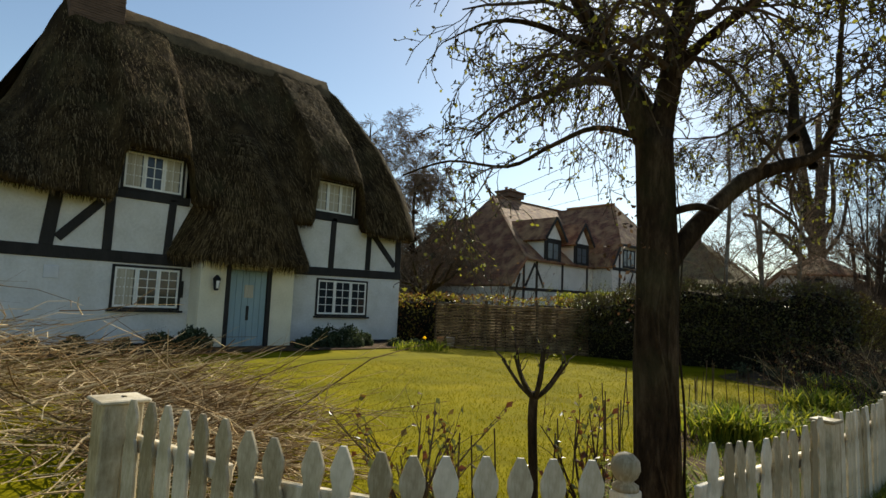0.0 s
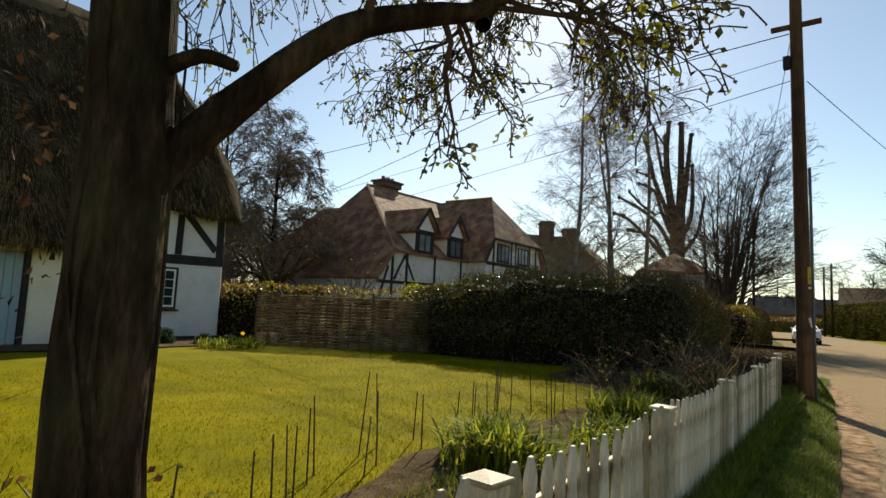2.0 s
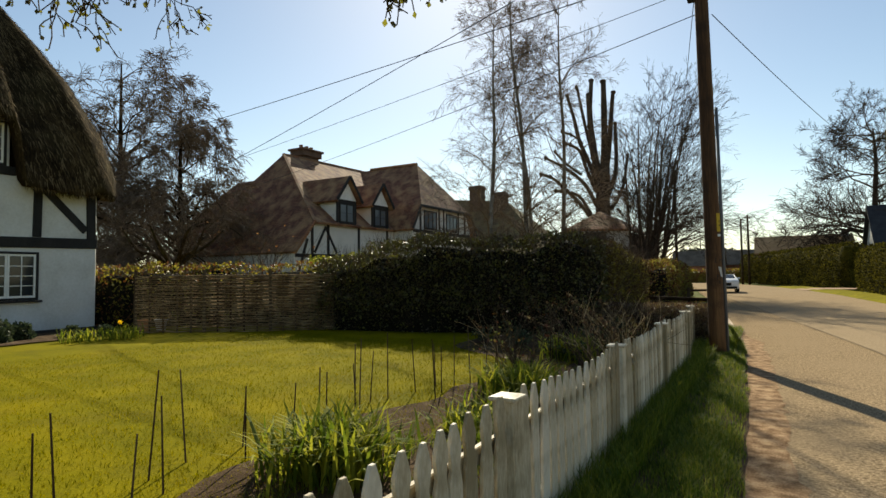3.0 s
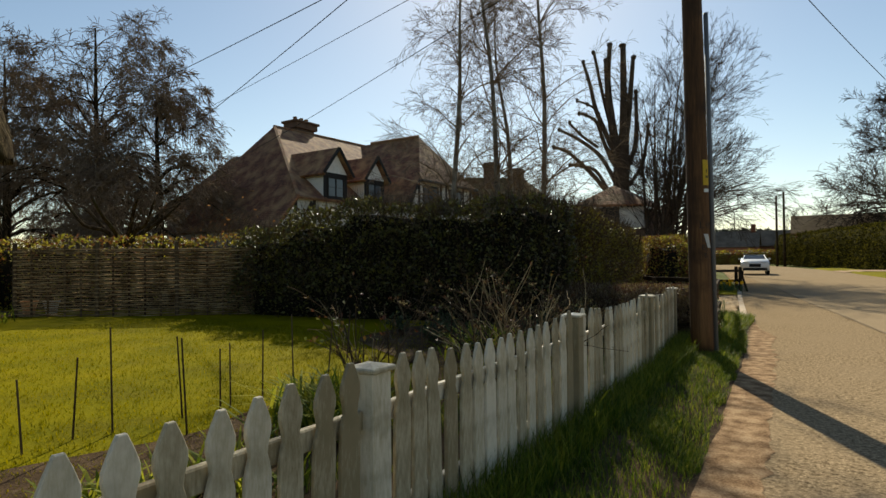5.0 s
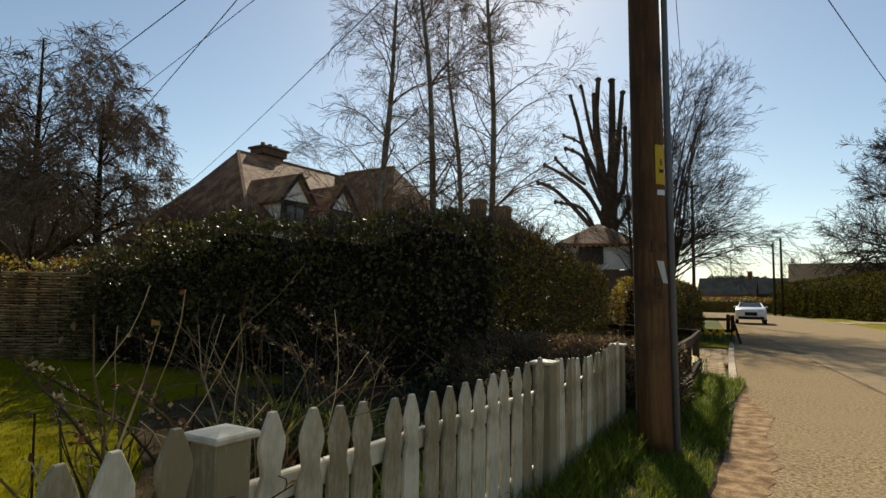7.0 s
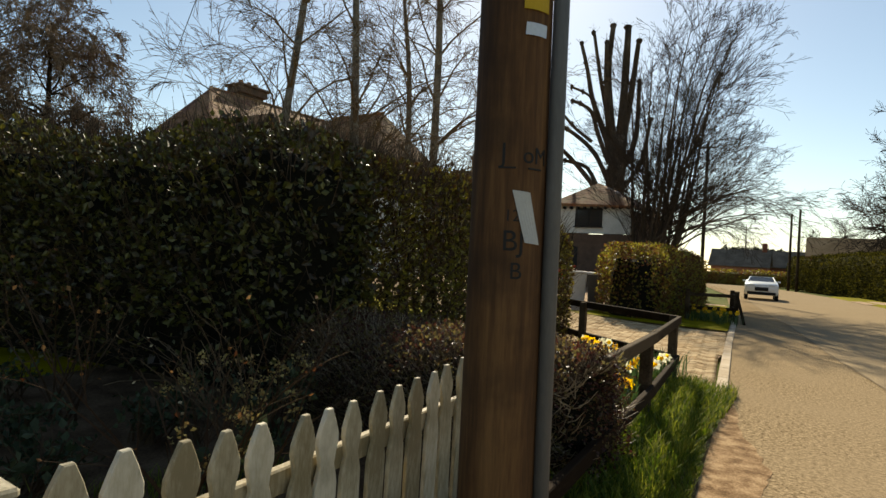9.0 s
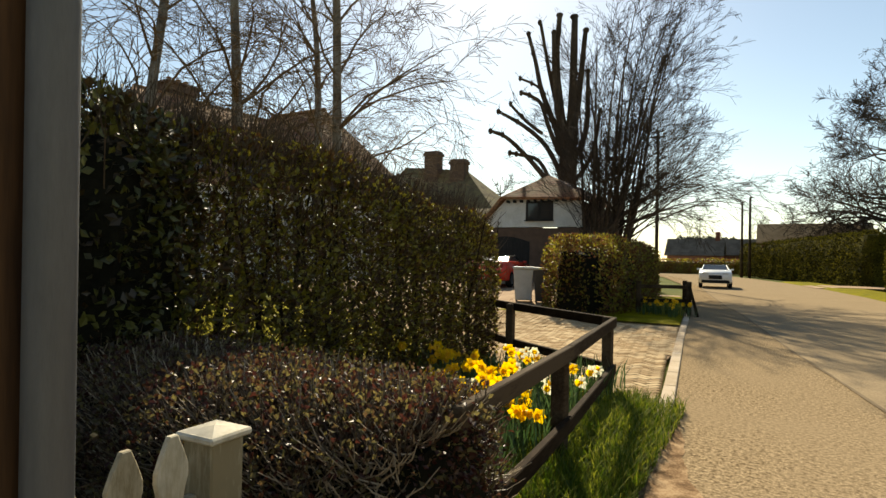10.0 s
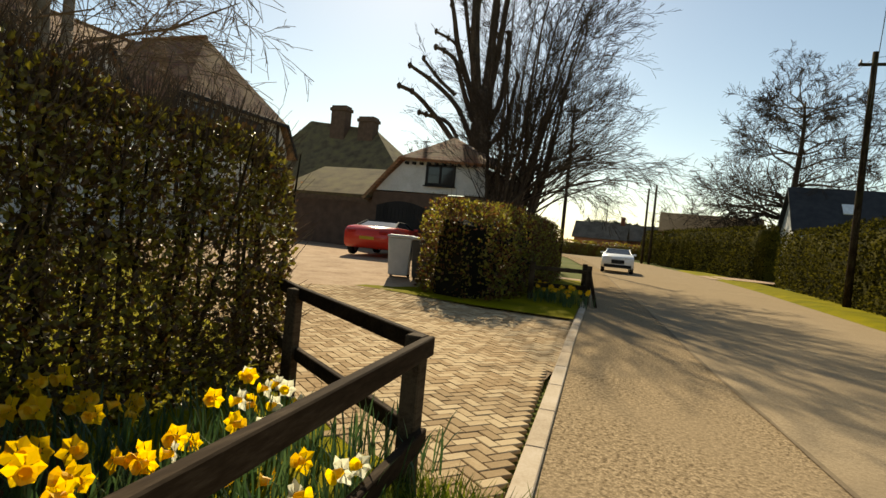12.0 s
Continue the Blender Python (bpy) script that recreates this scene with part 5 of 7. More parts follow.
# two boughs that arch on along the bed
L.append(tree.limb([rz(1.16, 2.62, 0.2), rz(1.35, 3.15, 0.7), rz(1.4, 3.4, 1.3), rz(1.3, 3.35, 1.9), rz(1.0, 3.5, 2.5)], 0.034, 0.004))
L.append(tree.limb([rz(1.33, 2.9, 0.24), rz(1.6, 3.25, 0.6), rz(1.95, 3.3, 1.1), rz(2.1, 3.15, 1.6)], 0.034, 0.004))
for li, (fine, rad) in enumerate(L):
    if li == 4:
        continue
    n = {2: 16, 3: 3, 6: 3, 9: 16, 10: 14, 7: 14, 5: 14}.get(li, 24)
    hang, reach = (0.26, 0.75) if li in (2, 3, 7, 5) else (0.36, 0.7) if li > 8 else (0.42, 1.0)
    for k in range(n):
        i = int(tree.r.uniform(0.3, 1.0) * (len(fine) - 1))
        d = (fine[min(i + 1, len(fine) - 1)] - fine[max(0, i - 1)]).normalized()
        ax = d.orthogonal().normalized()
        ax.rotate(Matrix.Rotation(tree.r.uniform(0, 6.283), 3, d))
        nd = d * 0.5 + ax + Vector((0, 0, 0.15))
        tree.grow(fine[i], nd, tree.r.uniform(0.55, 1.15) * reach, max(0.008, rad[i] * 0.35), 2, (6, 6), hang, 0.8, 0.28, 0.5, 5)
tl = tree.leaves(3, 0.031)
tree.build("garden_tree", pose(*TR, g0), "tree with dark rough trunk and hanging twigs in early leaf", M["bark"], M["twig"], (material("bud_leaf", [(0.035, 0.032, 0.015), (0.09, 0.09, 0.02), (0.24, 0.23, 0.03)], 2, 0.6, 0, 10, island=0.9, through_light=0.45), tl))
# dead leaves of a climber on its trunk
dv, df = [], []
rng = random.Random(33)
for c, s, n in ((rz(-0.24, 2.75, -0.05), 0.08, 30), (rz(-0.2, 1.98, -0.05), 0.10, 45), (rz(-0.16, 1.55, 0), 0.07, 25), (rz(-0.18, 2.3, 0.0), 0.08, 25)):
    P = [c + Vector((rng.gauss(0, s), rng.gauss(0, s), rng.gauss(0, s * 1.3))) for _ in range(n)]
    leaf_quads(P, [Vector((0, 0, -1))] * n, 0.035, rng, dv, df)
climber = thing("climber", pose(*TR, g0), "dry brown leaves of a climber on the trunk", "climber")
part_mesh("leaves", mesh_of("leaves", dv, df), M["dead_leaf"], climber, kind="stuff")
for k in range(7):
    a0, turn_, top_ = rng.uniform(0, 6.283), rng.uniform(-0.5, 0.5), rng.uniform(1.1, 2.6)
    pts = []
    for j in range(15):
        z = top_ * j / 14
        a = a0 + turn_ * z + 0.18 * math.sin(z * 7 + k)
        r = 0.158 - 0.013 * z + 0.05 * math.exp(-z * 4) + 0.012 * math.sin(z * 5 + k)
        pts.append(Vector((r * math.cos(a), r * math.sin(a), z)))
    v, f = [], []
    tube(pts, [0.011 - 0.0005 * j for j in range(15)], 6, v, f)
    part_mesh("stem", mesh_of("stem", v, f), M["bark"], climber)

# small pollarded tree at the bed's edge
t = Tree(35)
fine, rad = t.limb([(0, 0, -0.1), (0.01, 0, 0.4), (-0.02, 0.01, 0.9), (0, 0, 1.06)], 0.028, 0.026, 9)
for k in range(7):
    a = k * 0.9 + 0.3
    rdir = RX * math.cos(a) + FX * math.sin(a)
    f2, r2 = t.limb([Vector((0, 0, 1.02)), rdir * 0.08 + Vector((0, 0, 1.09)), rdir * 0.14 + Vector((0, 0, 1.17)), rdir * 0.19 + Vector((0, 0, 1.24 + 0.04 * (k % 3)))], 0.013, 0.007, 6)
    for j in range(3):
        t.grow(f2[-1 - j * 2], rdir * 0.4 + Vector((0, 0, 1)), 0.1, 0.005, 0, (), 0, 0.5, 0.3)
t.build("pollarded_sapling", pose(-1.98, 3.07, ground_height(-1.98, 3.07)), "small pollarded tree with a knuckled bare crown", M["bark"], M["twig"], (M["spring_leaf"], t.leaves(1, 0.03)))

# birches behind the hedge
for i, (x, y, h) in enumerate(((-7.2, 20.7, 10.0), (-6.3, 21.9, 10.8), (-5.6, 23.2, 10.2), (-6.9, 24.2, 9.5))):
    t = Tree(40 + i, 0.0038)
    lean = Vector((t.r.uniform(-0.1, 0.1), t.r.uniform(-0.1, 0.1), 0))
    fine, rad = t.limb([Vector((0, 0, -0.1)), lean * h * 0.2 + Vector((0, 0, h * 0.25)), lean * h * 0.6 + Vector((0.1, 0, h * 0.55)), lean * h + Vector((0, 0, h * 0.8)), lean * h * 1.1 + Vector((0, 0.1, h))], 0.10, 0.012, 9)
    for k in range(42):
        s = t.r.uniform(0.22, 1.0)
        j = int(s * (len(fine) - 1))
        a = t.r.uniform(0, 6.283)
        d = Vector((math.cos(a), math.sin(a), 1.15))
        t.grow(fine[j], d, (1.25 - s * 0.75) * 2.1, max(0.010, rad[j] * 0.33), 3, (4, 6, 5), 0.20, 0.6, 0.16, 0.52, 5)
    t.build("birch_tree", pose(x, y, 0.1), "tall slender bare birch tree with fine twigs", M["birch"], M["birch_twig"], None, "birches behind the hedge")

# a fan of tall bare stems beyond the drive, and an old pollard beside it
SR, SD = Vector((0.86, 0.51, 0)), Vector((-0.51, 0.86, 0))
for i, (x, y, h, stems, reach) in enumerate(((-6.75, 42.2, 14.8, 11, 4.9), (-6.1, 43.4, 13.8, 8, 4.8))):
    t = Tree(60 + i, 0.0074)
    for s in range(stems):
        a = -1.9 + 4.6 * (s + t.r.uniform(-0.3, 0.3)) / stems
        tall = h * t.r.uniform(0.62, 1.0) * (0.72 + 0.28 * abs(math.cos(a / 2)))
        out = reach * t.r.uniform(0.35, 1.0)
        d = SR * (math.cos(a) * 0.85 + 0.16) + SD * math.sin(a) * 0.7
        fine, rad = t.limb([d * 0.3 + Vector((0, 0, -0.2)), d * (0.45 + 0.06 * out) + Vector((0, 0, tall * 0.16)), d * (out * 0.36 + 0.3) + Vector((0, 0, tall * 0.42)), d * (out * 0.66) + Vector((0, 0, tall * 0.72)), d * out + Vector((0, 0, tall))], 0.13, 0.012, 8)
        for k in range(13):
            q = t.r.uniform(0.3, 1.0)
            j = int(q * (len(fine) - 1))
            b = t.r.uniform(0, 6.283)
            side = d * 0.55 + Vector((math.cos(b), math.sin(b), 0)) * 0.75 + Vector((0, 0, 0.85))
            t.grow(fine[j], side, 3.3 * (1.2 - 0.55 * q), max(0.015, rad[j] * 0.34), 3, (3, 4, 4), 0.02, 0.5, 0.10, 0.55, 5, up=0.03)
    # low boughs that reach out and hang a little at their ends
    for k in range(6):
        b = -0.8 + 0.3 * k
        d = SR * math.cos(b) + SD * math.sin(b)
        t.grow(d * 0.4 + Vector((0, 0, 2.2 + 0.32 * k)), d + Vector((0, 0, 0.75)), 5.2, 0.05, 3, (5, 5, 4), 0.16, 0.5, 0.10, 0.5, 6)
    t.build("bare_tree", pose(x, y, 0.1), "large bare winter tree with many rising stems", M["bare_bark"], M["bare_twig"], None, "bare trees by the drive")
t = Tree(66, 0.008)


def pr(r, z, f=0.0):
    return SR * r + SD * f + Vector((0, 0, z))


t.limb([pr(0, -0.2), pr(0.05, 3), pr(0.0, 6.2), pr(0.1, 8.6)], 0.62, 0.46, 12)
POLLARD = [([(-0.3, 4.4), (-1.4, 5.9), (-2.4, 7.0), (-3.4, 7.9), (-4.5, 8.2)], 0.15, 0.085, -0.4), ([(-0.9, 5.2), (-1.6, 6.7), (-2.6, 7.1), (-3.0, 7.2)], 0.11, 0.075, 0.5), ([(-0.3, 6.0), (-1.2, 7.6), (-2.4, 8.7), (-3.9, 9.5)], 0.14, 0.08, 0.3), ([(-1.6, 8.2), (-2.3, 9.0), (-3.4, 9.9)], 0.09, 0.07, 0.2),
           ([(-0.3, 7.0), (-1.1, 8.6), (-1.6, 9.8), (-2.1, 10.2), (-2.8, 10.3)], 0.13, 0.075, -0.6), ([(-0.2, 7.4), (-0.8, 8.8), (-1.5, 10.7), (-2.0, 12.3), (-2.3, 13.9)], 0.17, 0.085, 0.2), ([(-1.4, 10.4), (-2.0, 11.0), (-2.7, 11.4)], 0.07, 0.06, 0.2), ([(-0.5, 9.6), (-1.1, 11.6), (-1.9, 14.3)], 0.11, 0.08, -0.4),
           ([(0.0, 7.6), (-0.45, 10.0), (-0.55, 12.5), (-0.6, 15.0)], 0.22, 0.13, 0.3), ([(-0.3, 8.6), (-0.75, 10.8), (-0.9, 13.8)], 0.15, 0.11, -0.3), ([(0.1, 7.6), (0.15, 10.5), (0.2, 14.9)], 0.26, 0.16, 0.0), ([(0.2, 7.8), (0.7, 10.5), (0.8, 13.9)], 0.2, 0.12, -0.5), ([(0.3, 6.6), (1.0, 8.6), (1.3, 12.0)], 0.17, 0.1, 0.6), ([(0.3, 5.4), (1.2, 7.0), (1.6, 9.4)], 0.13, 0.08, -0.8)]
for pts, r0, r1, f in POLLARD:
    fine, rad = t.limb([pr(r + t.r.gauss(0, 0.09), z, f * k / (len(pts) - 1) + t.r.gauss(0, 0.09)) for k, (r, z) in enumerate(pts)], r0 * 1.15, r1 * 1.1, 8)
    for e in (-1, -4):
        kn = lathe(bmesh.new(), [(r1 * 0.6, -0.16), (r1 * 1.35, -0.08), (r1 * 1.6, 0.02), (r1 * 1.2, 0.12), (0.02, 0.17)], 7, Matrix.Translation(fine[e] + Vector((t.r.gauss(0, 0.03), t.r.gauss(0, 0.03), 0))))
        n0 = len(t.tv)
        kn.verts.index_update()
        t.tv += [v.co.copy() for v in kn.verts]
        t.tf += [tuple(n0 + v.index for v in fc.verts) for fc in kn.faces]
        kn.free()
        for _ in range(4):
            t.grow(fine[e], Vector((t.r.gauss(0, 0.6), t.r.gauss(0, 0.6), 0.8)), 0.5, 0.014, 0, (), 0, 0.7, 0.2)
t.build("pollard_tree", pose(-12.0, 54.8, 0.1) @ Matrix.Scale(1.24, 4), "old pollarded tree with knuckled stubby limbs", M["bare_bark"], M["twig"])

# weeping bare tree beyond the garden
for i, (x, y, h) in enumerate(((-33.0, 24.5, 14.5), (-29.5, 26.0, 11.0), (-38.0, 22.0, 13.0))):
    t = Tree(70 + i, 0.014)
    fine, rad = t.limb([(0, 0, -0.2), (0.2, 0.1, h * 0.3), (-0.2, 0.2, h * 0.6), (0.1, 0, h)], 0.32, 0.04, 10)
    for k in range(46):
        s = t.r.uniform(0.2, 1.0)
        j = int(s * (len(fine) - 1))
        a = t.r.uniform(0, 6.283)
        t.grow(fine[j], Vector((math.cos(a), math.sin(a), 0.9)), h * 0.36 * (1.25 - 0.6 * s), max(0.03, rad[j] * 0.4), 3, (8, 7, 6), 0.40, 0.75, 0.2, 0.52, 5)
    t.build("weeping_tree", pose(x, y, 0.1), "large bare weeping tree with brown hanging twigs", M["bark"], M["birch_twig"], None, "bare weeping trees beyond the garden")
# gnarled orchard tree and shrub by the wattle fence
t = Tree(80)
t.limb([(0, 0, -0.1), (0.1, 0, 1.2), (0.0, 0.1, 2.0)], 0.22, 0.17, 10)
for k in range(9):
    a = k * 0.75
    d = Vector((math.cos(a), math.sin(a), 0))
    fine, rad = t.limb([Vector((0, 0, 1.8)), d * 0.7 + Vector((0, 0, 2.4)), d * 1.4 + Vector((0, 0, 2.6 + 0.3 * (k % 3))), d * 2.0 + Vector((0, 0, 3.5))], 0.11, 0.03, 7)
    for j in range(16):
        e = int(t.r.uniform(0.3, 1) * (len(fine) - 1))
        t.grow(fine[e], d * 0.3 + Vector((t.r.gauss(0, .5), t.r.gauss(0, .5), 0.8)), 0.9, 0.015, 1, (5,), 0.05, 0.7, 0.25)
t.build("orchard_tree", pose(-21.5, 20.0, 0.2), "gnarled bare fruit tree with twisting limbs", M["bark"], M["twig"])
for i, (x, y, s, leafm, dens) in enumerate(((-17.5, 21.5, 1.7, "brown_leaf", 0.25), (-19.0, 29.2, 1.6, "spring_leaf", 0.8), (-12.5, 25.5, 1.5, "brown_leaf", 0.3), (-15.0, 36.5, 1.5, "brown_leaf", 0.5))):
    t = Tree(85 + i)
    for k in range(12):
        a = t.r.uniform(0, 6.283)
        t.grow(Vector((0, 0, 0)), Vector((math.cos(a) * 0.5, math.sin(a) * 0.5, 1)), 1.9 * s, 0.035, 2, (5, 5), 0.02, 0.6, 0.18, 0.5, 5)
    t.tf, t.tv = t.tf or [(0, 1, 2)], t.tv or [Vector((0, 0, 0)), Vector((0.01, 0, 0)), Vector((0, 0.01, 0.01))]
    t.build("shrub", pose(x, y, ground_height(x, y)), "twiggy garden shrub with sparse leaves", M["bark"], M["twig"], (M[leafm], t.leaves(dens, 0.10)), category="shrub")
# oak across the road and woods far off
t = Tree(90, 0.021)
trunk, rad = t.limb([(0, 0, -0.2), (0.1, 0, 4), (0, 0.2, 8), (0.3, 0, 14), (0.2, 0.2, 18)], 0.55, 0.08, 12)
for k in range(44):
    s = t.r.uniform(0.2, 1.0)
    j = int(s * (len(trunk) - 1))
    a = t.r.uniform(0, 6.283)
    t.grow(trunk[j], Vector((math.cos(a), math.sin(a), 0.3)), 8.6 * (1.15 - 0.6 * s), max(0.09, rad[j] * 0.45), 3, (7, 7, 5), -0.02, 0.75, 0.22, 0.52, 5)
t.build("oak_tree", pose(11.3, 86.0, 0), "wide-crowned bare oak tree", M["bare_bark"], M["bare_twig"])
for i, (x, y, h) in enumerate(((4, 150, 11), (-2, 170, 12), (9, 160, 10), (-14, 160, 13), (24, 110, 9), (36, 120, 11), (46, 95, 12), (-24, 105, 10), (-33, 90, 12), (-52, 60, 14), (-60, 38, 13), (-50, 26, 12))):
    t = Tree(100 + i, 0.02)
    trunk, rad = t.limb([(0, 0, -0.2), (0.1, 0, h * 0.4), (0, 0.2, h)], 0.3, 0.05, 7)
    for k in range(20):
        s = t.r.uniform(0.25, 1.0)
        j = int(s * (len(trunk) - 1))
        a = t.r.uniform(0, 6.283)
        t.grow(trunk[j], Vector((math.cos(a), math.sin(a), 0.6)), h * 0.36 * (1.2 - 0.6 * s), 0.06, 2, (6, 5), 0.0, 0.7, 0.2, 0.5, 4)
    t.build("distant_tree", pose(x, y, 0), "bare tree in the distance", M["bark"], M["twig"], None, "bare trees in the distance")


# ---- timber rail by the daffodils ----
RAIL = [(-0.66, 16.85), (-0.88, 19.92), (-1.10, 22.13)]
rail = thing("timber_rail", pose(RAIL[0][0], RAIL[0][1], 0), "dark weathered two-bar timber rail fence", "fence")
ro = Vector((*RAIL[0], 0))
for x, y in RAIL[1:]:
    p = Vector((x, y, 0)) - ro
    part("post", box(bmesh.new(), (p.x - 0.055, p.y - 0.05, -0.05), (p.x + 0.045, p.y + 0.05, 0.90 if y > 22 else 0.84), 0.008), M["rail_wood"], rail)
for a, b in zip(RAIL, RAIL[1:]):
    a3, b3 = Vector((*a, 0)) - ro, Vector((*b, 0)) - ro
    ext = (b3 - a3).normalized() * 0.05
    for z, w in ((0.845, 0.10), (0.36, 0.10)):
        # the hedge has swallowed the near end of the first upper bar
        start = a3.lerp(b3, 0.40) if z > 0.5 and a == RAIL[0] else a3
        part("rail", beam(bmesh.new(), start + Vector((0.055, 0, z)), b3 + ext + Vector((0.055, 0, z)), 0.05, w, up=(0, 0, 1), bevel=0.006), M["rail_wood"], rail)
side_rail = thing("timber_rail", pose(-1.10, 22.13, 0), "dark weathered two-bar timber rail turning into the drive", "fence")
for dx, dy in ((-1.57, 1.11), (-3.1, 2.3)):
    part("post", box(bmesh.new(), (dx - 0.05, dy - 0.05, -0.05), (dx + 0.05, dy + 0.05, 0.88), 0.008), M["rail_wood"], side_rail)
for z in (0.845, 0.36):
    part("rail", beam(bmesh.new(), Vector((0, 0.06, z)), Vector((-1.59, 1.18, z)), 0.05, 0.10, up=(0, 0, 1), bevel=0.006), M["rail_wood"], side_rail)
    part("rail", beam(bmesh.new(), Vector((-1.57, 1.17, z)), Vector((-3.1, 2.36, z)), 0.05, 0.10, up=(0, 0, 1), bevel=0.006), M["rail_wood"], side_rail)
# the same kind of rail at the far side of the drive
far_rail = thing("timber_rail", pose(-2.0, 33.6, 0), "short dark timber rail by the far hedge", "fence")
for dx, dy, tilt in ((0.35, 0.1, 0), (0.1, 1.2, 0), (-0.9, -0.6, 0)):
    part("post", box(bmesh.new(), (dx - 0.06, dy - 0.06, -0.05), (dx + 0.06, dy + 0.06, 0.95), 0.01), M["rail_wood"], far_rail)
part("brace", beam(bmesh.new(), Vector((0.35, 0.1, 0.85)), Vector((0.62, -0.3, 0.0)), 0.08, 0.08, bevel=0.008), M["rail_wood"], far_rail)
for z in (0.8, 0.4):
    part("rail", beam(bmesh.new(), Vector((0.35, 0.1, z)), Vector((-0.9, -0.6, z)), 0.05, 0.1, up=(0, 0, 1)), M["rail_wood"], far_rail)
    part("rail", beam(bmesh.new(), Vector((0.35, 0.1, z)), Vector((0.1, 1.2, z)), 0.05, 0.1, up=(0, 0, 1)), M["rail_wood"], far_rail)


# ---- daffodils and other bed plants ----
def blades(spots, height, width, rng, lean=0.35, verts=None, faces=None):
    """Strap leaves that rise and arch over."""
    verts, faces = ([] if verts is None else verts), ([] if faces is None else faces)
    for p in spots:
        a = rng.uniform(0, 6.283)
        d = Vector((math.cos(a), math.sin(a), 0))
        s = Vector((-d.y, d.x, 0))
        h, w, l = height * rng.uniform(0.6, 1.2), width * rng.uniform(0.7, 1.2), lean * rng.uniform(0.2, 1.3)
        n0 = len(verts)
        for t, k in ((0, 0.8), (0.45, 1.0), (0.8, 0.75)):
            c = p + Vector((0, 0, h * t * (1 - 0.25 * l * t))) + d * (h * l * t * t)
            verts += [c - s * w * k / 2, c + s * w * k / 2]
        verts.append(p + Vector((0, 0, h * (1 - 0.3 * l))) + d * h * l)
        faces += [(n0, n0 + 1, n0 + 3, n0 + 2), (n0 + 2, n0 + 3, n0 + 5, n0 + 4), (n0 + 4, n0 + 5, n0 + 6)]
    return verts, faces


def flower_meshes(petal, cup_mat, name):
    """Six pointed petals and a frilled cup, facing local -y."""
    bm = bmesh.new()
    for k in range(6):
        a = k * math.pi / 3
        c, s = math.cos(a), math.sin(a)

        def q(r, w, d):
            return bm.verts.new((c * r - s * w, d, s * r + c * w))
        v0, v1, v2, v3, v4 = q(0.006, 0, 0), q(0.023, 0.0165, -0.004 + 0.006 * (k % 2)), q(0.039, 0.0, 0.007 * (k % 2)), q(0.023, -0.0165, -0.002), q(0.025, 0, 0.004)
        for f in ((v0, v1, v4), (v1, v2, v4), (v2, v3, v4), (v3, v0, v4)):
            bm.faces.new(f)
    pm = bpy.data.meshes.new("petals")
    bm.to_mesh(pm)
    bm.free()
    pm.materials.append(petal)
    bm = bmesh.new()
    rings = []
    for r, d in ((0.008, 0.0), (0.011, -0.014), (0.013, -0.026), (0.019, -0.034)):
        rings.append([bm.verts.new((r * (1 + 0.12 * (k % 2) * (d < -0.03)) * math.cos(k * math.pi / 5), d, r * (1 + 0.12 * (k % 2) * (d < -0.03)) * math.sin(k * math.pi / 5))) for k in range(10)])
    for r0, r1 in zip(rings, rings[1:]):
        for k in range(10):
            bm.faces.new((r0[k], r0[(k + 1) % 10], r1[(k + 1) % 10], r1[k]))
    bm.faces.new(rings[1][::-1])
    cm = bpy.data.meshes.new("cup")
    bm.to_mesh(cm)
    bm.free()
    cm.materials.append(cup_mat)
    return pm, cm


YEL = flower_meshes(M["daffodil_yellow"], M["daffodil_cup"], "y")
WHI = flower_meshes(M["daffodil_white"], M["daffodil_yellow"], "w")


def stem_mesh(h):
    v, f = [], []
    tube([Vector((0, 0, 0)), Vector((0.01, 0, h * 0.5)), Vector((0, 0, h * 0.96)), Vector((0, -0.02, h))], [0.005, 0.004, 0.004, 0.004], 5, v, f)
    me = mesh_of("stem", v, f)
    me.materials.append(M["daffodil_leaf"])
    return me


STEMS = {h: stem_mesh(h) for h in (0.30, 0.36, 0.42)}
rng = random.Random(51)


def daffodil(x, y, meshes, label, group):
    h = rng.choice((0.30, 0.36, 0.42))
    root = thing("daffodil", pose(x, y, ground_height(x, y), rng.uniform(-6, 6), rng.uniform(-6, 6), rng.uniform(-80, 80) + 25), label, "flower", group)
    st = new("stem", STEMS[h])
    st.parent = root
    pm = new("petals", meshes[0])
    pm.parent = root
    pm.matrix_basis = pose(0, -0.02, h, rng.uniform(-20, 10), 0, rng.uniform(-15, 15)) @ Matrix.Scale(rng.uniform(1.3, 1.75), 4)
    cp = new("cup", meshes[1])
    cp.parent = pm
    return root


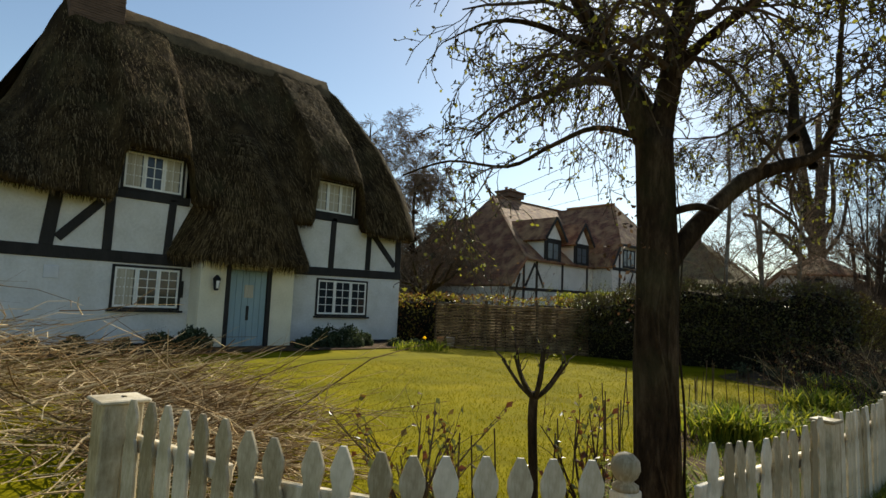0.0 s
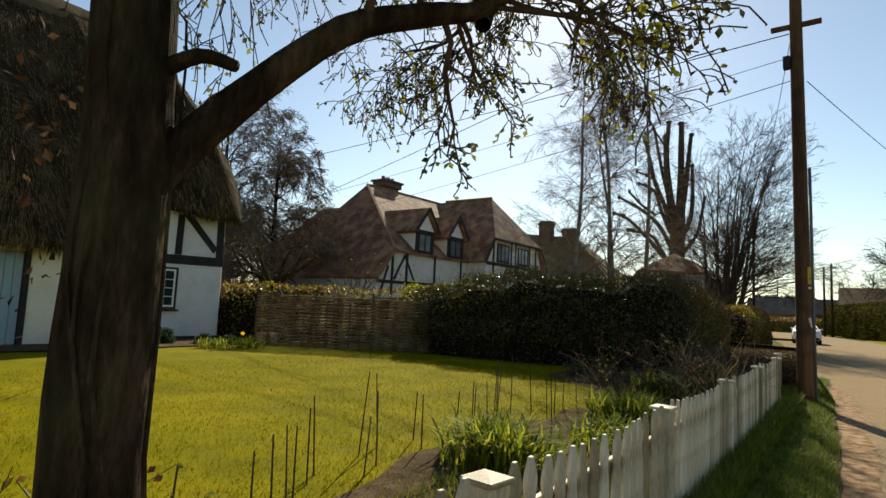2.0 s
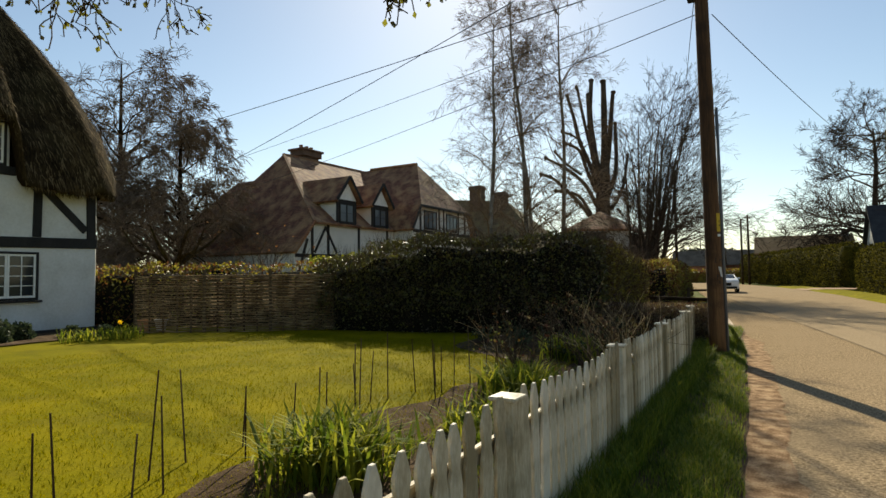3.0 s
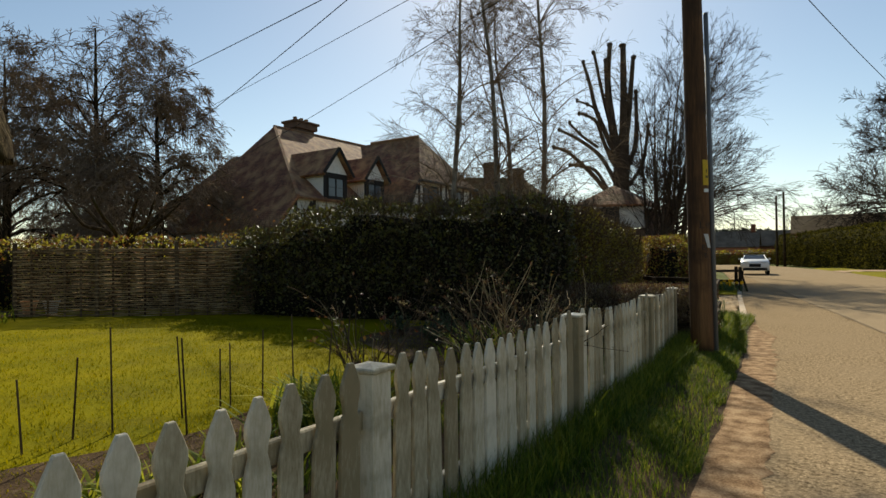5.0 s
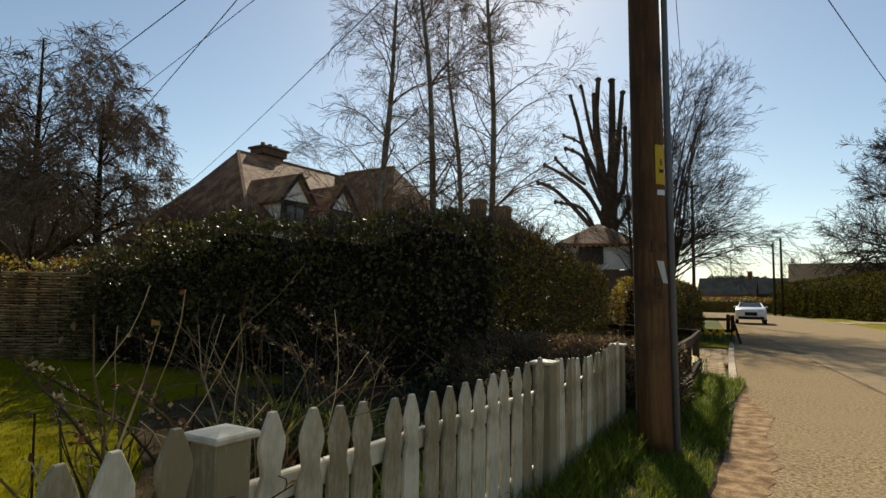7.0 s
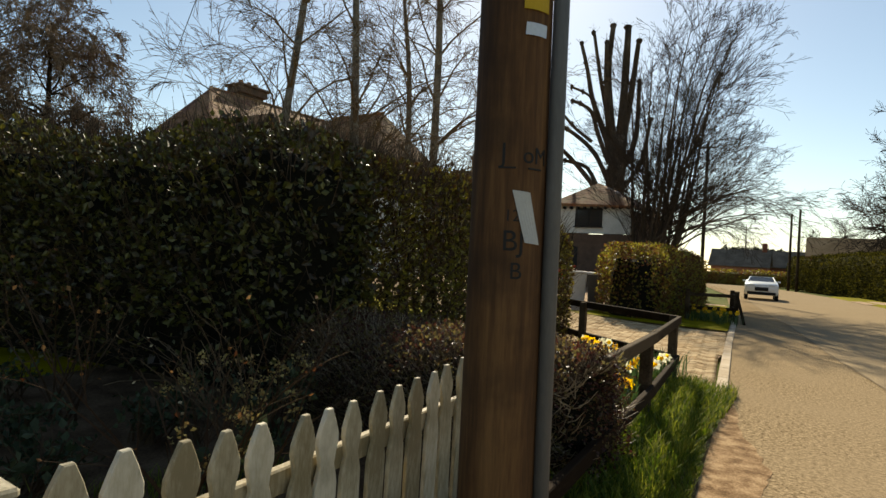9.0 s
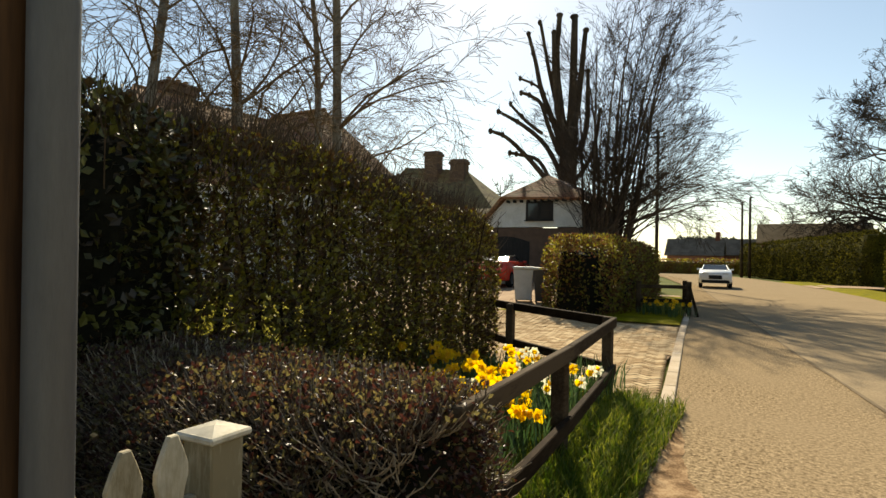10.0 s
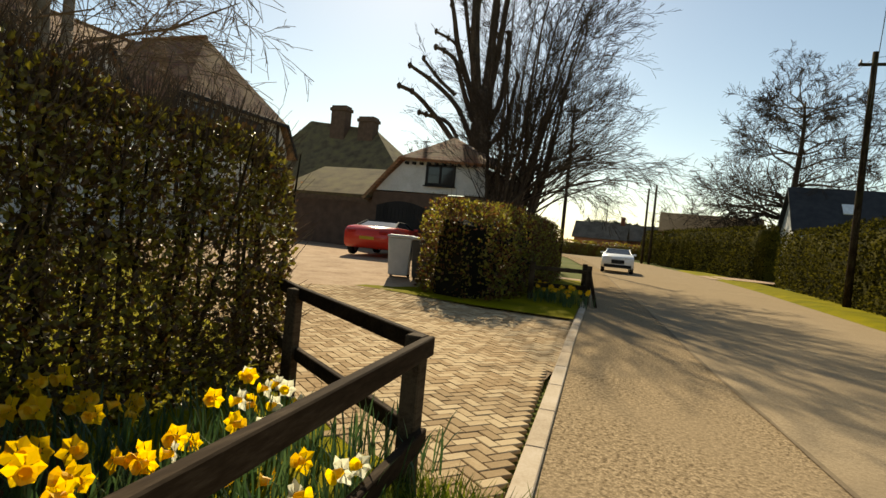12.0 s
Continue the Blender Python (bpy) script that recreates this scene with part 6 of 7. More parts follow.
spots = []
for cx, cy, n, kind in ((-2.5, 21.4, 12, 0), (-2.7, 21.1, 10, 0), (-2.1, 20.9, 12, 0), (-2.0, 20.5, 10, 2), (-1.55, 19.9, 10, 0), (-1.7, 20.4, 12, 0), (-1.35, 20.3, 9, 0), (-1.9, 20.9, 12, 0), (-1.45, 20.95, 10, 2), (-1.2, 20.6, 8, 1), (-1.6, 21.3, 9, 0), (-1.25, 21.3, 8, 1), (-2.1, 21.6, 10, 0), (-1.6, 21.9, 8, 1), (-2.3, 22.3, 8, 1), (-1.85, 22.2, 6, 1), (-2.3, 20.1, 8, 0), (-1.1, 19.7, 7, 0), (-1.25, 20.0, 6, 0), (-2.4, 19.4, 6, 2), (-1.9, 19.15, 5, 2), (-2.2, 19.8, 7, 0), (-1.7, 19.4, 4, 1)):
    for _ in range((n + 1) // 2):
        x, y = cx + rng.gauss(0, 0.16), cy + rng.gauss(0, 0.18)
        if x > -0.92:
            x = -1.0 - rng.random() * 0.2
        spots.append((x, y))
        white = kind == 1 and rng.random() < 0.8 or kind == 2 and rng.random() < 0.5
        daffodil(x, y, WHI if white else YEL, "white daffodil with a yellow cup" if white else "yellow daffodil in bloom by the timber rail", "daffodils by the rail")
v, f = [], []
for x, y in spots:
    blades([Vector((x + rng.gauss(0, 0.06), y + rng.gauss(0, 0.06), ground_height(x, y))) for _ in range(8)], 0.36, 0.014, rng, 0.4, v, f)
blades([Vector((rng.uniform(-2.4, -0.95), rng.uniform(19.0, 22.3), 0.15)) for _ in range(1200)], 0.33, 0.013, rng, 0.4, v, f)
tagged(part_mesh("daffodil_leaves", mesh_of("daffodil_leaves", v, f), M["daffodil_leaf"], None, "green strap leaves of the daffodils", kind="stuff"), category="leaves")
for x, y in ((-1.6, 13.2), (-13.9, 13.2)):
    daffodil(x, y, YEL, "single yellow daffodil in the bed", "daffodils in the bed")
# a second patch at the far side of the drive
v, f = [], []
for k in range(26):
    x, y = -2.2 + rng.gauss(0, 0.35), 33.0 + rng.gauss(0, 0.4)
    daffodil(x, y, YEL, "yellow daffodil by the far hedge", "daffodils by the far hedge")
    blades([Vector((x + rng.gauss(0, 0.08), y + rng.gauss(0, 0.08), 0.0)) for _ in range(12)], 0.36, 0.016, rng, 0.4, v, f)
tagged(part_mesh("daffodil_leaves", mesh_of("daffodil_leaves", v, f), M["daffodil_leaf"], None, "green strap leaves beside the far hedge", kind="stuff"), category="leaves")


def clump(x, y, n, h, w, mat, label, rad=0.22, lean=0.95):
    root = thing("leafy_clump", pose(x, y, ground_height(x, y)), label, "plant", "leafy clumps in the bed")
    v, f = blades([Vector((rng.gauss(0, rad), rng.gauss(0, rad), 0)) for _ in range(n)], h, w, rng, lean)
    part_mesh("leaves", mesh_of("leaves", v, f), mat, root, kind="stuff")


M["clump_leaf"] = material("clump_leaf", [(0.09, 0.13, 0.012), (0.20, 0.23, 0.02), (0.36, 0.35, 0.035)], 3, 0.8, 0, 12, island=0.6, through_light=0.5)
for x, y, n, h in ((-2.65, 8.1, 520, 0.5), (-2.45, 11.3, 420, 0.46), (-2.8, 14.6, 380, 0.46), (-2.2, 9.6, 160, 0.3), (-1.45, 5.0, 260, 0.48), (-1.4, 5.6, 200, 0.42), (-1.6, 12.9, 150, 0.36), (-1.7, 4.4, 160, 0.45), (-2.2, 10.2, 100, 0.3), (-1.5, 14.0, 140, 0.3), (-13.2, 11.9, 120, 0.3), (-12.9, 12.6, 120, 0.35)):
    clump(x, y, n, h, 0.026, M["clump_leaf"], "clump of fresh green strap leaves in the bed")

# thin stakes of the bed
for k in range(46):
    y = 3.2 + k * 0.26 + rng.uniform(-0.12, 0.12)
    x = -2.6 - 0.9 * smoothstep(4, 8, y) + 0.6 * smoothstep(11, 15, y) + rng.uniform(-0.35, 0.3)
    v, f = [], []
    h = rng.uniform(0.5, 0.85)
    tube([Vector((0, 0, -0.03)), Vector((0, 0, h))], [0.008, 0.006], 5, v, f)
    st = part_mesh("garden_stake", mesh_of("garden_stake", v, f), M["stake"], None)
    st.matrix_basis = pose(x, y, ground_height(x, y), rng.uniform(-4, 4), rng.uniform(-4, 4), 0)
    tagged(st, "thin brown garden stake standing in the bed", "stake", "stakes in the bed")


def rose(x, y, h, n, leafy, label, seed, leaf="brown_leaf", size=0.05, thick=0.009, stem="stake"):
    t = Tree(seed)
    for _ in range(n):
        a = t.r.uniform(0, 6.283)
        t.grow(Vector((t.r.gauss(0, 0.05), t.r.gauss(0, 0.05), 0)), Vector((math.cos(a) * 0.55, math.sin(a) * 0.55, 1)), h * t.r.uniform(0.6, 1.1), thick, 1, (4,), 0.03, 0.6, 0.12, 0.4, 5)
    root = thing("shrub", pose(x, y, ground_height(x, y)), label, "shrub", "bed shrubs")
    part_mesh("stem_growth", mesh_of("stem_growth", t.wv, t.wf), M[stem], root, kind="stuff")
    lv = t.leaves(leafy, size)
    if lv[0]:
        part_mesh("leaves", mesh_of("leaves", *lv), M[leaf], root, kind="stuff")


M["rose_leaf"] = material("rose_leaf", [(0.09, 0.03, 0.012), (0.13, 0.085, 0.02), (0.12, 0.13, 0.03)], 3, 0.4, 0, 12, island=0.7, through_light=0.4)
rose(-2.9, 3.0, 0.85, 12, 3, "rose bush with russet young leaves", 201, "rose_leaf", 0.055, 0.013)
rose(-2.45, 2.75, 0.7, 9, 3, "rose bush with russet young leaves", 202, "rose_leaf", 0.055, 0.013)
rose(-2.2, 4.1, 0.8, 12, 3, "rose bush with russet young leaves", 203, "rose_leaf", 0.055, 0.013)
rose(-3.1, 2.2, 0.5, 6, 2, "low rose bush beside the fence", 204, "rose_leaf", 0.045)
rose(-2.6, 11.9, 1.0, 12, 2, "bare thorny rose stems behind the fence", 205, "rose_leaf", 0.045, 0.011)
rose(-1.6, 12.7, 1.1, 8, 1, "bare thorny rose stems behind the fence", 206, "rose_leaf", 0.03)
rose(-2.3, 13.9, 1.25, 14, 1, "bare thorny rose stems behind the fence", 207, "rose_leaf", 0.03)
# stems given dry_stem: pale colour stands in for sunlight on their edges
rose(-1.65, 12.5, 1.2, 7, 2, "bare rose stems coloured pale as if sunlit, with young buds, behind the fence", 215, "rose_leaf", 0.03, 0.012, "dry_stem")
rose(-1.5, 12.15, 1.25, 5, 2, "bare rose stems coloured pale as if sunlit, with young buds, behind the fence", 216, "rose_leaf", 0.03, 0.012, "dry_stem")
rose(-1.7, 13.15, 1.2, 5, 1, "bare rose stems coloured pale as if sunlit, with young buds, behind the fence", 217, "rose_leaf", 0.03, 0.010, "dry_stem")
rose(-3.0, 12.4, 1.05, 6, 1, "bare rose stems behind the fence", 212, "rose_leaf", 0.03, 0.009, "dry_stem")
rose(-2.2, 14.3, 1.1, 7, 1, "bare rose stems behind the fence", 213, "rose_leaf", 0.03, 0.009, "dry_stem")
rose(-3.5, 13.6, 1.0, 6, 1, "bare rose stems behind the fence", 214, "rose_leaf", 0.03)
rose(-2.9, 15.0, 1.15, 12, 1, "tall bare stems before the hedge", 208, "brown_leaf", 0.026)
rose(-1.9, 16.1, 1.2, 12, 1, "tall bare stems before the hedge", 209, "brown_leaf", 0.026)
rose(-3.9, 16.4, 1.2, 12, 2, "tall stems with russet leaves before the hedge", 210, "brown_leaf", 0.032)
rose(-2.4, 16.8, 1.0, 14, 1, "grey seed stems before the hedge", 211, "dry_stem", 0.03)


def cane(x, y, lean, h, seed):
    """One long arching stem with tufts of young leaves and buds all along it."""
    r = random.Random(seed)
    root = thing("rose_cane", pose(x, y, ground_height(x, y)), "long arching bare cane with tufts of small buds", "shrub", "canes behind the fence")
    pts = [Vector((lean[0] * h * k * k + r.gauss(0, 0.012), lean[1] * h * k * k + r.gauss(0, 0.012), h * (k - 0.10 * k ** 3))) for k in (0, 0.15, 0.3, 0.45, 0.6, 0.75, 0.9, 1.0)]
    v, f, lv, lf = [], [], [], []
    tube(pts, [0.009, 0.0085, 0.008, 0.0075, 0.007, 0.006, 0.005, 0.003], 6, v, f)
    for k in range(34):
        q = r.uniform(0.25, 1.0) * 7
        i = min(6, int(q))
        p = pts[i].lerp(pts[i + 1], q - i)
        d = Vector((r.gauss(0, 1), r.gauss(0, 1), 0.5)).normalized()
        tip = p + d * r.uniform(0.02, 0.06)
        tube([p, tip], [0.003, 0.002], 3, v, f)
        leaf_quads([tip] * 4, [d] * 4, 0.026, r, lv, lf)
    part_mesh("stem", mesh_of("stem", v, f), M["stake"], root)
    part_mesh("leaves", mesh_of("leaves", lv, lf), M["cane_leaf"], root, kind="stuff")


M["cane_leaf"] = material("cane_leaf", [(0.12, 0.05, 0.022), (0.22, 0.14, 0.06), (0.34, 0.27, 0.13)], 3, 0.5, 0, 12, island=0.7, through_light=0.4)
for k, (x, y, lx, ly, h) in enumerate(((-1.75, 13.6, -0.75, -0.42, 1.15), (-1.9, 14.2, -0.6, -0.3, 1.25), (-1.6, 14.6, -0.5, -0.35, 1.2), (-2.2, 13.2, -0.8, -0.5, 1.0), (-1.55, 12.6, -0.55, -0.2, 1.1), (-2.4, 14.9, -0.35, -0.3, 1.3), (-1.5, 13.1, -0.3, -0.5, 1.0))):
    cane(x, y, (lx, ly), h, 300 + k)
# faded flower heads on woody stems
M["faded_head"] = material("faded_head", [(0.28, 0.17, 0.06), (0.42, 0.31, 0.10), (0.55, 0.42, 0.16)], 8, 0.8, 0, 30, island=0.5, through_light=0.5)
for k, (x, y, hh) in enumerate(((-2.25, 16.75, 0.5), (-2.6, 17.1, 0.6), (-2.95, 16.8, 0.55), (-2.0, 16.3, 0.45))):
    rr = random.Random(240 + k)
    shrub = thing("hydrangea", pose(x, y, ground_height(x, y)), "low hydrangea bush with faded yellowish flower heads", "shrub", "hydrangeas before the hedge")
    sv_, sf_, lv_, lf_ = [], [], [], []
    for j in range(7):
        a = rr.uniform(0, 6.283)
        tip = Vector((math.cos(a) * rr.uniform(0.08, 0.28), math.sin(a) * rr.uniform(0.08, 0.28), hh * rr.uniform(0.6, 1.15)))
        tube([Vector((0, 0, 0)), tip * 0.5 + Vector((0.02, 0, 0.05)), tip], [0.006, 0.005, 0.004], 5, sv_, sf_)
        n_p = 26
        P = [tip + Vector((rr.gauss(0, 0.022), rr.gauss(0, 0.022), rr.gauss(0, 0.018))) for _ in range(n_p)]
        hv_, hf_ = [], []
        leaf_quads(P, [(q - tip).normalized() for q in P], 0.026, rr, hv_, hf_)
        part_mesh("flower_head", mesh_of("flower_head", hv_, hf_), M["faded_head"], shrub, kind="stuff")
        L_ = [tip * rr.uniform(0.4, 0.95) + Vector((rr.gauss(0, 0.06), rr.gauss(0, 0.06), 0)) for _ in range(14)]
        leaf_quads(L_, [Vector((0, 0, 1))] * 14, 0.06, rr, lv_, lf_)
    part_mesh("stem_growth", mesh_of("stem_growth", sv_, sf_), M["stake"], shrub, kind="stuff")
    part_mesh("leaves", mesh_of("leaves", lv_, lf_), M["bush_leaf"], shrub, kind="stuff")
for k, (x, y) in enumerate(((-2.3, 15.4), (-2.9, 15.9), (-3.4, 15.3), (-1.7, 15.2), (-3.2, 16.6), (-2.0, 14.6), (-4.2, 15.6), (-3.9, 14.9), (-4.6, 16.3), (-2.7, 14.2), (-3.6, 16.0), (-3.1, 14.5), (-4.9, 15.4))):
    rose(x, y, 0.35, 16, 4, "low green ground plant in the shade of the hedge", 220 + k, "bush_leaf", 0.05)
# bushes at the cottage wall
for k, (x, y, s) in enumerate(((-14.6, 6.0, 0.95), (-14.7, 9.9, 1.0), (-14.5, 10.6, 1.05), (-14.6, 5.2, 0.7), (-14.7, 11.3, 0.6), (-14.4, 3.4, 0.6), (-14.3, 4.3, 0.5), (-14.2, 8.9, 0.5), (-14.2, 12.2, 0.4), (-14.3, 2.5, 0.6), (-14.2, 1.4, 0.55), (-14.0, 12.9, 0.35))):
    v, f = [], []
    P, Nn = [], []
    for _ in range(1500):
        d = Vector((rng.gauss(0, 1), rng.gauss(0, 1), abs(rng.gauss(0, 1)))).normalized()
        r = s * 0.62 * (0.75 + 0.25 * noise.noise(d * 2 + Vector((k, 0, 0)))) * rng.random() ** 0.25
        P.append(Vector((d.x * r, d.y * r, d.z * r * 1.25)))
        Nn.append(d)
    leaf_quads(P, Nn, 0.085, rng, v, f)
    root = thing("wall_bush", pose(x, y, ground_height(x, y)), "rounded dark grey-green bush against the cottage wall", "bush", "bushes along the cottage")
    part_mesh("leaves", mesh_of("leaves", v, f), M["bush_leaf"], root, kind="stuff")
tagged(strip("cottage_bed", lambda y: -15.86, lambda y: -13.6 + 0.3 * noise.noise((2, y, 0)), -6, 13.9, 0.4, M["soil"], 0.03, 4, label="dark soil bed along the cottage", height=ground_height), category="flower bed")

# brush pile of cut stems on the lawn
v, f = [], []
pr = random.Random(77)
for k in range(3000):
    c = pr.choice(((-6.4, 2.3, 0.62, 1.3), (-8.2, 1.0, 1.2, 1.5), (-5.0, 2.4, 0.35, 0.9), (-9.6, 0.4, 1.3, 1.4), (-7.2, 2.9, 0.5, 1.0), (-10.3, 3.0, 0.45, 1.3)))
    a = pr.gauss(0.7, 1.0)
    d = Vector((math.cos(a), math.sin(a), pr.gauss(0.06, 0.20)))
    l = pr.uniform(0.35, 1.35)
    p = Vector((c[0] + pr.gauss(0, c[3] * 0.5), c[1] + pr.gauss(0, c[3] * 0.5), 0.20 + abs(pr.gauss(0, c[2] * 0.40))))
    side = Vector((-d.y, d.x, 0)) * pr.gauss(0, 0.16) * l + Vector((0, 0, pr.gauss(0.02, 0.06) * l))
    kink = Vector((pr.gauss(0, 0.05), pr.gauss(0, 0.05), pr.gauss(0, 0.05))) * l
    pts = [p, p + d * l * 0.3 + side * 0.7, p + d * l * 0.6 + side + kink, p + d * l + kink * 2]
    pts = [Vector((q.x, q.y, max(0.18, q.z))) for q in pts]
    r0 = pr.choice((0.004, 0.006, 0.006, 0.010))
    tube(pts, [r0, r0 * 0.85, r0 * 0.65, r0 * 0.35], 4, v, f)
    if pr.random() < 0.5:
        q = pts[2] + (d + Vector((pr.gauss(0, 0.7), pr.gauss(0, 0.7), pr.gauss(0.1, 0.4)))) * l * 0.3
        tube([pts[2], Vector((q.x, q.y, max(0.18, q.z)))], [r0 * 0.6, r0 * 0.3], 3, v, f)
tagged(part_mesh("brush_pile", mesh_of("brush_pile", v, f), material("brushwood", [(0.15, 0.095, 0.045), (0.34, 0.24, 0.125), (0.55, 0.43, 0.26)], 2, 0.85, 0, 20, island=0.8), None, "pile of dry pale cut stems on the lawn", kind="stuff"), category="brushwood")

# garden pots by the cottage corner
for x, y, mat, label in ((-13.8, 13.75, "tile_orange", "small terracotta flower pot by the corner"), (-13.6, 14.1, "bin_white", "small white flower pot by the corner")):
    part_ = thing("flower_pot", pose(x, y, ground_height(x, y)), label, "flower pot")
    part("bowl", lathe(bmesh.new(), [(0.10, 0.0), (0.15, 0.26), (0.17, 0.27), (0.17, 0.32), (0.14, 0.32), (0.13, 0.28)], 14), M[mat], part_, smooth=False)

# ---- grass ----
gr = random.Random(91)


def turf(name, n, area, h, w, label, lean=0.6, mat="grass_blade", dense=None):
    v, f = [], []
    k = 0
    while k < n:
        x, y = area(gr)
        if dense and gr.random() > dense(x, y):
            continue
        k += 1
        p = Vector((x, y, ground_height(x, y) - 0.005))
        a = gr.uniform(0, 6.283)
        d, hh, ww = Vector((math.cos(a), math.sin(a), 0)), h * gr.uniform(0.5, 1.3), w * gr.uniform(0.7, 1.3)
        s = Vector((-d.y, d.x, 0)) * ww / 2
        n0 = len(v)
        mid = p + Vector((0, 0, hh * 0.6)) + d * hh * lean * 0.3
        v += [p - s, p + s, mid + s * 0.8, mid - s * 0.8, p + Vector((0, 0, hh)) + d * hh * lean]
        f += [(n0, n0 + 1, n0 + 2, n0 + 3), (n0 + 3, n0 + 2, n0 + 4)]
    tagged(part_mesh(name, mesh_of(name, v, f), M[mat], None, label, kind="stuff"), category="grass")


def verge_spot(r):
    y = r.uniform(2.0, 21.6)
    return r.uniform(-1.1, road_left(y) - 0.05 + 0.08 * noise.noise((0, y * 2.5, 5))), y


turf("verge_grass", 70000, verge_spot, 0.08, 0.006, "long tufted grass on the verge", 0.7, dense=lambda x, y: 0.25 + 0.75 * smoothstep(-0.25, 0.3, noise.noise((x * 1.6, y * 1.6, 2))))
turf("fence_grass", 16000, lambda r: (r.uniform(-1.05, -0.62), r.uniform(4, 17.4)), 0.19, 0.007, "long grass along the foot of the fence", 0.6)
turf("lawn_grass", 80000, lambda r: (-2.6 - 8.5 * r.random() ** 1.6, r.uniform(3.0, 15.5)), 0.035, 0.006, "short mown lawn grass", 0.8, "lawn_blade")
turf("bed_grass", 9000, lambda r: (r.uniform(-2.7, -1.0), r.uniform(2.5, 17)), 0.12, 0.006, "weedy grass in the flower bed", 0.7, dense=lambda x, y: smoothstep(-0.1, 0.3, noise.noise((x * 2, y * 1.2, 9))))
turf("rail_grass", 9000, lambda r: (r.uniform(-1.3, -0.35), r.uniform(17.4, 22.3)), 0.16, 0.009, "long grass under the timber rail", 0.6)

# ---- drive: kerb stones and herringbone blocks ----
for k in range(14):
    y0 = 21.5 + k * 0.915
    a, b = (road_left(y0) - 0.07, y0), (road_left(y0 + 0.905) - 0.07, y0 + 0.905)
    ks = part("kerb_stone", beam(bmesh.new(), Vector((*a, -0.02)), Vector((*b, -0.02)), 0.14, 0.1, up=(0, 0, 1), bevel=0.008), M["kerb"], None, "flush pale concrete kerb stone")
    tagged(ks, category="kerb", group="kerb stones across the drive", kind="structure")


def drive_height(x, y):
    return 0.012 + 0.34 * smoothstep(25.5, 38, y) * smoothstep(-2.5, -5.5, x - road_left(y) * 0.4)


def in_drive(x, y):
    if x > road_left(y) - 0.16:
        return False
    if y < 22.1 + max(0.0, (-1.0 - x)) * 0.72:
        return False
    return y < 31.0 or x < -5.3


dv_, df_ = [], []
xs, ys = [-18 + 0.5 * i for i in range(35)], [21.8 + 0.5 * j for j in range(45)]
for j, y in enumerate(ys):
    for i, x in enumerate(xs):
        xx = min(x, road_left(y) - 0.14)
        dv_.append(Vector((xx, y, drive_height(xx, y) - 0.012)))
for j in range(len(ys) - 1):
    for i in range(len(xs) - 1):
        a = j * len(xs) + i
        if xs[i] < road_left(ys[j]) and (ys[j] > 22.2 + max(0, -1.6 - xs[i]) * 0.7):
            df_.append((a, a + 1, a + len(xs) + 1, a + len(xs)))
drive = part_mesh("drive", mesh_of("drive", dv_, df_), M["paving_bed"], None, "block-paved drive in warm buff herringbone", False, "structure")
tagged(drive, category="drive")
bl = bmesh.new()
box(bl, (-0.097, -0.047, -0.03), (0.097, 0.047, 0.0), 0.006)
block_me = bpy.data.meshes.new("block")
bl.to_mesh(block_me)
bl.free()
block_me.materials.append(M["block_paving"])
jv, jf, singles, turn = [], [], 0, radians(52)
ct, sn = math.cos(turn), math.sin(turn)
corner_list = [(-0.096, -0.046), (0.096, -0.046), (0.096, 0.046), (-0.096, 0.046)]
for i in range(-170, 170):
    for j in range(-110, 110):
        # herringbone: pairs of blocks stepping along the diagonal
        for upright in (0, 1):
            bx = (i * 0.1 + j * 0.2) + (0.05 if upright else 0.1)
            by = (i * 0.1 - j * 0.2) + (0.20 if upright else 0.05)
            x, y = -5.0 + ct * bx - sn * by, 29.0 + sn * bx + ct * by
            if not (-14 < x < 0 and 22 < y < 37 and in_drive(x, y)):
                continue
            near = (x + 0.6) ** 2 + (y - 22.4) ** 2
            if near > 90:
                continue
            ang = turn + (math.pi / 2 if upright else 0)
            z = drive_height(x, y) + gr.uniform(-0.003, 0.003)
            if near < 4.6 and singles < 300:
                singles += 1
                ob = new("block", block_me)
                ob.parent = drive
                ob.matrix_basis = pose(x, y, z, gr.uniform(-0.8, 0.8), gr.uniform(-0.8, 0.8), math.degrees(ang) + gr.uniform(-1, 1))
            else:
                ca, sa = math.cos(ang), math.sin(ang)
                n0 = len(jv)
                for dz, k in ((-0.03, 1.0), (-0.004, 1.0), (0.0, 0.95)):
                    for px, py in corner_list:
                        jv.append((x + (ca * px - sa * py) * k, y + (sa * px + ca * py) * k, z + dz))
                for r in (0, 4):
                    for c in range(4):
                        c2 = (c + 1) % 4
                        jf.append((n0 + r + c, n0 + r + c2, n0 + r + 4 + c2, n0 + r + 4 + c))
                jf.append((n0 + 8, n0 + 9, n0 + 10, n0 + 11))
M["block_far"] = material("block_far", [(0.30, 0.20, 0.105), (0.39, 0.275, 0.155), (0.47, 0.35, 0.21)], 1.2, 0.9, 0.5, 40, island=0.5)
part_mesh("paving_blocks", mesh_of("paving_blocks", jv, jf), M["block_far"], drive, kind="stuff")
fv, ff = [], []
for j, y in enumerate(ys):
    for i, x in enumerate(xs):
        xx = min(x, road_left(y) - 0.2)
        fv.append(Vector((xx, y, drive_height(xx, y) - 0.004)))
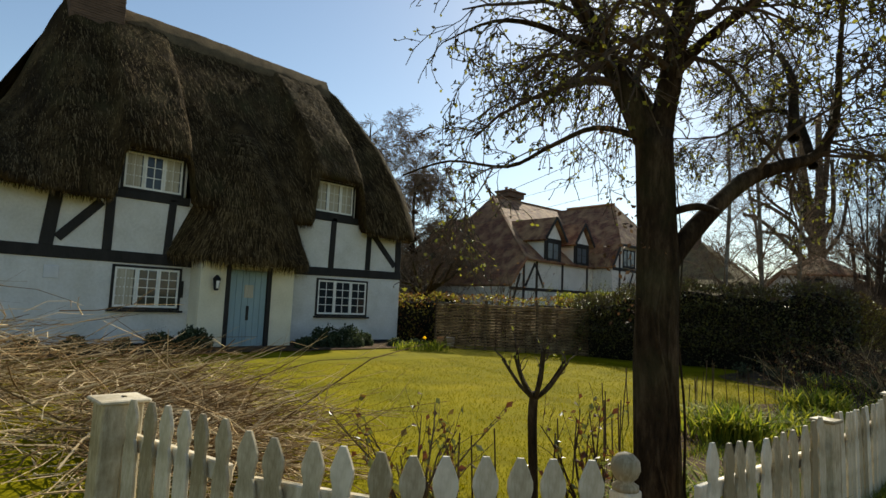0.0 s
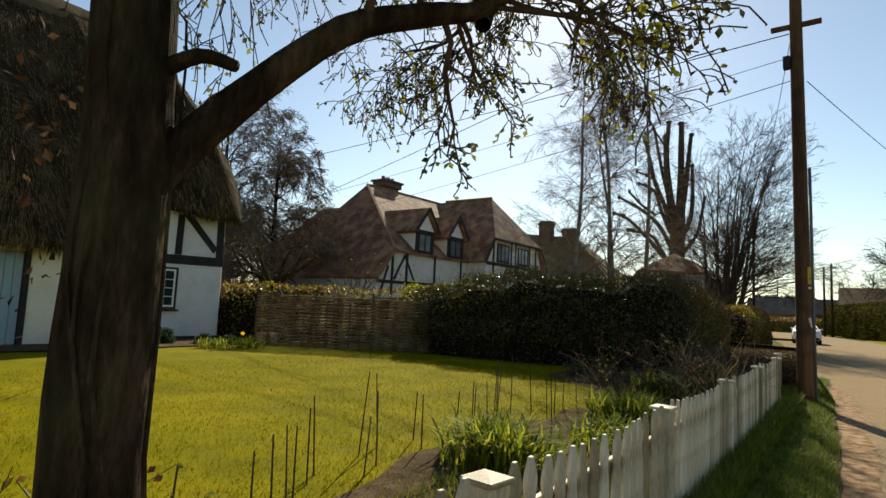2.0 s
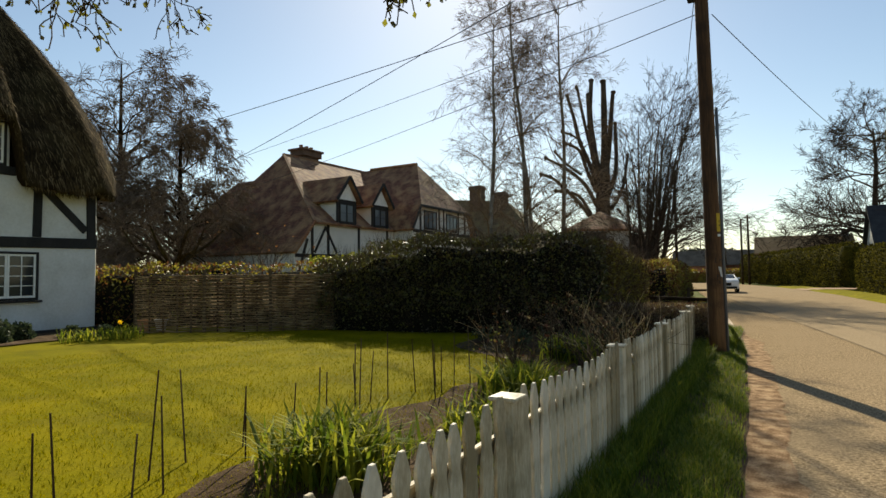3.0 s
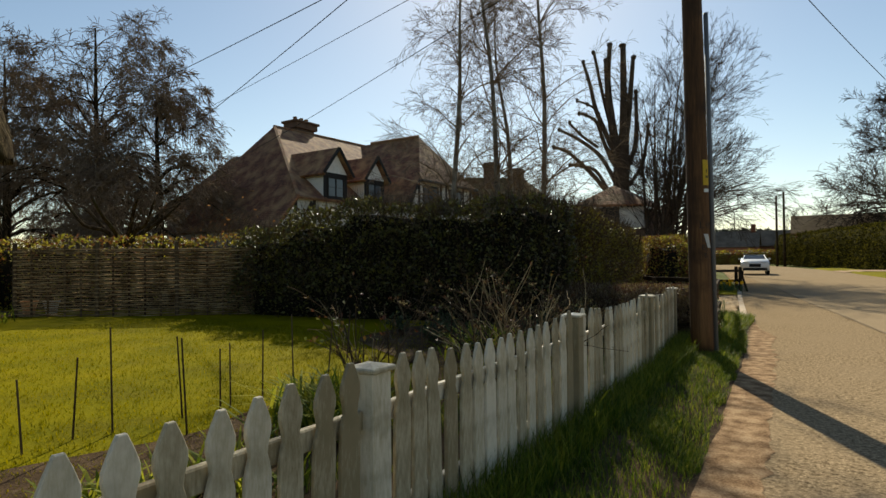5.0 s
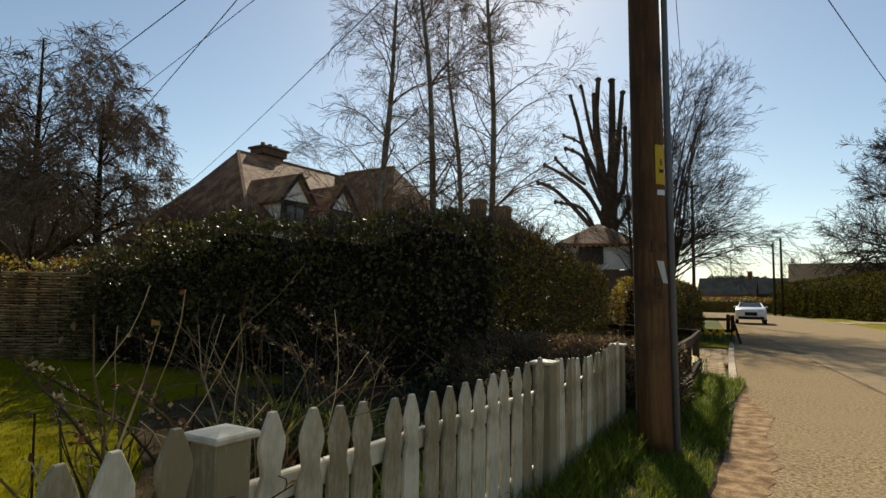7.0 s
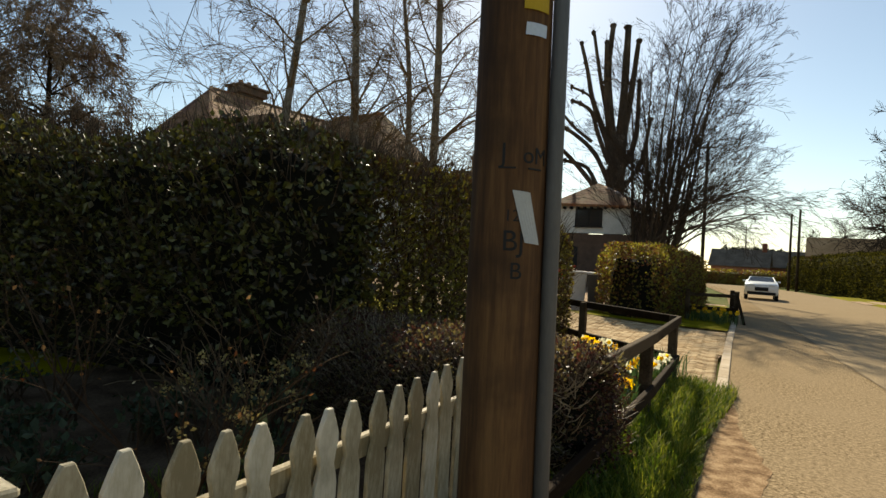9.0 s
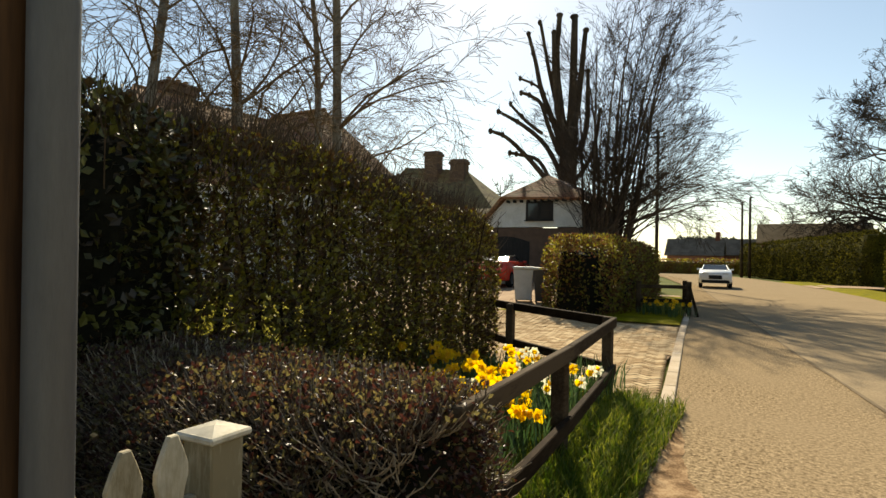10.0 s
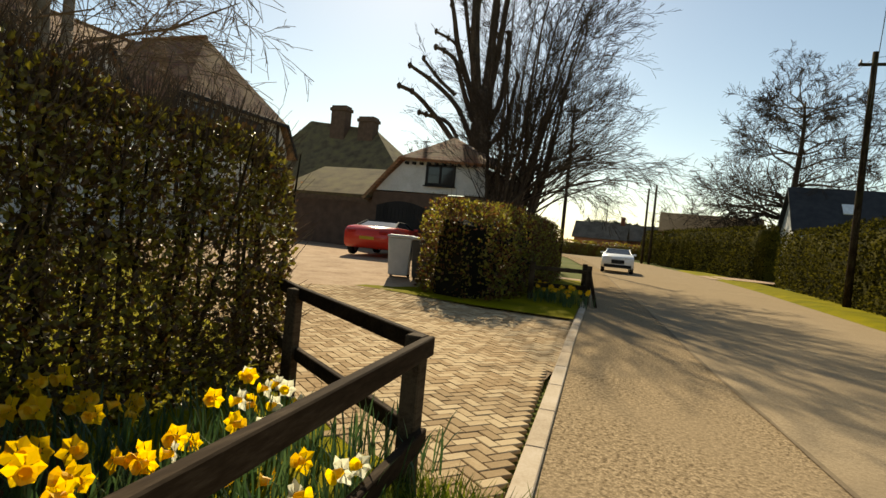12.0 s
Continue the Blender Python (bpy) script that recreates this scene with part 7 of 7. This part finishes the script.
for j in range(len(ys) - 1):
    for i in range(len(xs) - 1):
        a = j * len(xs) + i
        if (xs[i] + 0.6) ** 2 + (ys[j] - 22.4) ** 2 > 85 and xs[i] < -3.4 and (ys[j] > 22.2 + max(0, -1.6 - xs[i]) * 0.9):
            ff.append((a, a + 1, a + len(xs) + 1, a + len(xs)))
part_mesh("far_paving", mesh_of("far_paving", fv, ff), M["far_paving"], drive, kind="stuff")
tagged(strip("island_grass", lambda y: -6.2 + 0.3 * min(8.0, y - 30), lambda y: road_left(y) - 0.15, 30.2, 42, 0.5, M["lawn"], 0.05, 8, label="grass under the hedge beside the drive", height=lambda x, y: drive_height(x, y) * 0.6), category="grass")


# ---- cars ----
def car(name, m, body, label, length=4.5, width=1.8, height=1.42, open_top=False):
    root = thing(name, m, label, "car")
    prof = [(-0.5, 0.30), (-0.5, 0.62), (-0.47, 0.70), (-0.28, 0.76), (-0.22, 0.79), (-0.06, 1.0), (0.14, 1.0), (0.30, 0.83), (0.46, 0.78), (0.5, 0.66), (0.5, 0.32), (0.46, 0.22), (-0.46, 0.22)]
    low = [(x, z) for x, z in prof if not (-0.2 < x < 0.25 and z > 0.9)]
    bm = bmesh.new()
    secs = []
    for w, k, top in ((-0.5, 0.93, 0.97), (-0.46, 1.0, 1.0), (0.46, 1.0, 1.0), (0.5, 0.93, 0.97)):
        secs.append([bm.verts.new((x * length * k, w * width, z * height * (top if z > 0.5 else 1))) for x, z in low])
    n = len(low)
    for a, b in zip(secs, secs[1:]):
        for i in range(n):
            bm.faces.new((a[i], a[(i + 1) % n], b[(i + 1) % n], b[i]))
    bm.faces.new(secs[0])
    bm.faces.new(secs[-1][::-1])
    bmesh.ops.recalc_face_normals(bm, faces=bm.faces)
    bmesh.ops.bevel(bm, geom=[e for e in bm.edges if e.calc_face_angle(0) > 0.5], offset=0.03, segments=2, affect="EDGES")
    part("body", bm, body, root, smooth=True)
    cab = [(-0.23, 0.77), (-0.07, 0.98), (0.13, 0.98), (0.31, 0.80)]
    bm = bmesh.new()
    sec = []
    for w in (-0.42, 0.42):
        sec.append([bm.verts.new((x * length, w * width * (0.82 if z > 0.9 else 1.0), z * height)) for x, z in cab])
    for i in range(3):
        bm.faces.new((sec[0][i], sec[0][i + 1], sec[1][i + 1], sec[1][i]))
    bm.faces.new(sec[0])
    bm.faces.new(sec[1][::-1])
    part("windows", bm, M["glass"], root, "dark car glass")
    part("roof", boxes(((-0.075 * length, -0.35 * width, 0.972 * height), (0.135 * length, 0.35 * width, height)), bevel=0.015), M["roof_cloth"] if open_top else body, root)
    for s in (-1, 1):
        for a, b in (((-0.235, 0.78), (-0.07, 0.99)), ((0.13, 0.99), (0.315, 0.80))):
            part("pillar", beam(bmesh.new(), Vector((a[0] * length, s * width * (0.42 if a[1] < 0.9 else 0.345), a[1] * height)), Vector((b[0] * length, s * width * (0.42 if b[1] < 0.9 else 0.345), b[1] * height)), 0.06, 0.05), M["roof_cloth"] if open_top else body, root)
        for x in (-0.31, 0.30):
            wh = part("wheel", lathe(bmesh.new(), [(0.20, -0.10), (0.30, -0.10), (0.325, -0.07), (0.325, 0.07), (0.30, 0.10), (0.20, 0.10)], 20, pose(x * length, s * (width / 2 - 0.08), 0.325, 90)), M["rubber"], root)
            part("rim", lathe(bmesh.new(), [(0.205, -0.104), (0.17, -0.108), (0.05, -0.09), (0.03, 0.09), (0.17, 0.108), (0.205, 0.104)], 14, pose(x * length, s * (width / 2 - 0.08), 0.325, 90)), M["rim"], wh)
        part("headlight", boxes(((-0.5 * length - 0.002, s * width * 0.30 - 0.17, 0.58 * height), (-0.47 * length, s * width * 0.30 + 0.17, 0.67 * height)), bevel=0.02), M["lamp_glass"], root)
        part("tail_light", boxes(((0.47 * length, s * width * 0.33 - 0.15, 0.60 * height), (0.5 * length + 0.004, s * width * 0.33 + 0.15, 0.70 * height)), bevel=0.02), M["red_lamp"], root)
        part("mirror", boxes(((-0.17 * length - 0.06, s * (width / 2 + 0.06) - 0.08, 0.76 * height), (-0.17 * length + 0.06, s * (width / 2 + 0.06) + 0.08, 0.84 * height)), bevel=0.02), body, root)
    part("grille", boxes(((-0.5 * length - 0.012, -0.36, 0.40 * height), (-0.5 * length + 0.02, 0.36, 0.56 * height)), bevel=0.01), M["black"], root)
    part("bumper", boxes(((-0.5 * length - 0.03, -0.42 * width, 0.24 * height), (-0.46 * length, 0.42 * width, 0.36 * height)), bevel=0.02), M["black"], root)
    part("number_plate", boxes(((0.5 * length, -0.26, 0.46 * height), (0.5 * length + 0.012, 0.26, 0.54 * height))), M["yellow_sign"], root)
    return root


car("white_car", pose(-2.7, 56.0, 0.005, 0, 0, 95), M["car_white"], "white saloon car on the road")
car("red_car", pose(-9.75, 38.6, 0.36, 0, 0, -82), M["car_red"], "red sports car with a dark soft top on the drive", 4.1, 1.75, 1.28, True)

# ---- bins ----
for x, y, mat, lid, label in ((-5.55, 32.5, "bin_plastic", "bin_white", "dark wheeled bin with a pale lid"), (-6.15, 32.4, "bin_white", "bin_white", "white upright container beside the bin")):
    z = drive_height(x, y)
    b = thing("wheeled_bin", pose(x, y, z, 0, 0, 20), label, "bin", "bins by the hedge")
    bm = bmesh.new()
    vs = []
    for zz, w in ((0.06, 0.24), (0.98, 0.30)):
        vs.append([bm.verts.new((sx * w, sy * w * 1.1, zz)) for sx, sy in ((-1, -1), (1, -1), (1, 1), (-1, 1))])
    for i in range(4):
        bm.faces.new((vs[0][i], vs[0][(i + 1) % 4], vs[1][(i + 1) % 4], vs[1][i]))
    bm.faces.new(vs[0][::-1])
    bm.faces.new(vs[1])
    bmesh.ops.bevel(bm, geom=list(bm.edges), offset=0.02, segments=1, affect="EDGES")
    part("body", bm, M[mat], b)
    part("lid", boxes(((-0.32, -0.36, 0.985), (0.32, 0.36, 1.06)), bevel=0.025), M[lid], b)
    for sx in (-0.22, 0.22):
        part("wheel", lathe(bmesh.new(), [(0.02, -0.03), (0.10, -0.03), (0.10, 0.03), (0.02, 0.03)], 14, pose(sx, 0.27, 0.10, 0, 90, 0)), M["rubber"], b)

# ---- across the road ----
barn = thing("black_barn", pose(9.8, 74, 0, 0, 0, 0), "low barn with a black roof and skylights", "barn")
part("wall", boxes(((0, 0, 0), (14, 0.3, 4.6)), ((0, 0.3, 0), (0.3, 7, 4.6))), M["weatherboard"], barn, "pale weatherboarded walls")
part("gable_wall", prism(bmesh.new(), [(-3.5, 4.6), (3.5, 4.6), (0, 8.1)], 0.3, pose(0.15, 3.5, 0, 0, 0, 90)), M["weatherboard"], barn)
roof_solid("roof", [(-0.4, -0.5, 4.3), (14.4, -0.5, 4.3), (14.4, 3.5, 8.3), (-0.4, 3.5, 8.3), (14.4, 7.5, 4.3), (-0.4, 7.5, 4.3)], [(0, 1, 2, 3), (3, 2, 4, 5)], M["slate"], barn, "black sheet roof")
for x in (3.4, 7.2):
    part("skylight", boxes(((x, -0.6, -0.06), (x + 1.0, 0.6, 0.06)), bevel=0.01), M["lamp_glass"], barn).matrix_basis = pose(0, 1.5, 6.45, 45, 0, 0)
shed = thing("long_building", pose(-0.6, 90, 0), "long low building with a brown tiled roof", "building")
part("wall", boxes(((0, 0, 0), (10, 6, 4.2))), M["brick"], shed)
roof_solid("roof", [(-0.5, -0.5, 4.0), (10.5, -0.5, 4.0), (10.5, 3, 6.3), (-0.5, 3, 6.3), (10.5, 6.5, 4.0), (-0.5, 6.5, 4.0)], [(0, 1, 2, 3), (3, 2, 4, 5)], M["tan_tile"], shed)
part("chimney", boxes(((9.2, 2.6, 5.5), (10.0, 3.4, 6.9)), bevel=0.02), M["bin_white"], shed)
for x, y, w, hgt, c in ((-14.5, 116, 8, 3.0, "slate"), (-6.5, 122, 7, 3.2, "slate")):
    cot = thing("distant_house", pose(x, y, 0), "low distant house with grey roof at the bend", "house", "houses at the bend")
    part("wall", boxes(((0, 0, 0), (w, 6, hgt))), M["brick"], cot)
    roof_solid("roof", [(-0.4, -0.4, hgt - 0.2), (w + 0.4, -0.4, hgt - 0.2), (w + 0.4, 3, hgt + 2.6), (-0.4, 3, hgt + 2.6), (w + 0.4, 6.4, hgt - 0.2), (-0.4, 6.4, hgt - 0.2)], [(0, 1, 2, 3), (3, 2, 4, 5)], M["grey_tile"], cot)
    part("chimney", boxes(((w - 1.0, 2.6, hgt + 1.8), (w - 0.3, 3.4, hgt + 3.7)), bevel=0.03), M["brick"], cot)
    part("window", boxes(((w * 0.3, -0.05, 1.0), (w * 0.5, 0.0, 2.1))), M["glass"], cot)
tagged(part("brick_wall", boxes(((-18, 108, 0), (1.0, 108.35, 1.3)), bevel=0.02), M["brick"], None, "low red brick garden wall at the bend"), category="wall")
hedge("distant_hedge", [(-30, 96), (-14, 104), (4, 106)], 2, 2.0, M["beech_leaf"], 6000, 0.28, "brown hedge at the bend of the road", 27, core_mat=M["beech_leaf"])
hedge("far_field_hedge", [(14, 118), (60, 108), (120, 90)], 4, 4.0, M["dark_leaf"], 6000, 0.6, "dark line of far trees", 28, core_mat=M["dark_leaf"])
hedge("evergreen_belt", [(-16, 140), (-6, 146)], 6, 6.0, M["dark_leaf"], 6000, 0.5, "dark evergreen trees far off", 29, 0.4, core_mat=M["dark_leaf"])
hedge("verge_shrubs", [(-5.2, 42), (-6.2, 50)], 1.4, 2.0, M["brown_leaf"], 5000, 0.11, "russet shrubs under the bare trees", 30, 0.4)
tagged(strip("entrance_gravel", lambda y: road_right(y) - 0.3, lambda y: road_right(y) + 5, 60.5, 65.0, 1.0, M["far_paving"], 0.03, 4, label="pale gravel field entrance", height=ground_height), category="gravel")


# ---- poles and wires ----
def plain_pole(name, x, y, h, r, label, arms=True):
    root = thing(name, pose(x, y, 0), label, "utility pole", "poles along the road")
    part("shaft", cyl(r, r * 0.7, -0.1, h, 12, 4), M["bark"], root, smooth=True)
    if arms:
        part("crossarm", boxes(((-0.5, -0.05, h - 0.5), (0.5, 0.05, h - 0.4)), bevel=0.01), M["bark"], root)
        for sx in (-0.42, 0.0, 0.42):
            part("insulator", lathe(bmesh.new(), [(0.02, h - 0.4), (0.045, h - 0.36), (0.03, h - 0.28), (0.01, h - 0.26)], 8, pose(sx, 0, 0)), M["grey_metal"], root)
        for k in range(5):
            part("step_iron", boxes(((0.0 if k % 2 else -0.26, -0.012, h - 3.4 + k * 0.45), (0.26 if k % 2 else 0.0, 0.012, h - 3.38 + k * 0.45))), M["iron"], root)


plain_pole("roadside_pole", 6.35, 44.3, 9.4, 0.14, "wooden utility pole across the road")
plain_pole("far_pole", -1.7, 88.0, 9.0, 0.16, "pair pole far along the road", False)
plain_pole("far_pole", -2.5, 88.6, 8.6, 0.15, "pair pole far along the road", False)
plain_pole("hedge_pole", -6.4, 57.0, 10.5, 0.13, "thin utility pole beside the far hedge")


def wire(a, b, sag, r=0.009):
    a, b = Vector(a), Vector(b)
    v, f = [], []
    tube([a.lerp(b, i / 24) - Vector((0, 0, sag * 4 * (i / 24) * (1 - i / 24))) for i in range(25)], [r] * 25, 5, v, f)
    tagged(part_mesh("overhead_wire", mesh_of("overhead_wire", v, f), M["black"], None, "thin black overhead wire strung from the pole"), category="wire", group="overhead wires")


TOP = (POLE[0], POLE[1], 8.6)
wire((POLE[0], POLE[1], 6.6), (-36.5, 34.2, 7.9), 0.25)
wire((POLE[0], POLE[1], 7.6), (-41.6, 24.2, 9.1), 0.3, 0.012)
wire((POLE[0], POLE[1], 8.95), (-40.1, 27.7, 5.4), 0.3, 0.012)
wire((POLE[0], POLE[1], 7.1), (-41.6, 24.2, 5.5), 0.3, 0.007)
wire((POLE[0] + 0.1, POLE[1], 6.5), (6.35, 44.3, 7.3), 0.3)
wire((6.35, 44.3, 9.2), (-1.7, 88, 8.8), 0.6)
wire((6.35, 44.3, 9.2), (30, 30, 9), 0.5)
wire((POLE[0], POLE[1], 8.6), (-6.4, 57, 10.3), 0.8)
wire((POLE[0], POLE[1] + 0.12, 8.8), (1.2, -30.0, 9.0), 1.2)
for z in (7.55, 8.6):
    part("crossarm", boxes(((-0.45, -0.05, z), (0.45, 0.05, z + 0.09)), bevel=0.01), M["pole_wood"], pole)
part("junction_box", boxes(((-0.24, -0.12, 6.7), (-0.11, 0.06, 6.95)), bevel=0.01), M["black"], pole)
